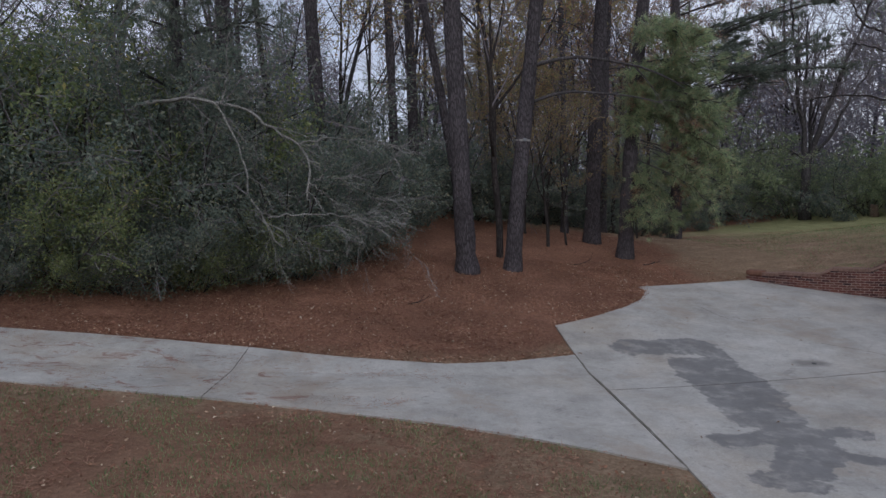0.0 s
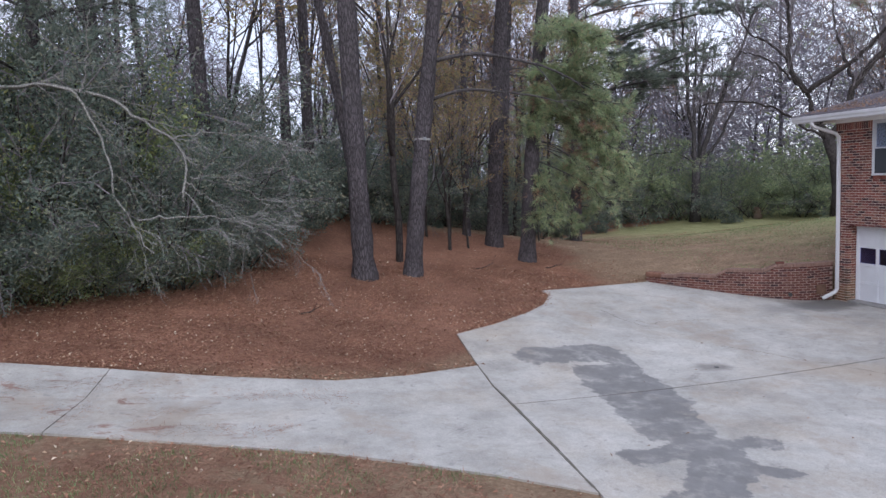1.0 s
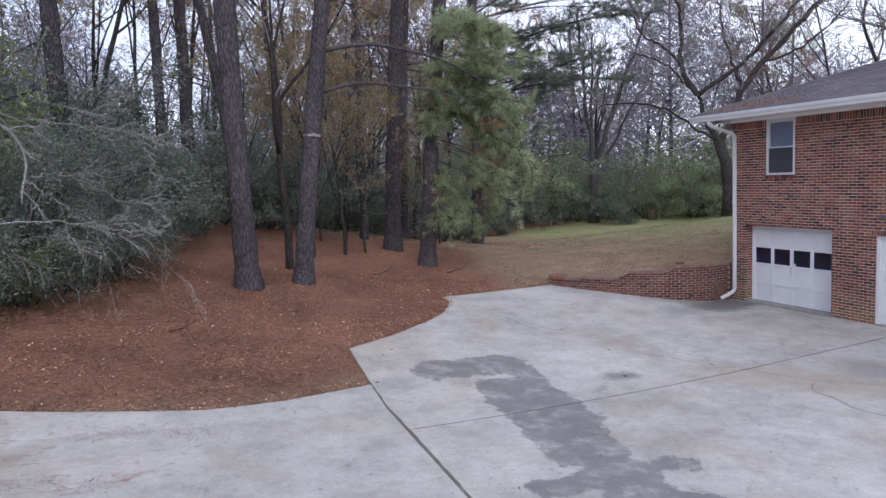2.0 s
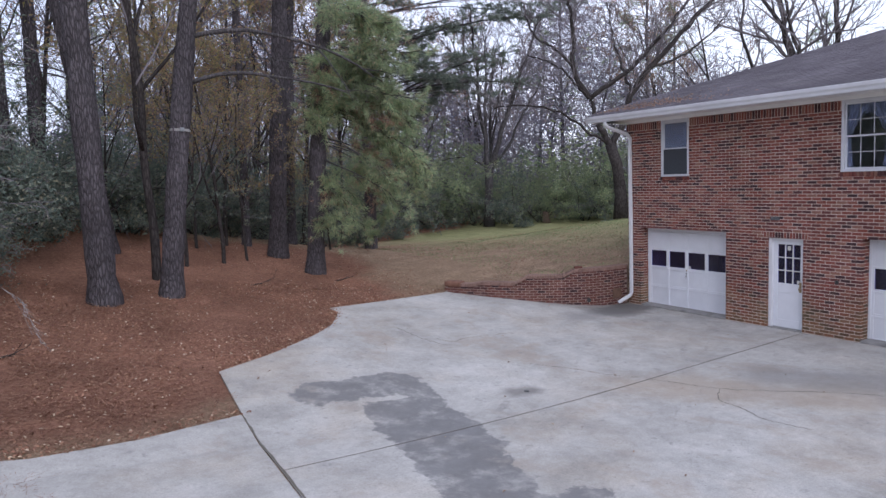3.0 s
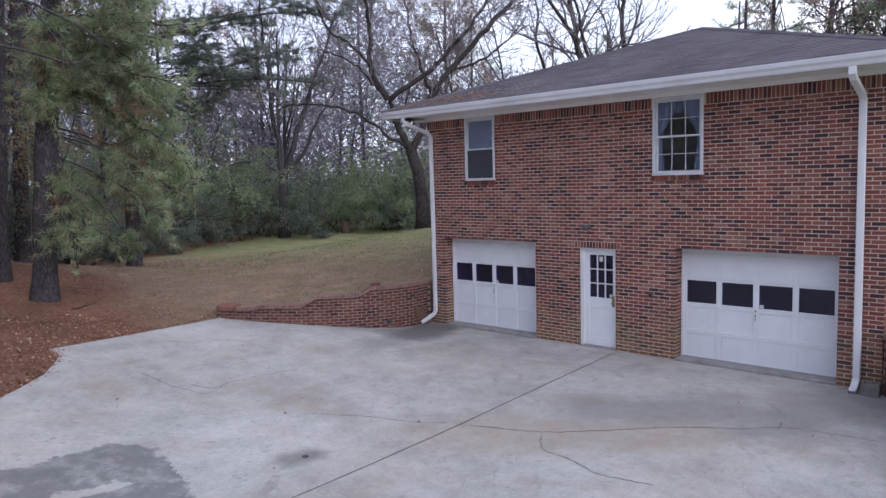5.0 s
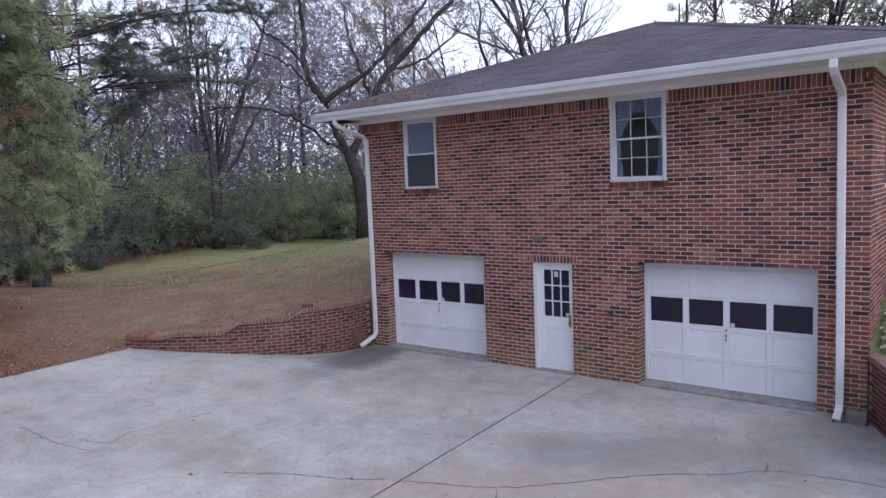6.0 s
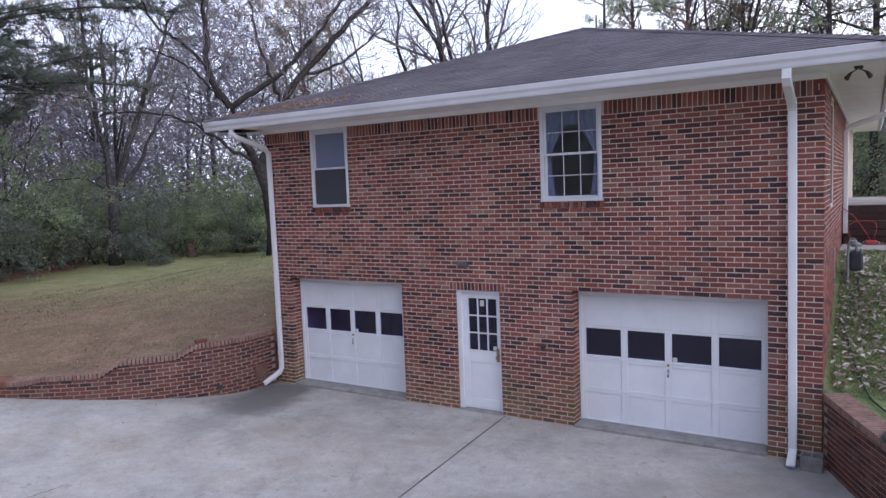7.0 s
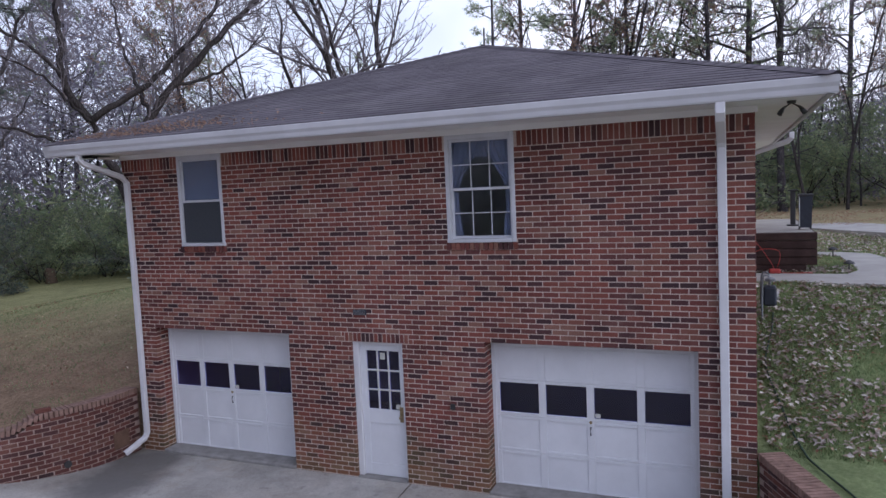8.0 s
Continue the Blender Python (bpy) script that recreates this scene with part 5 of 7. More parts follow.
g = Geo()
g.cbox(-0.015, 0.02, -0.16, 0.16, -0.14, 0.14, 0.01)
hatch = part("patch_plate", g, simple("brown_plate", (0.14, 0.085, 0.06), 0.8, 0.2, 0.2, 8), wall_a, "square brown cover plate")
hatch.matrix_basis = pose(f[0], f[1], 0.36, 0, 0, math.degrees(math.atan2(-nrm[1], -nrm[0])))
pc, tc = at_a(LEN_A - 0.24)
g = Geo()
g.cbox(-0.27, 0.27, -0.16, 0.16, -0.02, 0.13, 0.03)
cap = part("end_block", g, simple("terracotta_block", (0.2, 0.105, 0.075), 0.9, 0.15, 0.25, 7, 0, 0.6), wall_a, "rounded brown end block of the coping")
cap.matrix_basis = pose(pc[0], pc[1], top_a(LEN_A) - 0.09, 0, 0, math.degrees(math.atan2(tc[1], tc[0])))
pe, te = at_a(1.55)
loose = thing("loose_brick", "single dark red brick lying on the coping", "brick")
g = Geo()
g.cbox(-0.11, 0.11, -0.05, 0.05, 0, 0.06, 0.006)
b1 = part("brick_body", g, M_BRICK_OLD, loose)
loose.matrix_basis = pose(pe[0], pe[1], top_a(1.55) - 0.003, 0, 0, math.degrees(math.atan2(te[1], te[0])))


def cinder_block():
    t = thing("cinder_block", "grey hollow concrete block standing by the wall", "block", at=(-0.24, 0.1, base_height(-0.24, 0.1) + 0.03))
    g = Geo()
    for a, b in ((-0.1, -0.07), (0.07, 0.1)):
        g.cbox(a, b, -0.13, 0.13, 0, 0.2, 0.006)
    for a, b in ((-0.13, -0.1), (-0.015, 0.015), (0.1, 0.13)):
        g.cbox(-0.07, 0.07, a, b, 0, 0.2, 0.004)
    part("block_body", g, M_BLOCK, t)


cinder_block()


# ---- growing things ----
def unit(v):
    return v / (np.linalg.norm(v) + 1e-9)


def tilt(rng, d, angle):
    """A direction turned away from d by angle, at random round it."""
    a = unit(np.cross(d, rng.normal(size=3)))
    return unit(d * math.cos(angle) + a * math.sin(angle))


def grow(rng, p, d, length, r, level, last, out, spread=0.75, lift=0.12, wob=0.16, kids=(4, 5, 5, 4), shrink=0.58, bare=0.3):
    """One limb and its side limbs; out collects (level, points, radii)."""
    n = max(4, int(3 + length * 1.6)) if level < 2 else (4 if level < 3 else 2)
    pts, rad = [p], [r]
    step = length / n
    for i in range(n):
        d = unit(d + rng.normal(0, wob, 3) + np.array((0, 0, lift)))
        p = p + d * step
        pts.append(p)
        rad.append(r * (1 - 0.72 * (i + 1) / n))
    out.append((level, np.array(pts), np.array(rad)))
    if level >= last:
        return
    for k in range(kids[level]):
        t = bare + (1 - bare) * (k + rng.uniform(0.1, 0.9)) / kids[level]
        j = min(n - 1, int(t * n))
        q = pts[j] + (pts[j + 1] - pts[j]) * (t * n - j)
        dd = unit(pts[j + 1] - pts[j])
        grow(rng, q, tilt(rng, dd, spread * rng.uniform(0.7, 1.25)), length * shrink * rng.uniform(0.7, 1.15) * (1.15 - 0.4 * t), max(0.004, rad[j] * 0.6),
             level + 1, last, out, spread, lift, wob * 1.15, kids, shrink, 0.2)


def limbs_geo(limbs, lo, hi, thick=1.0, thin=0.0):
    g = Geo()
    for lev, pts, rad in limbs:
        if lo <= lev <= hi and (lev >= 4 or (lev == 3 and rad[0] * thick < 0.011)):
            g.blade(pts, np.maximum(rad * thick, thin))
        elif lo <= lev <= hi:
            g.tube(pts, np.maximum(rad * thick, thin), (9, 7, 5, 3, 3, 3)[min(lev, 5)], lev < 2)
    return g


def leaf_quads(rng, c, size, up=0.35, slim=0.45, geo=None):
    """A small pointed leaf at each centre."""
    n = len(c)
    g = geo or Geo()
    nrm = rng.normal(size=(n, 3)) * np.array((1, 1, 1)) + np.array((0, 0, up * 2))
    nrm /= np.linalg.norm(nrm, axis=1)[:, None]
    a = np.cross(nrm, rng.normal(size=(n, 3)))
    a /= np.linalg.norm(a, axis=1)[:, None]
    b = np.cross(nrm, a)
    s = size * rng.uniform(0.6, 1.35, (n, 1))
    fold = nrm * s * 0.16
    v = np.stack((c - a * s * 0.5, c + b * s * slim * 0.5 + fold, c + a * s * 0.5, c - b * s * slim * 0.5 + fold), 1)
    g.add(v.reshape(-1, 3), np.arange(4 * n).reshape(-1, 4))
    return g


def tuft_geo(rng, centres, dirs, count=16, length=0.2, width=0.008, geo=None):
    """Sprays of long needles."""
    g = geo or Geo()
    c = np.repeat(centres, count, 0)
    d = np.repeat(dirs, count, 0) * 0.75 + rng.normal(0, 0.55, (len(c), 3))
    d /= np.linalg.norm(d, axis=1)[:, None]
    s = np.cross(d, rng.normal(size=d.shape))
    s /= np.linalg.norm(s, axis=1)[:, None]
    l = length * rng.uniform(0.6, 1.2, (len(c), 1))
    o = c + rng.normal(0, 0.025, c.shape)
    droop = np.array((0, 0, -0.12)) * l
    v = np.stack((o - s * width / 2, o + s * width / 2, o + d * l + droop), 1)
    g.add(v.reshape(-1, 3), t=np.arange(3 * len(c)).reshape(-1, 3))
    return g


def tree(name, label, category, limbs, split, bark, twig, at, leaves=None, leafmat=None, group="", leaf_name="crown", extra=None, thin=0.006):
    """A thing of trunk, fine branches and crown from grown limbs."""
    t = thing(name, label, category, group, at=at)
    part("trunk", limbs_geo(limbs, 0, split), bark, t, smooth=True, solid=False)
    if any(l[0] > split for l in limbs):
        tagged(part("branchwork", limbs_geo(limbs, split + 1, 9, 1.0, thin), twig, t, smooth=True, solid=False), kind="stuff")
    if leaves is not None:
        part(leaf_name, leaves, leafmat, t, solid=False)
    return t


def tips(limbs, level):
    return np.array([p[-1] for l, p, r in limbs if l >= level]), np.array([unit(p[-1] - p[-2]) for l, p, r in limbs if l >= level])


def along(rng, limbs, level, per):
    out = []
    for l, p, r in limbs:
        if l >= level:
            for _ in range(per):
                k = rng.integers(0, len(p) - 1)
                out.append(p[k] + (p[k + 1] - p[k]) * rng.uniform())
    return np.array(out)


def trunk_line(rng, height, lean, bow=0.12, n=14):
    pts = [np.array((lean[0] * height * t + bow * (math.sin(t * 5 + lean[0] * 40) - math.sin(lean[0] * 40)), lean[1] * height * t + bow * math.sin(t * 4 + 1) - bow * math.sin(1), height * t - 0.25)) for t in np.linspace(0, 1, n)]
    pts[0] = pts[0] + np.array((0, 0, -0.1))
    return np.array(pts)


def spray_limb(rng, a, b, r, bare, twigs, reach, flat, sag=0.0):
    """A needled limb from a to b with twigs on its outer part: flat ones lie in a level plate, the rest hang. Gives limbs, tuft centres and directions."""
    n = 9
    mid = (a + b) / 2 + np.array((0, 0, 0.12 * np.linalg.norm(b - a))) + rng.normal(0, 0.1, 3)
    u = np.linspace(0, 1, n)[:, None]
    line = (1 - u) ** 2 * a + 2 * u * (1 - u) * mid + u * u * b + rng.normal(0, 0.03, (n, 3)) * u
    limbs, cen, way = [(1, line, r * np.linspace(1, 0.35, n))], [], []
    for k in range(twigs):
        t = bare + (1 - bare) * rng.uniform() ** 0.8
        j = min(int(t * (n - 1)), n - 2)
        o = line[j] + (line[j + 1] - line[j]) * (t * (n - 1) - j)
        d = unit(line[j + 1] - line[j]) * 0.6 + rng.normal(0, 0.75, 3)
        d[2] = d[2] * (0.3 if flat else 0.7) - sag * rng.uniform(0.3, 1.2)
        d = unit(d)
        l = reach * rng.uniform(0.45, 1.15)
        bend = np.array((0, 0, 0.10 if flat else -0.16)) * l
        pts = np.array([o, o + d * l * 0.55 + bend * 0.2, o + d * l + bend])
        limbs.append((3, pts, np.array((0.012, 0.008, 0.004))))
        m = max(3, int(l * 8))
        v = np.sort(rng.uniform(0.2, 1.0, m))[:, None]
        c = o + (pts[2] - o) * v
        cen.append(c + rng.normal(0, 0.035, c.shape))
        way.append(np.repeat((d + np.array((0, 0, 0.35)))[None], m, 0))
    return limbs, np.vstack(cen), np.vstack(way)


def pine(name, label, x, y, dia, height, lean, seed, crown_from=0.55, stubs=(), boughs=(), bark=None, group="pine trunks", needles=(17, 0.012), reach=0.24, thick=1.5, leafmat=None, sprays=(), withered=False):
    """A tall pine: bark column flared at the foot, dead stubs, and needled boughs."""
    rng = np.random.default_rng(seed)
    t = thing(name, label, "pine tree", group, at=(x, y, land(x, y)))
    pts = trunk_line(rng, height, lean)
    z = pts[:, 2] / height
    rad = dia / 2 * (1.0 - 0.62 * np.clip(z, 0, 1))
    fine = np.linspace(0, len(pts) - 1, 60)
    pf = np.stack([np.interp(fine, np.arange(len(pts)), pts[:, i]) for i in range(3)], -1)
    rf = np.interp(fine, np.arange(len(pts)), rad) * (1 + 0.035 * rng.normal(size=60))
    rf *= 1 + 0.32 * np.exp(-np.maximum(pf[:, 2], 0) / 0.35)
    g = Geo()
    g.tube(pf, rf, 14)
    v = g.v[0]
    v[:, :2] += rng.normal(0, 0.006, (len(v), 2))
    part("trunk", g, bark or M_PINE, t, smooth=True, solid=False)
    limbs, tuft_c, tuft_d = [], [], []

    def spot(zz):
        return np.array([np.interp(zz, pts[:, 2], pts[:, i]) for i in range(2)] + [zz])
    for zz, az, length, rise in stubs:
        d = unit(np.array((math.cos(az), math.sin(az), rise)))
        grow(rng, spot(zz), d, length, 0.013 * length + 0.006, 1, 3, limbs, 0.7, -0.11 if length > 3 else -0.05, 0.07, (3, 3, 3, 2), 0.35)
    n = len(limbs)
    todo = list(boughs)
    k = int((height * (1 - crown_from)) * thick)
    for i in range(k):
        zz = height * (crown_from + (0.97 - crown_from) * (i + rng.uniform()) / k)
        todo.append((zz, rng.uniform(0, 6.28), (height - zz) * 0.32 + 0.8, rng.uniform(0.0, 0.5), 0))
    green = []
    for zz, az, length, rise, dense in todo:
        d = unit(np.array((math.cos(az), math.sin(az), rise)))
        lot = []
        grow(rng, spot(zz), d, length, 0.016 * length + 0.01, 1, 3 if dense else 2, lot, 0.75, 0.0 if dense else 0.03, 0.13, (0, 7, 4, 3), 0.42)
        green += lot
        c, dd = tips(lot, 2)
        tuft_c.append(c)
        tuft_d.append(dd)
        more = along(rng, lot, 2, int(3 * max(1.0, length / 2.6)) if dense else 2)
        tuft_c.append(more)
        tuft_d.append(np.array([unit(rng.normal(size=3) + np.array((0, 0, 0.3))) for _ in more]))
    rusty = []
    for k, (zz, end, r, bare, twigs, long, flat, sag) in enumerate(sprays):
        lot, c, dd = spray_limb(rng, spot(zz), np.array(end, float), r, bare, twigs, long, flat, sag)
        green += lot
        if withered and k % 6 == 2:
            rusty.append((c * np.array((0.8, 0.8, 1.0)) + np.array((0, 0, -0.5)), dd))
        tuft_c.append(c)
        tuft_d.append(dd)
    if limbs or green:
        tagged(part("branchwork", limbs_geo(limbs + green, 1, 9, 1.0, 0.006), M_BARK, t, smooth=True, solid=False), kind="stuff")
    if rusty:
        part("dead_needles", tuft_geo(rng, np.vstack([c for c, d in rusty])[::2], np.vstack([d for c, d in rusty])[::2], 9, reach * 0.9, needles[1]), M_LEAFR, t, "rust-brown withered needle sprays", solid=False)
    if tuft_c:
        c, d = np.vstack(tuft_c), np.vstack(tuft_d)
        part("needles", tuft_geo(rng, c, d, needles[0], reach, needles[1]), leafmat or M_NEEDLE, t, "dark green needle sprays", solid=False)
    return t


pine("pine_tree", "stout pine trunk with plated grey-brown bark in needle litter", -13.02, 12.5, 0.58, 25, (-0.035, 0.0), 21, 0.6)
pine("pine_tree", "leaning pine trunk with a pale collar and bowed dead limbs", -11.58, 13.1, 0.50, 24, (0.115, 0.01), 22, 0.6,
     stubs=((6.0, -0.35, 4.6, 0.4), (4.9, -0.25, 4.0, 0.5), (7.3, 0.5, 2.5, 0.3), (8.2, 2.6, 2.0, 0.2)))
pine("pine_tree", "tall twin pine standing on a small mound", -7.1, 18.6, 0.60, 27, (0.08, 0.0), 23, 0.55, stubs=((3.2, 2.4, 1.8, -0.2), (6.5, 0.4, 2.4, 0.2), (5.4, 3.4, 1.6, 0.3)))
pine("pine_tree", "tall twin pine standing on a small mound", -5.3, 22.4, 0.44, 26, (0.07, 0.0), 24, 0.55)


def drooping_boughs():
    """Long needled limbs on the lawn side of a pine: a thick mass above, curtains hanging beside it."""
    rng = np.random.default_rng(251)
    right, off = np.array((0.76, -0.65)), np.array((0.65, 0.76))
    out = []
    for count, u0, u1, z0, z1, twigs, long, sag in ((30, 0.5, 3.5, 4.6, 7.6, 26, 0.75, 0.25), (10, 2.5, 3.6, 2.8, 5.0, 22, 0.7, 0.6), (6, 2.5, 3.5, 1.6, 2.9, 18, 0.65, 0.5), (8, 0.3, 1.7, 1.0, 3.0, 16, 0.6, 0.6)):
        for k in range(count):
            u, v, z = rng.uniform(u0, u1), rng.normal(0, 0.65), rng.uniform(z0, z1)
            e = right * u + off * v
            out.append((max(1.8, z + (0.1 + 0.45 * u if z < 5.0 else 0.1 * u)), (e[0], e[1], z), 0.008 + 0.0045 * u, 0.4, twigs, long, False, sag))
    return out


pine("pine_tree", "pine with drooping green boughs over the lawn", -6.8, 16.1, 0.54, 25, (0.095, 0.0), 25, 0.6,
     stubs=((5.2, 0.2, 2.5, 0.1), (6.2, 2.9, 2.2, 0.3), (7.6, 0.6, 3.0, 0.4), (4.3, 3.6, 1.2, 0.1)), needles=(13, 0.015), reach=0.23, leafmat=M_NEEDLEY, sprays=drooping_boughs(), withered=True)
pine("pine_tree", "tall pine with a split, dark strip of bark", -1.85, 22.3, 0.50, 23, (0.02, 0.0), 26, 0.62,
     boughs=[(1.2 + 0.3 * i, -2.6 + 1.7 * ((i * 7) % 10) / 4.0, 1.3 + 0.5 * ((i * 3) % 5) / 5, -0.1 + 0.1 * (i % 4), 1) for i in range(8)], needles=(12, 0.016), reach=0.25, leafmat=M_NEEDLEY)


def layered_boughs():
    """Limbs that rise to level plates of needles, one above another."""
    rng = np.random.default_rng(261)
    out = []
    for z0, end, r, bare, twigs in ((4.2, (4.2, -1.8, 8.4), 0.16, 0.5, 26), (8.6, (6.3, -2.6, 9.3), 0.08, 0.35, 34), (7.2, (8.0, -3.4, 10.9), 0.08, 0.5, 34), (10.5, (11.0, -4.5, 13.2), 0.08, 0.55, 36),
                                    (8.0, (9.8, -4.0, 9.0), 0.07, 0.65, 26), (11.6, (5.0, -2.0, 12.6), 0.07, 0.4, 30), (13.0, (12.9, -5.2, 14.2), 0.07, 0.6, 32), (9.4, (3.6, -2.4, 10.2), 0.07, 0.35, 30)):
        out.append((z0, end, r, bare, twigs, 1.35, True, 0.0))
        # side limbs that leave the main one on either hand
        for k in range(3):
            f = rng.uniform(0.55, 0.9)
            e = np.array(end) * np.array((f, f, 1.0)) + np.array((rng.normal(0, 0.9), rng.normal(0, 1.3), rng.uniform(-0.9, 0.5)))
            out.append((z0, tuple(e), r * 0.5, 0.72, 14, 1.1, True, 0.05))
    out.append((4.0, (5.8, -2.4, 2.4), 0.07, 0.35, 34, 1.0, False, 0.25))
    for k in range(10):
        a, z = rng.uniform(-1.6, 1.9), rng.uniform(9.0, 17.0)
        l = rng.uniform(3.0, 6.0)
        out.append((z, (math.cos(a) * l, math.sin(a) * l, z + 1.0), 0.06, 0.35, 34, 1.4, True, 0.0))
    return out


pine("pine_tree", "far pine with long limbs and level plates of needles", 4.4, 35.5, 0.66, 25, (0.03, 0.0), 37, 0.7, needles=(11, 0.026), reach=0.3, leafmat=M_NEEDLED, sprays=layered_boughs())
pine("pine_tree", "slim dark-barked tree among the pines", -7.6, 20.4, 0.28, 22, (0.0, 0.0), 27, 0.6)
pine("pine_tree", "pine trunk behind the thicket", -17.1, 16.6, 0.52, 26, (-0.03, 0.0), 28, 0.75)
pine("pine_tree", "pine trunk at the wood's edge", -14.6, 18.3, 0.36, 25, (-0.01, 0.0), 29, 0.6)
pine("pine_tree", "pine trunk at the wood's edge", -13.8, 19.4, 0.42, 25, (0.0, 0.0), 30, 0.6)
pine("pine_tree", "leaning pine trunk at the wood's edge", -12.2, 17.4, 0.34, 23, (-0.14, 0.0), 31, 0.6)
pine("pine_tree", "pine trunk half hidden by the thicket", -20.9, 13.2, 0.34, 24, (0.01, 0.0), 32, 0.72, boughs=((5.0, -1.2, 3.0, -0.1, 1), (5.8, -0.4, 3.2, 0.0, 1), (6.6, -2.2, 3.2, 0.1, 1), (4.4, -2.0, 2.6, -0.2, 1), (7.2, -0.9, 3.2, 0.1, 1), (6.0, -1.7, 3.4, 0, 1)), leafmat=M_NEEDLED,
     sprays=[(6.0 + 0.45 * i, (-1.8 + 0.62 * ((i * 4) % 9), -1.0 - 0.35 * ((i * 5) % 7), 6.3 + 0.42 * i), 0.04, 0.3, 22, 1.0, False, 0.2) for i in range(9)])
pine("pine_tree", "pine trunk half hidden by the thicket", -20.0, 15.6, 0.42, 25, (0.0, 0.0), 33, 0.75)
COLLAR_LINE = trunk_line(None, 24, (0.115, 0.01))
COLLAR_AT = [float(np.interp(3.85, COLLAR_LINE[:, 2], COLLAR_LINE[:, i])) for i in (0, 1)]
COLLAR = thing("trunk_collar", "pale band fixed round the leaning pine", "collar", at=(-11.58 + COLLAR_AT[0], 13.1 + COLLAR_AT[1], land(-11.58, 13.1) + 3.85))
g = Geo()
g.tube([(0, 0, -0.03), (0.004, 0, 0.03)], [0.235, 0.232], 20)
part("band", g, M_SILL, COLLAR)
g = Geo()
g.cbox(-0.05, 0.05, -0.27, -0.225, -0.04, 0.05, 0.015)
part("box", g, M_GREY, COLLAR)


# ---- leafy and bare trees: a few grown kinds, then copies ----
def bare_kind(seed, height, dia, name, label, lean=(0, 0), kids=(7, 5, 5, 4), bark=None, spread=0.7, last=4, leafmat=None, per=0, size=0.09, start=0.28, lift=0.1, at=(0, 0, 0), group="bare woodland trees", thin=0.011):
    rng = np.random.default_rng(seed)
    limbs = []
    d = unit(np.array((lean[0], lean[1], 1.0)))
    grow(rng, np.array((0, 0, -0.3)), d, height, dia / 2, 0, last, limbs, spread, lift * 0.5, 0.05, kids, 0.5, start)
    leaves = None
    if per:
        c = along(rng, limbs, last - 1, per)
        c = c + rng.normal(0, 0.10, c.shape)
        leaves = leaf_quads(rng, c, size)
    return tree(name, label, "tree", limbs, 1, bark or M_BARK, M_TWIG, at, leaves, leafmat, group, thin=thin)


def spin(rng, x, y, s=1.0, dz=0.0):
    return pose(x, y, land(x, y) + dz, 0, 0, rng.uniform(0, 360)) @ Matrix.Diagonal((s, s, s * rng.uniform(0.9, 1.12), 1))


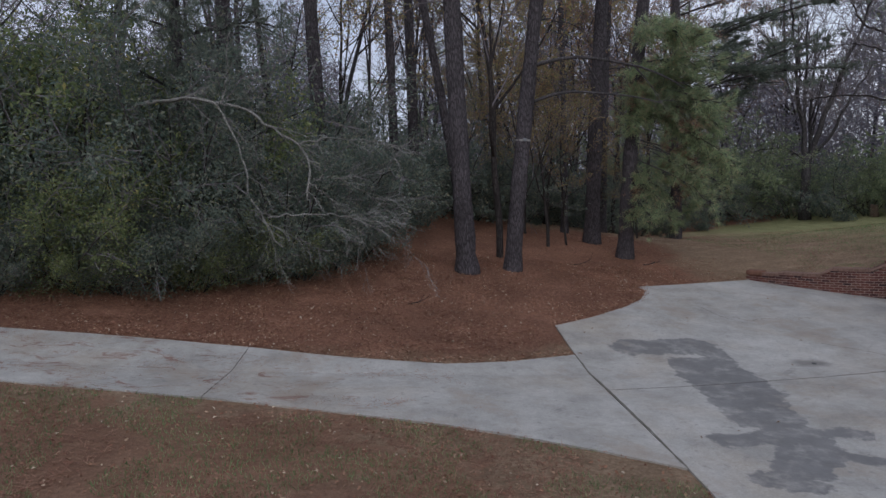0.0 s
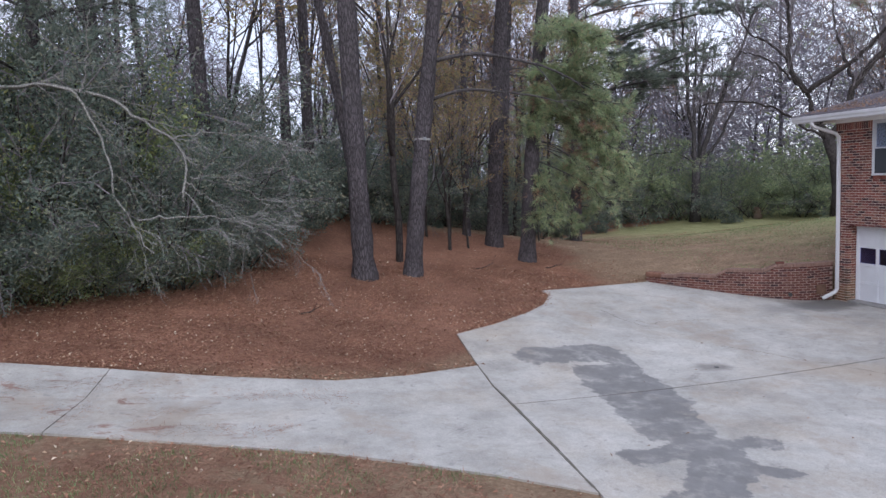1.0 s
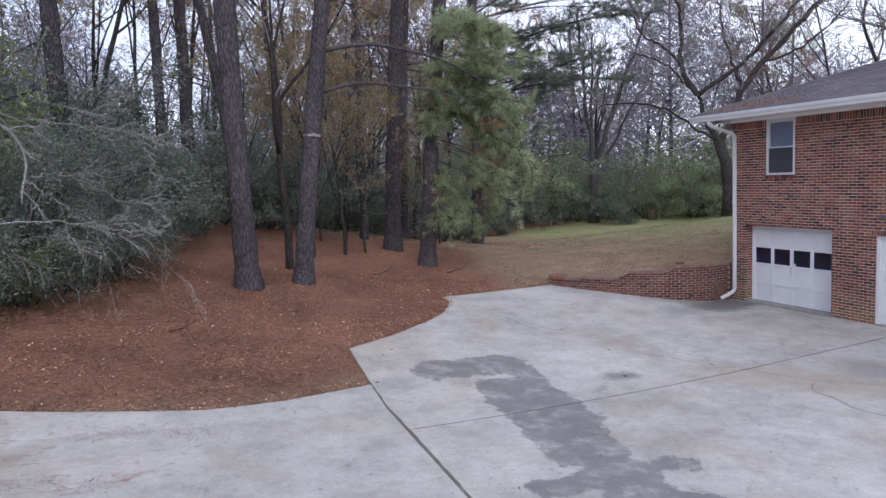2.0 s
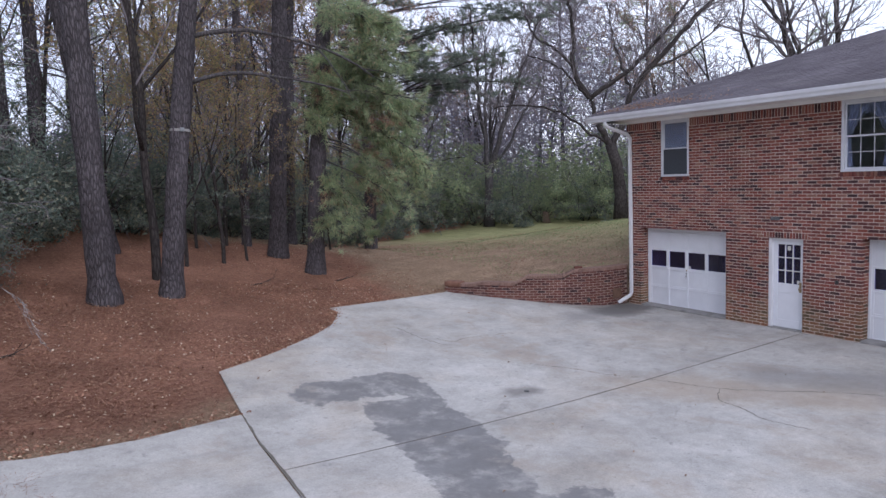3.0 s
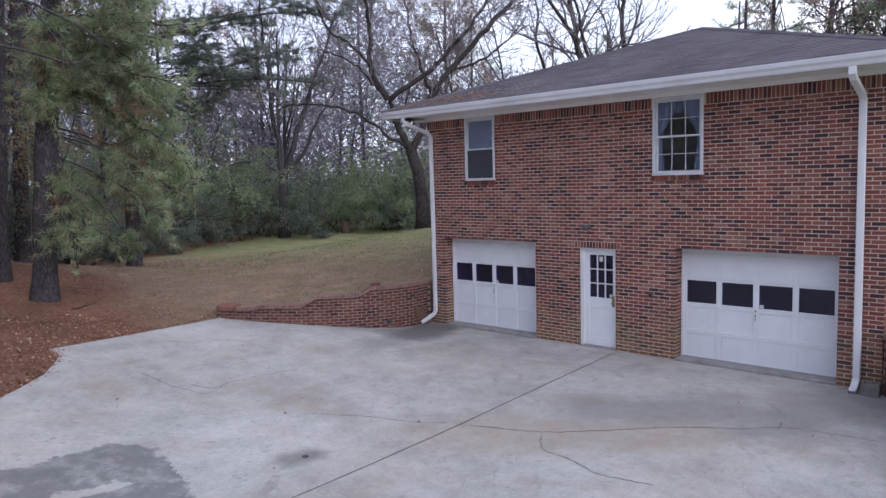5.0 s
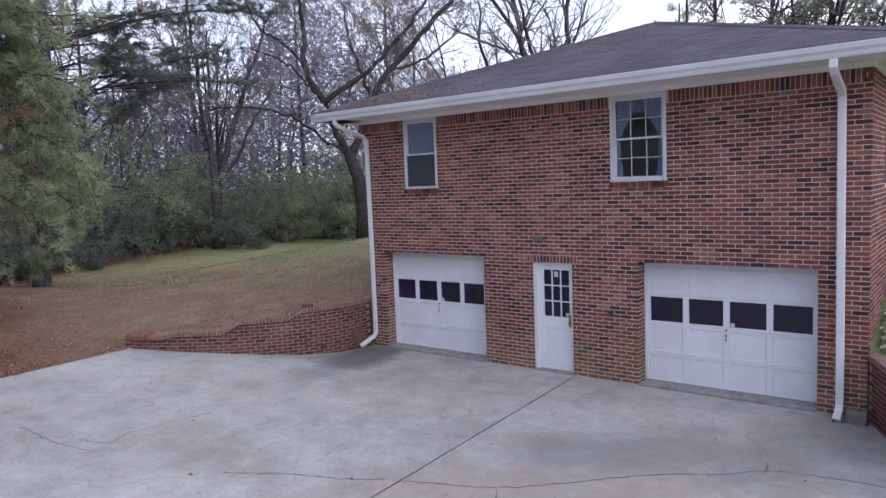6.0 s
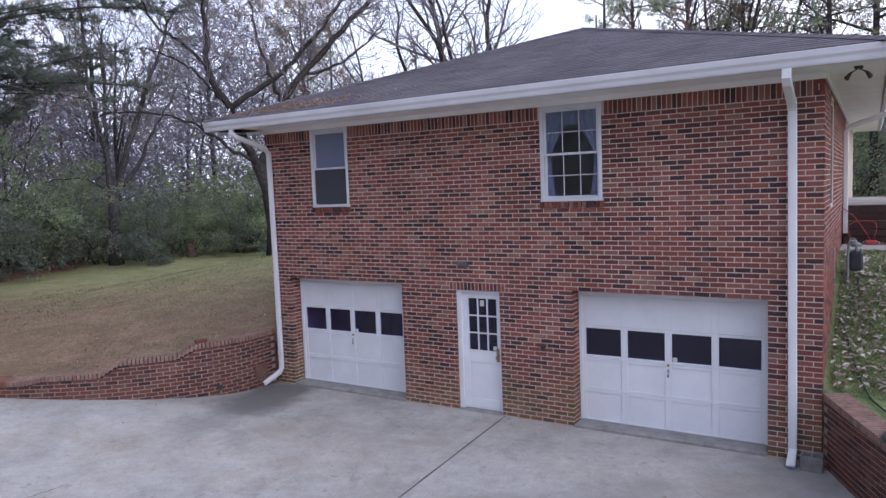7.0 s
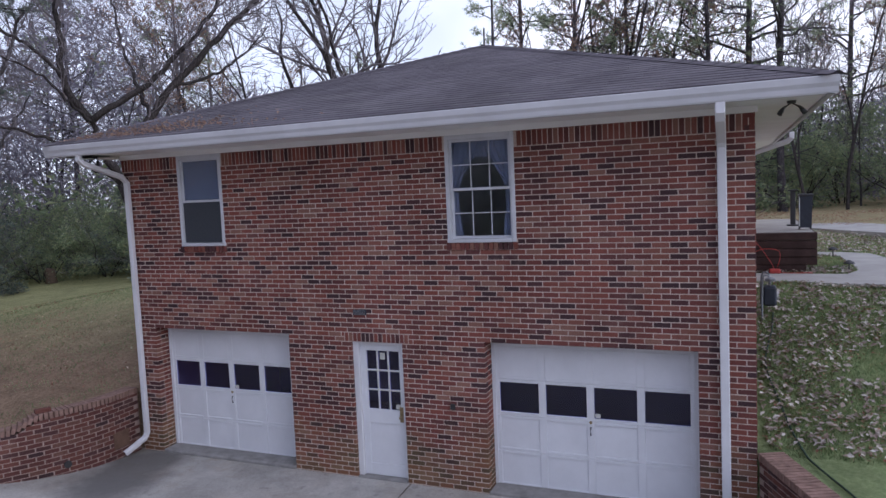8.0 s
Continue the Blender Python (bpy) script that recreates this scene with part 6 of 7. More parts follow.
def forest():
    rng = np.random.default_rng(77)
    kinds = [bare_kind(101, 13, 0.30, "bare_tree", "grey leafless woodland tree with fine twigs", at=(-9.5, 27.0, land(-9.5, 27))),
             bare_kind(102, 15, 0.26, "bare_tree", "grey leafless woodland tree with fine twigs", (0.06, 0.02), at=(-3.5, 29.5, land(-3.5, 29.5)), start=0.4),
             bare_kind(103, 11, 0.20, "bare_tree", "slim leafless woodland tree with fine twigs", (-0.05, 0.04), at=(-15.0, 24.0, land(-15, 24)), start=0.22)]
    gold = [bare_kind(111, 12, 0.24, "autumn_tree", "young tree with yellowing autumn leaves", (0.03, 0), bark=M_DKBARK, leafmat=M_LEAFY, per=8, size=0.14, at=(-8.6, 24.6, land(-8.6, 24.6)), group="autumn trees", start=0.22, kids=(7, 5, 4, 3)),
            bare_kind(112, 10, 0.18, "autumn_tree", "young tree with sparse yellowing leaves", (-0.03, 0.02), bark=M_DKBARK, leafmat=M_LEAFY, per=8, size=0.13, at=(-6.0, 25.5, land(-6.0, 25.5)), group="autumn trees", start=0.2, kids=(7, 5, 4, 3))]
    rust = [bare_kind(121, 12, 0.22, "autumn_tree", "tree with a few russet autumn leaves", bark=M_DKBARK, leafmat=M_LEAFR, per=6, size=0.13, at=(-2.2, 27.5, land(-2.2, 27.5)), group="autumn trees", start=0.25, kids=(7, 5, 4, 3))]
    # the dark-stemmed tree beside the leaning pine carries the yellow leaves
    copy_thing(gold[0], pose(-11.6, 14.65, land(-11.6, 14.65), 0, 0, 70) @ Matrix.Diagonal((1.0, 1.0, 1.0, 1)))
    for x, y, s in ((-4.0, 24.2, 0.8), (-16.5, 20.5, 1.0), (-8.0, 29.5, 1.0), (-8.4, 20.0, 0.5), (-6.2, 21.6, 0.5), (-12.2, 18.6, 0.5), (-9.6, 19.0, 0.45), (-4.2, 21.0, 0.42), (-10.5, 16.3, 0.5), (-9.3, 17.0, 0.55), (-8.4, 17.6, 0.5)):
        copy_thing(gold[int(rng.integers(2))], spin(rng, x, y, s))
    for x, y, s in ((1.0, 31.0, 1.0), (-5.0, 27.0, 0.9), (9.0, 39.0, 1.1), (20, 44, 1.3), (26, 30, 1.2), (24, 24, 1.1), (29, 9.5, 1.35), (31, 7.0, 1.4), (28, 6.2, 1.3), (33, 10.5, 1.4), (30, 4.6, 1.25), (35, 8.0, 1.4), (-13.5, 24.5, 1.0), (-7.5, 23.5, 0.9),
                    (27, -4.5, 0.8), (28.5, -7.0, 0.9), (26.5, -9.5, 0.8), (30, -11.0, 0.9)):
        copy_thing(rust[0], spin(rng, x, y, s))
    spots = []
    # woods round the clearing, thickening with distance
    tries = 0
    while len(spots) < 74 and tries < 4000:
        tries += 1
        a = math.radians(rng.uniform(14, 128))
        d = rng.uniform(34, 74)
        x, y = -15 + d * math.cos(a), -6 + d * math.sin(a)
        if y < 20 or (x > -6 and y < 35 and x < 19) or (x > 12 and y < 24):
            continue
        if all((x - p) ** 2 + (y - q) ** 2 > 4.5 for p, q in spots):
            spots.append((x, y))
    slim = bare_kind(131, 9, 0.16, "bare_tree", "slim dark leafless tree beside the upper drive", (0.03, 0.02), bark=M_DKBARK, at=(26.0, -2.8, land(26, -2.8)), start=0.15, spread=0.5)
    for x, y in spots:
        low = 0.62 if x > 14 and y < 36 else 1.0
        copy_thing(kinds[int(rng.integers(3))], spin(rng, x, y, rng.uniform(0.8, 1.2) * low))
    # behind the house and beyond the side yard
    for i in range(22):
        x, y = 26 + rng.uniform(0, 26), rng.uniform(-22, 26)
        copy_thing(kinds[int(rng.integers(3))], spin(rng, x, y, rng.uniform(0.5, 0.72)))
    # left of the drive, above the thicket
    for x, y in ((-23, 15), (-26, 12), (-28, 16), (-19, 19), (-17, 22), (-22, 20), (-25, 22), (-30, 20), (-33, 14), (-21, 25)):
        copy_thing(kinds[int(rng.integers(3))], spin(rng, x, y, rng.uniform(0.8, 1.1)))
    return kinds


KINDS = forest()


def far_pines():
    rng = np.random.default_rng(5)
    a = pine("pine_tree", "tall far pine with a dark ragged crown", 30, 36, 0.36, 19, (0.01, 0), 41, 0.4, group="far pines", needles=(12, 0.03), reach=0.4, thick=2.0)
    b = pine("pine_tree", "tall far pine with a dark ragged crown", 33, 12, 0.36, 18, (0.0, 0.01), 42, 0.3, group="far pines", needles=(12, 0.03), reach=0.4, thick=1.8)
    for x, y, s in ((22, 50, 1.0), (38, 40, 1.0), (14, 52, 1.05), (42, 28, 0.9), (2, 52, 1.1), (-10, 46, 1.1), (46, 8, 0.9), (30, 8.2, 0.95), (32, 5.6, 1.0), (28, 1.3, 1.0), (30, -0.6, 1.05), (27, -1.9, 1.0), (37, -6, 1.0), (40, 16, 0.95), (-22, 34, 1.1), (50, 20, 1.0), (28, 44, 1.1)):
        copy_thing(a if rng.uniform() < 0.5 else b, spin(rng, x, y, s))


far_pines()


def named_trees():
    # the forked grey tree at the lawn's far edge
    rng = np.random.default_rng(201)
    limbs = []
    x, y = 12.2, 33.4
    limbs.append((0, np.array([(0.0, 0, -0.2), (0.05, 0, 1.2), (0.1, 0.0, 2.6), (0.15, 0.0, 4.1)]), np.array([0.42, 0.31, 0.28, 0.27])))
    for ends, r in (([(-0.05, 0.1, 6.0), (-0.35, 0.2, 8.0), (-0.5, 0.2, 11.0), (-0.7, 0.4, 14.0)], 0.17), ([(0.75, -0.4, 5.6), (1.5, -0.9, 8.2), (2.2, -1.4, 10.6), (3.1, -2.0, 13.2)], 0.2),
                    ([(1.1, -0.7, 5.0), (2.0, -1.3, 7.1), (3.0, -2.0, 9.3)], 0.13), ([(0.3, 0.5, 6.4), (0.6, 0.8, 9.4), (0.9, 1.0, 12.4)], 0.14), ([(-0.2, 0.2, 4.0), (-1.2, 0.7, 4.6), (-2.6, 1.4, 4.4)], 0.06)):
        line, length = smooth_line([(0.13, 0.0, 3.6)] + ends, 16)
        line = line + rng.normal(0, 0.05, line.shape)
        limbs.append((1, line, r * np.linspace(1, 0.3, 16)))
        for k in range(int(length * 1.5)):
            j = int(rng.integers(4, 15))
            go = unit(tilt(rng, unit(line[j] - line[j - 1]), rng.uniform(0.45, 0.9)) + np.array((0, 0, 0.25)))
            grow(rng, line[j], go, rng.uniform(0.9, 2.6), max(0.012, r * 0.24), 2, 4, limbs, 0.6, 0.04, 0.12, (0, 0, 6, 4), 0.5, 0.2)
    tree("forked_tree", "grey forked tree nearly bare at the lawn's edge", "tree", limbs, 1, M_BARK, M_TWIG, (x, y, land(x, y)), thin=0.011)
    # the big bare tree behind the house's corner
    rng = np.random.default_rng(214)
    limbs = []
    x, y = 9.75, 19.35
    z = land(x, y)
    limbs.append((0, np.array([(0, 0, -0.3), (0.02, 0.0, 1.2), (-0.1, 0.1, 2.6), (-0.35, 0.3, 3.6)]), np.array([0.4, 0.29, 0.26, 0.25])))
    foot, fork = (-0.3, 0.25, 3.4), (-1.0, 0.85, 5.7)
    # sinuous main limbs, given from the tree's foot
    for pts, r in (((foot, (-0.75, 0.65, 4.6), fork), 0.23), ((fork, (-1.4, 1.25, 6.5), (-1.55, 1.4, 7.4), (-1.5, 1.4, 8.5), (-1.65, 1.5, 9.9), (-1.4, 1.3, 11.5)), 0.16),
                   ((fork, (-0.6, 0.5, 6.1), (-0.1, 0.05, 6.5), (0.55, -0.6, 7.3), (1.25, -1.25, 8.2), (2.1, -2.1, 9.8), (2.5, -2.4, 11.5)), 0.14),
                   ((foot, (0.15, -0.1, 4.6), (0.35, -0.4, 5.9), (1.0, -1.0, 7.0), (1.6, -1.6, 7.9), (2.3, -2.2, 8.9), (3.2, -3.0, 10.2), (4.2, -3.6, 11.8)), 0.19),
                   ((foot, (-1.2, 1.05, 4.35), (-1.65, 1.5, 4.8), (-2.1, 1.9, 5.2), (-2.7, 2.5, 5.45), (-3.5, 3.2, 5.6), (-4.4, 3.9, 5.5)), 0.085),
                   (((-1.55, 1.4, 7.2), (-2.1, 1.9, 8.0), (-2.9, 2.6, 8.9), (-3.2, 3.0, 10.4)), 0.08), ((fork, (-1.6, 1.0, 6.2), (-2.4, 1.5, 7.2), (-3.4, 2.4, 7.8)), 0.07),
                   (((0.35, -0.4, 5.9), (0.9, 0.6, 7.0), (1.3, 1.6, 8.6), (1.5, 2.2, 10.6)), 0.1), (((1.0, -1.0, 7.0), (2.2, -1.2, 7.3), (3.6, -1.8, 8.2), (5.0, -2.2, 9.6)), 0.08)):
        line, length = smooth_line(pts, 22)
        line = line + rng.normal(0, 0.035, line.shape)
        limbs.append((1, line, 0.86 * r * np.linspace(1, 0.38, 22)))
        if length < 3.2:
            continue
        for k in range(int(length * 2.4)):
            j = int(rng.integers(5, 21))
            go = unit(tilt(rng, unit(line[j] - line[j - 1]), rng.uniform(0.5, 1.0)) + np.array((0, 0, 0.22)))
            grow(rng, line[j], go, rng.uniform(0.8, 2.6), max(0.012, r * 0.22), 2, 4, limbs, 0.65, 0.06, 0.17, (0, 0, 6, 5), 0.52, 0.2)
    tree("bare_yard_tree", "large leafless spreading tree beside the house", "tree", limbs, 1, M_DKBARK, M_TWIG, (x, y, z), thin=0.009)
    rng = np.random.default_rng(219)
    limbs = []
    x, y = 17.5, 15.5
    limbs.append((0, np.array([(0, 0, -0.3), (0.02, 0.0, 2.5), (0.1, 0.05, 4.4)]), np.array([0.34, 0.25, 0.23])))
    for d, l, r in (((-0.62, 0.35, 1.0), 9, 0.17), ((0.55, -0.4, 1.0), 9, 0.17), ((0.0, -0.1, 1.0), 9.5, 0.16), ((0.2, 0.65, 0.9), 8, 0.13), ((-0.5, -0.5, 0.8), 8, 0.13)):
        grow(rng, np.array((0.1, 0.05, 4.2)), unit(np.array(d)), l, r, 1, 4, limbs, 0.72, 0.05, 0.17, (0, 9, 6, 5), 0.48, 0.16)
    tree("bare_yard_tree", "leafless upright tree rising behind the roof", "tree", limbs, 1, M_DKBARK, M_TWIG, (x, y, land(x, y)), thin=0.009)


named_trees()


# ---- shrubs ----
def shrub_kind(seed, name, label, at, leafmat, count, size, rx, rz, stems=9, group="thicket shrubs", twigmat=None):
    """Many arching stems with leaf clumps; uneven outline with gaps."""
    rng = np.random.default_rng(seed)
    limbs = []
    for i in range(stems):
        a = rng.uniform(0, 6.28)
        d = unit(np.array((math.cos(a) * 0.75, math.sin(a) * 0.75, 1.0)))
        grow(rng, np.array((math.cos(a) * 0.2, math.sin(a) * 0.2, -0.1)), d, rz * rng.uniform(0.7, 1.05), 0.03, 1, 3, limbs, 0.75, -0.02, 0.13, (0, 6, 4, 3), 0.5, 0.2)
    base = along(rng, limbs, 2, 6)
    base = base[np.abs(base[:, 2]) >= 0.0]
    c = base[rng.integers(0, len(base), count)]
    clump = np.repeat(base[rng.integers(0, len(base), count // 22 + 1)] + rng.normal(0, 0.14, (count // 22 + 1, 3)), 22, 0)[:count]
    c = np.where(rng.uniform(size=(count, 1)) < 0.7, clump, c) + rng.normal(0, 0.11, (count, 3))
    fill = rng.normal(0, 1, (count // 5, 3)) * np.array((rx * 0.36, rx * 0.36, rz * 0.22)) + np.array((0, 0, rz * 0.36))
    c = np.vstack((c, fill))
    c[:, 2] = np.abs(c[:, 2] - 0.05) + 0.05
    return tree(name, label, "shrub", limbs, 1, M_DKBARK, twigmat or M_TWIG, at, leaf_quads(rng, c, size, 0.5), leafmat, group, "foliage", thin=0.0065)


def thicket():
    rng = np.random.default_rng(9)
    near = [shrub_kind(301, "shrub", "dense dark green evergreen shrub", (-20.3, 9.6, land(-20.3, 9.6)), M_LEAFD, 15000, 0.072, 2.2, 2.6, 14),
            shrub_kind(302, "shrub", "tall dark green evergreen shrub", (-18.2, 11.2, land(-18.2, 11.2)), M_LEAFD, 15000, 0.074, 2.2, 3.6, 15),
            shrub_kind(303, "shrub", "mid-green shrub with a few yellow leaves", (-22.6, 9.2, land(-22.6, 9.2)), M_LEAFM, 14000, 0.078, 2.0, 3.2, 11)]
    for x, y, k, s in ((-24.6, 9.0, 0, 1.0), (-26.5, 9.6, 1, 1.0), (-17.0, 11.9, 0, 0.8), (-16.2, 12.8, 0, 0.75), (-16.8, 13.6, 1, 0.95), (-18.6, 13.2, 1, 1.2), (-21.0, 11.6, 1, 1.35), (-23.4, 11.6, 1, 1.5), (-25.6, 11.8, 2, 1.5),
                       (-20.0, 13.4, 2, 1.5), (-22.2, 13.6, 1, 1.7), (-24.8, 14.0, 2, 1.8), (-28.0, 11.5, 1, 1.6), (-27.5, 14.5, 2, 1.9), (-19.2, 15.2, 1, 1.6), (-17.2, 15.4, 1, 1.3), (-15.9, 15.6, 0, 1.0), (-30.5, 12.5, 1, 1.7),
                       (-21.5, 9.0, 0, 0.62), (-19.2, 10.3, 0, 0.62), (-23.8, 8.2, 0, 0.6), (-25.4, 8.3, 0, 0.7), (-17.6, 10.9, 0, 0.55), (-22.2, 8.75, 2, 0.55), (-25.3, 8.6, 2, 0.7), (-19.9, 9.5, 2, 0.5), (-27.0, 8.8, 2, 0.8), (-18.6, 10.6, 2, 0.6), (-32.5, 10.5, 2, 1.5), (-35, 12, 1, 1.6)):
        copy_thing(near[k], spin(rng, x, y, s))
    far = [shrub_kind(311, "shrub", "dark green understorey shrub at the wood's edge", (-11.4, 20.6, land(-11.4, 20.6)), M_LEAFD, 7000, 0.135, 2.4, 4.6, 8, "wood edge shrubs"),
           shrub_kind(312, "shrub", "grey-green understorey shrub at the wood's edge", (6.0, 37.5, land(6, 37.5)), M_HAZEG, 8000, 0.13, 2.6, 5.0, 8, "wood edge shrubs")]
    line = ((-15.0, 18.2), (-13.6, 21.4), (-12.6, 19.6), (-10.2, 22.2), (-8.8, 22.8), (-7.0, 24.6), (-5.4, 25.6), (-3.4, 26.6), (-1.4, 28.0), (0.6, 30.4), (2.4, 33.0), (4.0, 35.2), (8.0, 38.0), (10.0, 36.8), (12.6, 35.4),
            (14.6, 34.4), (16.8, 33.2), (18.8, 31.8), (20.4, 29.6), (21.8, 27.4), (23.0, 25.0), (24.0, 22.5), (25.0, 20.0), (-9.4, 25.0), (-11.8, 23.6), (-14.4, 22.8), (-6.2, 28.0), (-2.6, 30.6), (0.4, 34.0), (3.4, 38.2), (13.0, 38.2), (17.4, 36.2), (21.6, 33.0), (24.6, 28.6),
            (26.5, 24), (-17.0, 19.5), (-19.0, 21.5))
    for i, (x, y) in enumerate(line):
        k = 1 if x > 3 and i % 3 else 0
        copy_thing(far[k], spin(rng, x + rng.uniform(-0.4, 0.4), y + rng.uniform(-0.4, 0.4), rng.uniform(0.8, 1.35) * (1.0 if x > 1 else 0.72)))
    for i in range(15):
        copy_thing(far[1], spin(rng, 25.5 + rng.uniform(0, 11), -20 + 2.5 * i + rng.uniform(-1, 1), rng.uniform(0.9, 1.4)))
    return far


SHRUBS = thicket()


def hanging_limbs():
    """The pale, half-dead boughs that hang out of the thicket over the litter."""
    rng = np.random.default_rng(17)
    x0, y0 = -19.6, 10.6
    z0 = land(x0, y0)
    t = thing("dead_boughs", "pale lichened dead boughs arching out of the thicket", "branch", at=(x0, y0, z0))
    o = np.array((x0, y0, z0))
    mains = (([(-21.2, 10.2, 6.05), (-19.65, 9.4, 6.11), (-19.26, 9.33, 6.0), (-18.99, 9.27, 5.59), (-18.72, 9.21, 4.93), (-18.61, 9.1, 4.41), (-18.54, 8.96, 3.82), (-18.3, 8.83, 3.42), (-18.12, 8.69, 3.03), (-17.88, 8.53, 2.67)], 0.036),
             ([(-21.4, 10.4, 6.1), (-20.01, 9.63, 6.12), (-19.26, 9.66, 6.0), (-18.62, 9.64, 5.86), (-18.0, 9.63, 5.37), (-17.42, 9.58, 5.0), (-17.21, 9.48, 4.62), (-17.2, 9.36, 4.15), (-17.31, 9.23, 3.62)], 0.05),
             ([(-17.41, 9.39, 4.99), (-16.81, 9.61, 5.11), (-16.0, 9.82, 5.04), (-15.17, 9.99, 4.88), (-14.53, 10.15, 4.68)], 0.02),
             ([(-18.18, 8.84, 3.35), (-17.43, 9.09, 3.33), (-16.65, 9.3, 3.29), (-15.85, 9.47, 3.11), (-15.3, 9.61, 2.82), (-14.96, 9.75, 2.51)], 0.02),
             ([(-17.18, 9.24, 4.08), (-16.95, 9.38, 3.8), (-16.64, 9.52, 3.52), (-16.13, 9.62, 2.87)], 0.018),
             ([(-19.06, 9.54, 5.82), (-18.9, 9.42, 6.83), (-18.8, 9.29, 7.57)], 0.02),
             ([(-17.12, 9.24, 4.15), (-16.6, 9.49, 4.13), (-16.07, 9.72, 3.9), (-15.4, 9.93, 3.37)], 0.016))
    limbs = []
    for pts, r in mains:
        line, _ = smooth_line(pts, 26)
        line = line - o + rng.normal(0, 0.025, line.shape)
        limbs.append((1, line, r * 0.95 * np.linspace(1, 0.45, 26)))
        for k in range(7):
            j = int(rng.integers(6, 25))
            d = unit(line[j] - line[j - 1])
            go = unit(tilt(rng, d, 0.75) + np.array((0.6, 0.05, -0.1)))
            grow(rng, line[j], go, rng.uniform(0.6, 1.5), max(0.006, r * 0.26), 2, 4, limbs, 0.55, -0.03, 0.09, (0, 0, 4, 4), 0.55, 0.15)
    part("bough", limbs_geo(limbs, 0, 1), M_PALE, t, smooth=True, solid=False)
    part("twig_spray", limbs_geo(limbs, 2, 9, 0.85, 0.0024), M_TWIGP, t, "fine pale grey twigs", smooth=True, solid=False)


hanging_limbs()


def far_woods():
    """Grey-brown distant woodland closing the view all round, air haze put into its colours: twig and leaf masses too
    far to tell apart.
    """
    rng = np.random.default_rng(91)
    t = thing("distant_woods", "hazy grey-brown and green distant woodland", "woods", kind="stuff")
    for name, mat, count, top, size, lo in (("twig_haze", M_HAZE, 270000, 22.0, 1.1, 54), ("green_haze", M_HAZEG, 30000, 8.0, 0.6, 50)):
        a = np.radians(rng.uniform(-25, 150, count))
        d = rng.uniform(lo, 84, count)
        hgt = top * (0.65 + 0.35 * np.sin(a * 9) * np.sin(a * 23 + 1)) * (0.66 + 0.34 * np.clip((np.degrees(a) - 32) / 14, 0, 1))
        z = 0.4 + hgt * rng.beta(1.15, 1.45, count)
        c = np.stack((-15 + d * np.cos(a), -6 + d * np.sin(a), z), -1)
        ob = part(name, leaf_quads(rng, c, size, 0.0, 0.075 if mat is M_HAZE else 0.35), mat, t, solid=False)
        tagged(ob, kind="stuff")


far_woods()


def behind_the_viewer():
    """Unseen trees and shrubs, added to close the place and darken the window reflections."""
    rng = np.random.default_rng(66)
    for i in range(16):
        a = math.radians(150 + 175 * i / 16)
        d = rng.uniform(20, 32)
        x, y = -15 + d * math.cos(a), -6 + d * math.sin(a)
        copy_thing(KINDS[i % 3], spin(rng, x, y, rng.uniform(0.8, 1.1)))
        copy_thing(SHRUBS[i % 2], spin(rng, x + rng.uniform(-2, 2), y + rng.uniform(-2, 2), rng.uniform(0.9, 1.4)))


behind_the_viewer()


# ---- side yard: path, timber edging, patio and what stands there ----
def flat_slab(name, label, outline, z, parent=None, thick=0.12, material=None):
    bm = bmesh.new()
    f = bm.faces.new([bm.verts.new((x, y, z)) for x, y in outline])
    f.normal_update()
    if f.normal.z < 0:
        f.normal_flip()
    r = bmesh.ops.extrude_face_region(bm, geom=[f])
    for v in [g for g in r["geom"] if isinstance(g, bmesh.types.BMVert)]:
        v.co.z -= thick
    bmesh.ops.recalc_face_normals(bm, faces=bm.faces)
    edges = [e for e in bm.edges if all(abs(v.co.z - z) < 1e-4 for v in e.verts)]
    bmesh.ops.bevel(bm, geom=edges, offset=0.012, segments=2, affect="EDGES")
    me = bpy.data.meshes.new(name)
    bm.to_mesh(me)
    bm.free()
    me.materials.append(material or M_PATH)
    ob = new(name, me)
    if parent:
        ob.parent = parent
    return ob


M_PATH = simple("path_concrete", (0.37, 0.355, 0.33), 0.9, 0.2, 0.15, 1.5, 0, 0.4)


GARDEN_PATH = [(4.85, 0.0), (4.93, -0.7), (4.75, -1.15), (4.66, -1.5), (4.64, -1.9), (4.62, -3.0), (4.7, -5.0), (6.5, -5.2), (7.6, -3.6), (8.8, -2.9), (9.9, -2.72), (10.25, -2.25), (10.36, -1.3), (9.75, -1.3), (9.65, -1.7), (9.3, -2.0), (7.8, -2.04), (6.6, -1.98), (6.03, -1.72), (6.05, -1.0), (6.15, 0.0)]


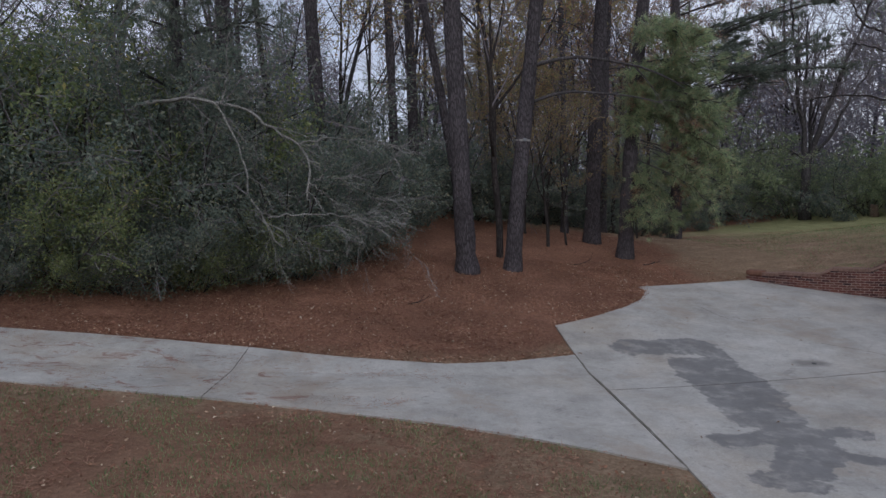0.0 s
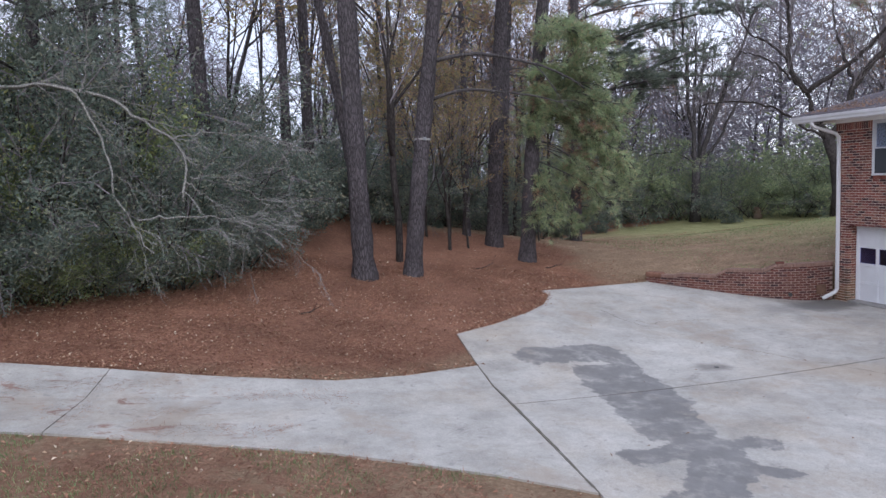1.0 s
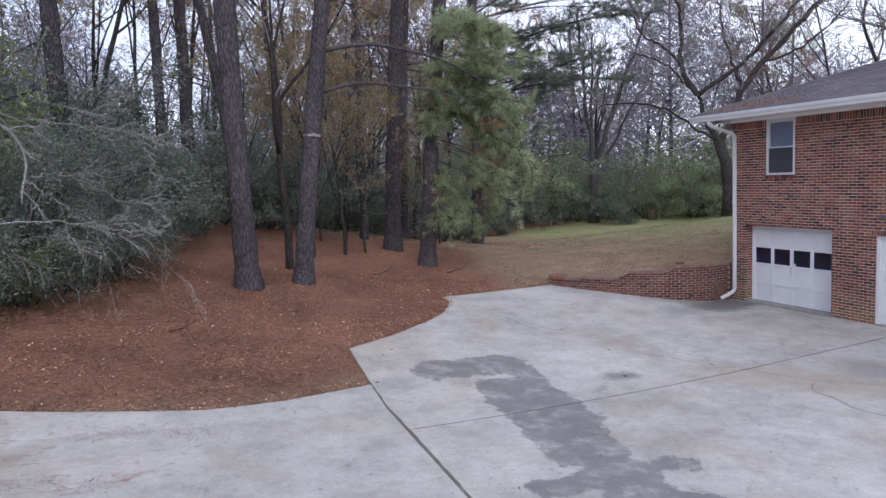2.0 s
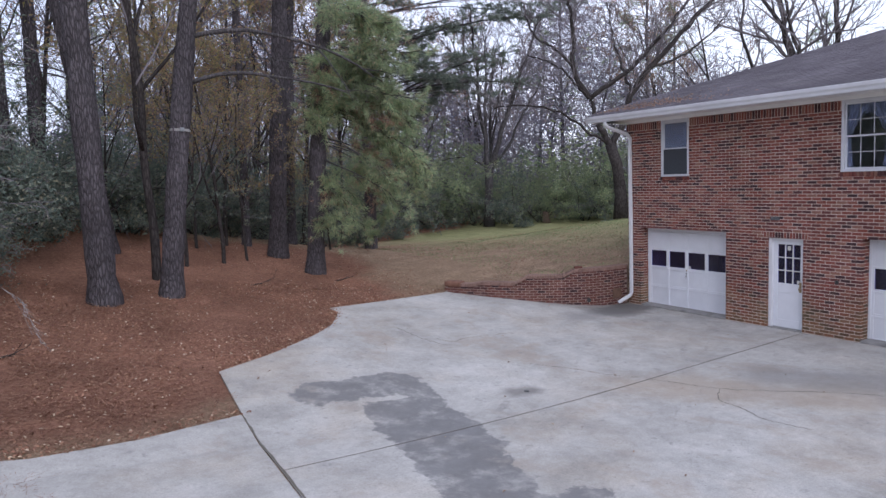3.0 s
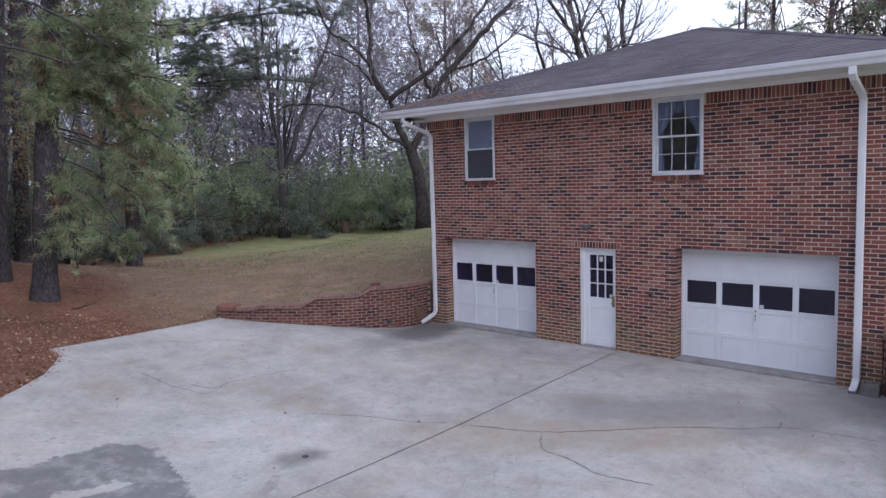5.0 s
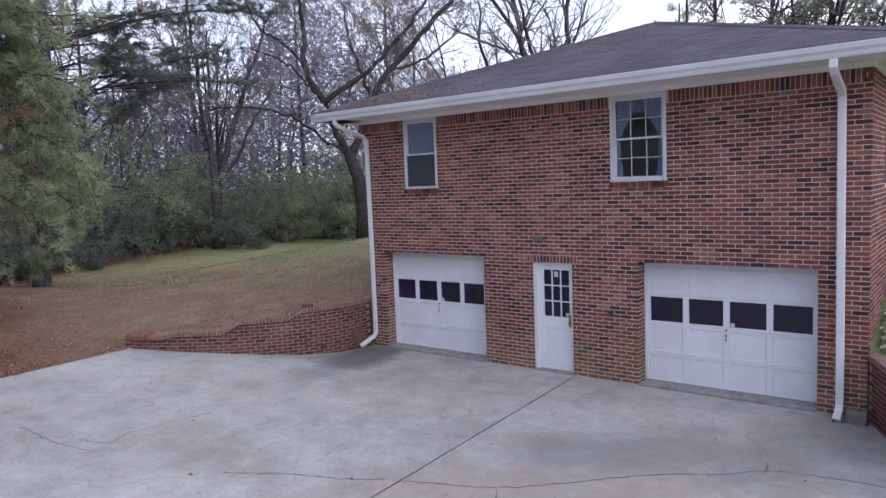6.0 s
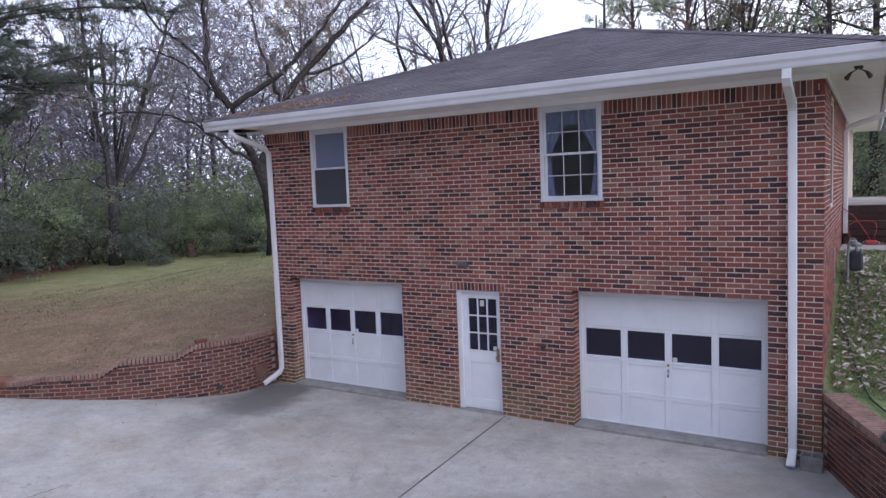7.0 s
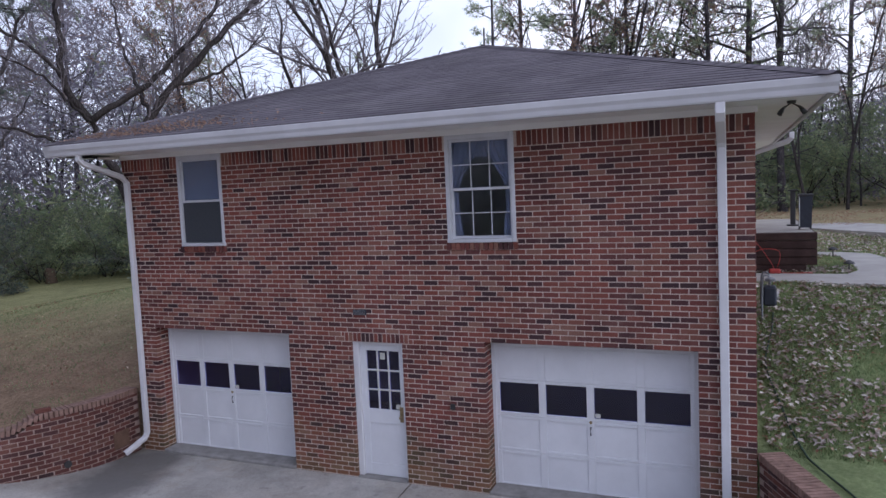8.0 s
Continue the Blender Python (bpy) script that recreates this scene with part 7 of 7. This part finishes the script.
def side_yard():
    p = flat_slab("garden_path", "", GARDEN_PATH, 2.385, thick=0.5)
    tagged(p, "pale curved concrete garden path", "path", kind="structure")
    d = flat_slab("upper_drive", "", [(16.0, 2.0), (24.0, 2.0), (23.3, -0.8), (19.9, -2.5), (18.8, -3.4), (17.2, -4.26), (16.0, -5.2), (14.6, -7.0), (14.0, -9.5), (11.0, -9.5), (11.5, -7.0), (12.5, -4.6), (13.47, -3.62), (14.6, -2.87), (15.9, -2.1)], 2.6, thick=0.4)
    tagged(d, "pale concrete upper drive beyond the lawn", "drive", kind="structure")
    wall = thing("timber_wall", "dark stained horizontal timber edging of a raised patio", "timber wall", at=(6.2, 0, 2.37))
    for i in range(5):
        end = -1.06 if i == 0 else -1.25
        g = Geo()
        g.cbox(0.012 * (i % 2), 0.14, end, -0.02, i * 0.16, i * 0.16 + 0.15, 0.012)
        part("beam", g, M_TIMBER, wall)
        g = Geo()
        g.cbox(0.14, 4.6, end, end + 0.14, i * 0.16, i * 0.16 + 0.15, 0.012)
        part("beam", g, M_TIMBER, wall)
    pt = flat_slab("patio", "", [(6.24, 0.0), (11.0, 0.0), (11.0, -1.21), (6.24, -1.21)], 3.172, thick=0.3)
    tagged(pt, "pale concrete patio behind the timber edging", "patio", kind="structure")
    # wheeled bin and a low dark stool on the patio
    b = thing("wheeled_bin", "dark blue-grey wheeled bin with a pale edge", "bin", at=(6.85, -1.1, 3.172))
    g = Geo()
    g.add([(-0.22, -0.2, 0.06), (0.22, -0.2, 0.06), (0.22, 0.2, 0.06), (-0.22, 0.2, 0.06), (-0.28, -0.24, 0.82), (0.28, -0.24, 0.82), (0.28, 0.24, 0.82), (-0.28, 0.24, 0.82)],
          [(0, 3, 2, 1), (4, 5, 6, 7), (0, 1, 5, 4), (1, 2, 6, 5), (2, 3, 7, 6), (3, 0, 4, 7)])
    part("body", g, M_BLUE, b)
    b.scale = (0.5, 0.5, 0.82)
    boxpart("lid", (-0.31, 0.31, -0.27, 0.27, 0.82, 0.88), M_DARK, b, c=0.015)
    boxpart("edge_strip", (-0.3, -0.284, 0.22, 0.245, 0.1, 0.8), M_BLIND, b, "pale vertical strip", 0.003)
    for y in (-0.2, 0.2):
        g = Geo()
        g.tube([(0.2, y - 0.03, 0.09), (0.2, y + 0.03, 0.09)], [0.09, 0.09], 14)
        part("wheel", g, M_DARK, b)
    s = thing("plant_stand", "narrow dark plant stand on the patio", "stand", at=(8.2, -0.97, 3.172))
    boxpart("column", (-0.05, 0.05, -0.05, 0.05, 0, 0.76), M_DARK, s, c=0.01)
    boxpart("foot", (-0.12, 0.12, -0.12, 0.12, 0, 0.03), M_DARK, s, c=0.01)
    boxpart("tray", (-0.1, 0.1, -0.1, 0.1, 0.76, 0.79), M_DARK, s, c=0.01)
    for i, (x, y) in enumerate(((6.35, -1.8), (9.2, -1.86))):
        l = thing("path_light", "small dark mushroom-shaped path light on a stake", "garden light", "path lights", at=(x, y, land(x, y)))
        g = Geo()
        g.tube([(0, 0, -0.1), (0, 0, 0.2)], [0.012, 0.012], 8)
        part("stake", g, M_DARK, l)
        g = Geo()
        g.tube([(0, 0, 0.18), (0, 0, 0.21), (0, 0, 0.25)], [0.1, 0.09, 0.02], 14)
        part("cap", g, M_DARK, l)
    # gas meter by the wall
    m = thing("gas_meter", "blue-grey gas meter with pipes beside the brick wall", "gas meter", at=(3.6, -0.3, land(3.6, -0.3) - 0.13))
    boxpart("meter_body", (-0.13, 0.13, -0.1, 0.1, 0.28, 0.6), M_BLUE, m, c=0.03)
    for x in (-0.09, 0.09):
        g = Geo()
        line, _ = smooth_line([(x, 0, 0.6), (x, 0, 0.72), (x * 2, 0.02, 0.78), (x * 2.4, 0.1, 0.78), (x * 2.4, 0.12, 0.5), (x * 2.4, 0.12, -0.1)], 20)
        g.tube(line, [0.017] * 20, 8)
        part("pipe", g, M_GREY, m, smooth=True)
    g = Geo()
    g.tube([(0.0, -0.1, 0.44), (0.0, -0.13, 0.44)], [0.07, 0.07], 16)
    part("dial", g, M_PAPER, m, "pale round dial")
    g = Geo()
    g.tube([(-0.22, 0.0, 0.7), (-0.22, 0.0, 0.74), (-0.22, 0.0, 0.77)], [0.075, 0.08, 0.03], 14)
    part("regulator", g, M_GREY, m)
    # garden hose down the bank, coiled on the wall's top
    h = thing("garden_hose", "dark green hose trailing down the bank to a coil", "hose")
    way = [(3.6, -0.35), (3.0, -0.3), (2.2, -0.18), (1.7, -0.2), (1.1, -0.3), (0.5, -0.4), (0.05, -0.52), (-0.4, -0.68), (-0.8, -0.84), (-1.2, -0.98)]
    line, _ = smooth_line(way, 70)
    g = Geo()
    g.tube([(x, y, land(x, y) + 0.03) for x, y in line], [0.013] * 70, 7)
    part("run", g, M_HOSE, h, smooth=True)
    g = Geo()
    coil = [(-1.45 + (0.33 - 0.03 * (k / 24)) * math.cos(k * 2 * math.pi / 24) - 0.06 * (k // 24), -0.84 + (0.2 - 0.015 * (k / 24)) * math.sin(k * 2 * math.pi / 24), 0.0) for k in range(76)]
    coil = [(x, y, max(land(x, y), top_b(1.4)) + 0.018 + 0.02 * (k // 24)) for k, (x, y, z) in enumerate(coil)]
    g.tube(coil, [0.013] * len(coil), 7)
    part("coil", g, M_HOSE, h, smooth=True)
    # red and pink cables hung over the timber
    c = thing("extension_cable", "red extension cable draped over the timber edging", "cable")
    for pts, mat in (([(6.15, 0.0, 3.12), (6.15, -0.2, 2.95), (6.15, -0.42, 2.62), (6.15, -0.5, 2.46), (6.08, -0.58, 2.4), (6.0, -0.85, 2.4), (6.05, -1.15, 2.4)], M_RED),
                     ([(6.14, -0.15, 2.5), (6.14, -0.12, 2.75), (6.14, -0.3, 2.85), (6.14, -0.55, 2.83), (6.14, -0.6, 2.7), (6.14, -0.55, 2.5)], M_RED)):
        line, _ = smooth_line(pts, 40)
        g = Geo()
        g.tube(line, [0.008] * 40, 6)
        part("cable", g, mat, c, smooth=True)
    g = Geo()
    g.cbox(6.0, 6.15, -0.6, -0.4, 2.385, 2.47, 0.02)
    part("plug_block", g, M_RED, c)
    # stump box at the far edge of the lawn
    st = thing("weathered_stump", "small weathered orange-brown stump at the lawn's edge", "stump", at=(16.4, 32.6, land(16.4, 32.6)))
    rng = np.random.default_rng(8)
    g = Geo()
    g.tube([(0, 0, -0.1), (0.02, 0, 0.3), (0, 0.03, 0.6), (0.02, 0, 0.75)], [0.32, 0.26, 0.24, 0.2], 11)
    part("wood", g, simple("weathered_wood", (0.15, 0.11, 0.085), 0.9, 0.1, 0.3, 8, 0, 0.6), st, smooth=True)


side_yard()


def debris():
    """Fallen sticks lying in the litter."""
    rng = np.random.default_rng(14)
    for i, (x, y, l) in enumerate(((-9.6, 14.0, 0.9), (-9.0, 14.3, 0.8), (-14.8, 9.2, 0.5), (-6.3, 15.0, 0.6))):
        s = thing("fallen_stick", "broken dark twig lying in the needle litter", "stick", "fallen sticks", at=(x, y, land(x, y)))
        limbs = []
        grow(rng, np.array((-l / 2, 0, 0.03)), unit(np.array((1.0, rng.uniform(-0.5, 0.5), 0.12))), l, 0.018, 2, 3, limbs, 0.6, 0.03, 0.15, (0, 0, 4, 2), 0.5, 0.2)
        part("stick", limbs_geo(limbs, 0, 9, 1.0, 0.004), M_DKBARK, s, solid=False)


debris()


# ---- litter, leaves and grass ----
def inside(poly, x, y):
    hit = False
    for (x0, y0), (x1, y1) in zip(poly, poly[1:] + poly[:1]):
        if (y0 > y) != (y1 > y) and x < (x1 - x0) * (y - y0) / (y1 - y0) + x0:
            hit = not hit
    return hit


LANE = LANE_TOP + LANE_LOW
PAD = APRON[:-1] + [tuple(p) for p in LINE_A[::-9]] + [(0.3, 9.86), (0.3, -0.1)] + [tuple(p) for p in LINE_B[6::8]] + [(-4.8, -2.36), (-6.5, -3.2), (-12.7, -3.4), (-12.42, -0.3), (-12.33, 0.57)]
HOUSE = [(-0.02, -0.05), (HL, -0.05), (HL, HW), (-0.02, HW)]


def scatter(rng, n, x0, x1, y0, y1, keep=None):
    out = []
    while len(out) < n:
        x, y = rng.uniform(x0, x1), rng.uniform(y0, y1)
        if inside(LANE, x, y) or inside(PAD, x, y) or inside(HOUSE, x, y) or inside(GARDEN_PATH, x, y) or (keep and not keep(x, y)):
            continue
        out.append((x, y, land(x, y)))
    return np.array(out)


def patchy(x, y, s=0.8, cut=0.0, off=0.0):
    return noise.noise(Vector((x * s, y * s, off))) > cut


def lay_leaves():
    rng = np.random.default_rng(31)
    sets = [scatter(rng, 26000, -26, -6, 5.5, 14.5, lambda x, y: patchy(x, y, 0.7, -0.35)), scatter(rng, 5000, -24, -11, -4.5, 3.8), scatter(rng, 3500, 0.05, 6.4, -6.0, -0.08, lambda x, y: patchy(x, y, 1.1, -0.2, 3)),
            scatter(rng, 4500, -8, 9, 10.5, 25, lambda x, y: patchy(x, y, 0.5, -0.1, 7)), scatter(rng, 2200, -13, -4, 13, 22), scatter(rng, 9000, 7.4, 26, -9, 0, lambda x, y: patchy(x, y, 0.8, -0.25, 4))]
    edge = []
    for line in (LANE_TOP[4:], APRON[1:10]):
        pts, length = smooth_line(line, 200)
        k = rng.integers(0, 200, 650)
        e = pts[k] + np.stack((rng.normal(0, 0.1, 650), np.abs(rng.normal(0.05, 0.16, 650))), -1)
        edge.append(np.array([(x, y, base_height(x, y) + 0.03) for x, y in e]))
    c = np.vstack(sets + edge)
    c[:, 2] += rng.uniform(0.012, 0.04, len(c))
    ob = part("fallen_leaves", leaf_quads(rng, c, 0.05, 1.3, 0.6), M_FALLEN, solid=False)
    tagged(ob, "scattered pale tan and brown fallen leaves", "leaves", kind="stuff")
    # broader leaves on the side lawn
    c = np.vstack((scatter(rng, 5600, 0.05, 7.0, -6.0, -0.08, lambda x, y: patchy(x, y, 0.9, -0.3 + 0.05 * (3.5 - x), 3)), scatter(rng, 1800, 9.0, 15.5, -5.0, -1.4)))
    c[:, 2] += rng.uniform(0.03, 0.07, len(c))
    tagged(part("fallen_leaves", leaf_quads(rng, c, 0.085, 1.3, 0.6), M_FALLENP, solid=False), "broad pale fallen leaves on the side lawn", "leaves", kind="stuff")
    # a few blown onto the slab and the roof's low corner
    few = np.array([(x, y, base_height(x, y) + 0.045) for x, y in zip(rng.uniform(-12, -1, 40), rng.uniform(-1, 11, 40)) if inside(PAD, x, y)])
    roof = []
    for i in range(750):
        y = 10.3 - abs(rng.normal(0, 1.6)) if i < 350 else 8.5 + rng.normal(0, 0.75)
        x = EAVE_X + 0.1 + abs(rng.normal(0, 0.35)) + (0.25 * rng.uniform() if i > 350 else 0)
        if y < EAVE_S + 0.2 or x - EAVE_X > EAVE_N - y - 0.1:
            continue
        roof.append((x, y, EAVE_Z + (x - EAVE_X) * (APEX[2] - EAVE_Z) / (APEX[0] - EAVE_X) + 0.03))
    ob = part("fallen_leaves", leaf_quads(rng, np.vstack((few, np.array(roof))), 0.055, 1.6, 0.5), M_LEAFR, solid=False)
    tagged(ob, "russet leaves blown onto slab and roof edge", "leaves", kind="stuff")


def lay_needles():
    rng = np.random.default_rng(32)
    c = np.vstack((scatter(rng, 52000, -25, -6, 5.5, 14, lambda x, y: patchy(x, y, 1.6, -0.35, 2)), scatter(rng, 9000, -13, -4, 12, 20), scatter(rng, 16000, -24, -12, -4.5, 3.8, lambda x, y: patchy(x, y, 0.5, -0.2, 5))))
    n = len(c)
    a = rng.uniform(0, 6.28, n)
    d = np.stack((np.cos(a), np.sin(a), rng.normal(0, 0.16, n)), -1) * rng.uniform(0.08, 0.22, (n, 1))
    s = np.stack((-np.sin(a), np.cos(a), np.zeros(n)), -1) * 0.005
    c[:, 2] += rng.uniform(0.012, 0.035, n)
    g = Geo()
    g.add(np.stack((c - s, c + s, c + d), 1).reshape(-1, 3), t=np.arange(3 * n).reshape(-1, 3))
    tagged(part("pine_straw", g, M_STRAW, solid=False), "loose red-brown pine needles over the ground", "pine straw", kind="stuff")
    # drifts of needles on the concrete lane
    drift = []
    while len(drift) < 2200:
        x, y = rng.uniform(-27, -14.5), rng.uniform(3, 6.6)
        if inside(LANE, x, y) and noise.noise(Vector((x * 0.9, y * 1.9, 8))) > 0.1 + max(0, (x + 19) * 0.05) + 0.22 * noise.noise(Vector((x * 6, y * 6, 3))):
            drift.append((x, y, base_height(x, y) + 0.036))
    c = np.array(drift)
    n = len(c)
    a = rng.uniform(0, 6.28, n)
    d = np.stack((np.cos(a), np.sin(a), np.full(n, 0.02)), -1) * rng.uniform(0.1, 0.22, (n, 1))
    s = np.stack((-np.sin(a), np.cos(a), np.zeros(n)), -1) * 0.0028
    g = Geo()
    g.add(np.stack((c - s, c + s, c + d), 1).reshape(-1, 3), t=np.arange(3 * n).reshape(-1, 3))
    tagged(part("pine_straw", g, M_STRAW, solid=False), "drifts of needles on the concrete lane", "pine straw", kind="stuff")


def grow_grass():
    rng = np.random.default_rng(33)
    c = np.vstack((scatter(rng, 26000, -24, -12, -4.5, 3.6, lambda x, y: patchy(x, y, 0.8, -0.1, 11)), scatter(rng, 42000, 0.02, 8, -4.0, -0.06), scatter(rng, 16000, 8, 16, -5.0, -1.3), scatter(rng, 15000, -2, 10, 10.2, 22, lambda x, y: patchy(x, y, 0.6, -0.2, 12))))
    n = len(c)
    up = np.stack((rng.normal(0, 0.45, n), rng.normal(0, 0.45, n), np.ones(n)), -1) * rng.uniform(0.03, 0.075, (n, 1))
    a = rng.uniform(0, 6.28, n)
    s = np.stack((np.cos(a), np.sin(a), np.zeros(n)), -1) * 0.006
    g = Geo()
    g.add(np.stack((c - s, c + s, c + up), 1).reshape(-1, 3), t=np.arange(3 * n).reshape(-1, 3))
    tagged(part("grass", g, M_GRASS, solid=False), "thin tufts of autumn lawn grass", "grass", kind="stuff")


lay_leaves()
lay_needles()
grow_grass()


# ---- the bricks: single ones where the camera comes nearest, the rest joined ----
def place_bricks():
    joined, counts = {}, {}
    for parent, name, size, m, single in BRICKS:
        key = (parent.name, name)
        if single and counts.get(key, 0) < 300:
            counts[key] = counts.get(key, 0) + 1
            ob = new(name, brick_mesh(*[round(s / 0.005) * 0.005 if i == 0 else s for i, s in enumerate(size)], name == "coping_brick", parent.name.startswith("retaining")))
            ob.parent = parent
            ob.matrix_basis = m
        else:
            joined.setdefault(parent.name, (parent, []))[1].append((size, m))
    for parent, items in joined.values():
        g = Geo()
        for size, m in items:
            v, q = brick_block(*size)
            v = np.array(v) @ np.array(m.to_3x3()).T + np.array(m.translation)
            g.add(v, q)
        tagged(part("brickwork", g, M_BRICKS_OLD if parent.name.startswith("retaining") else M_BRICKS, parent, "rows of mixed red, brown and blackish bricks", solid=False), kind="stuff")


place_bricks()
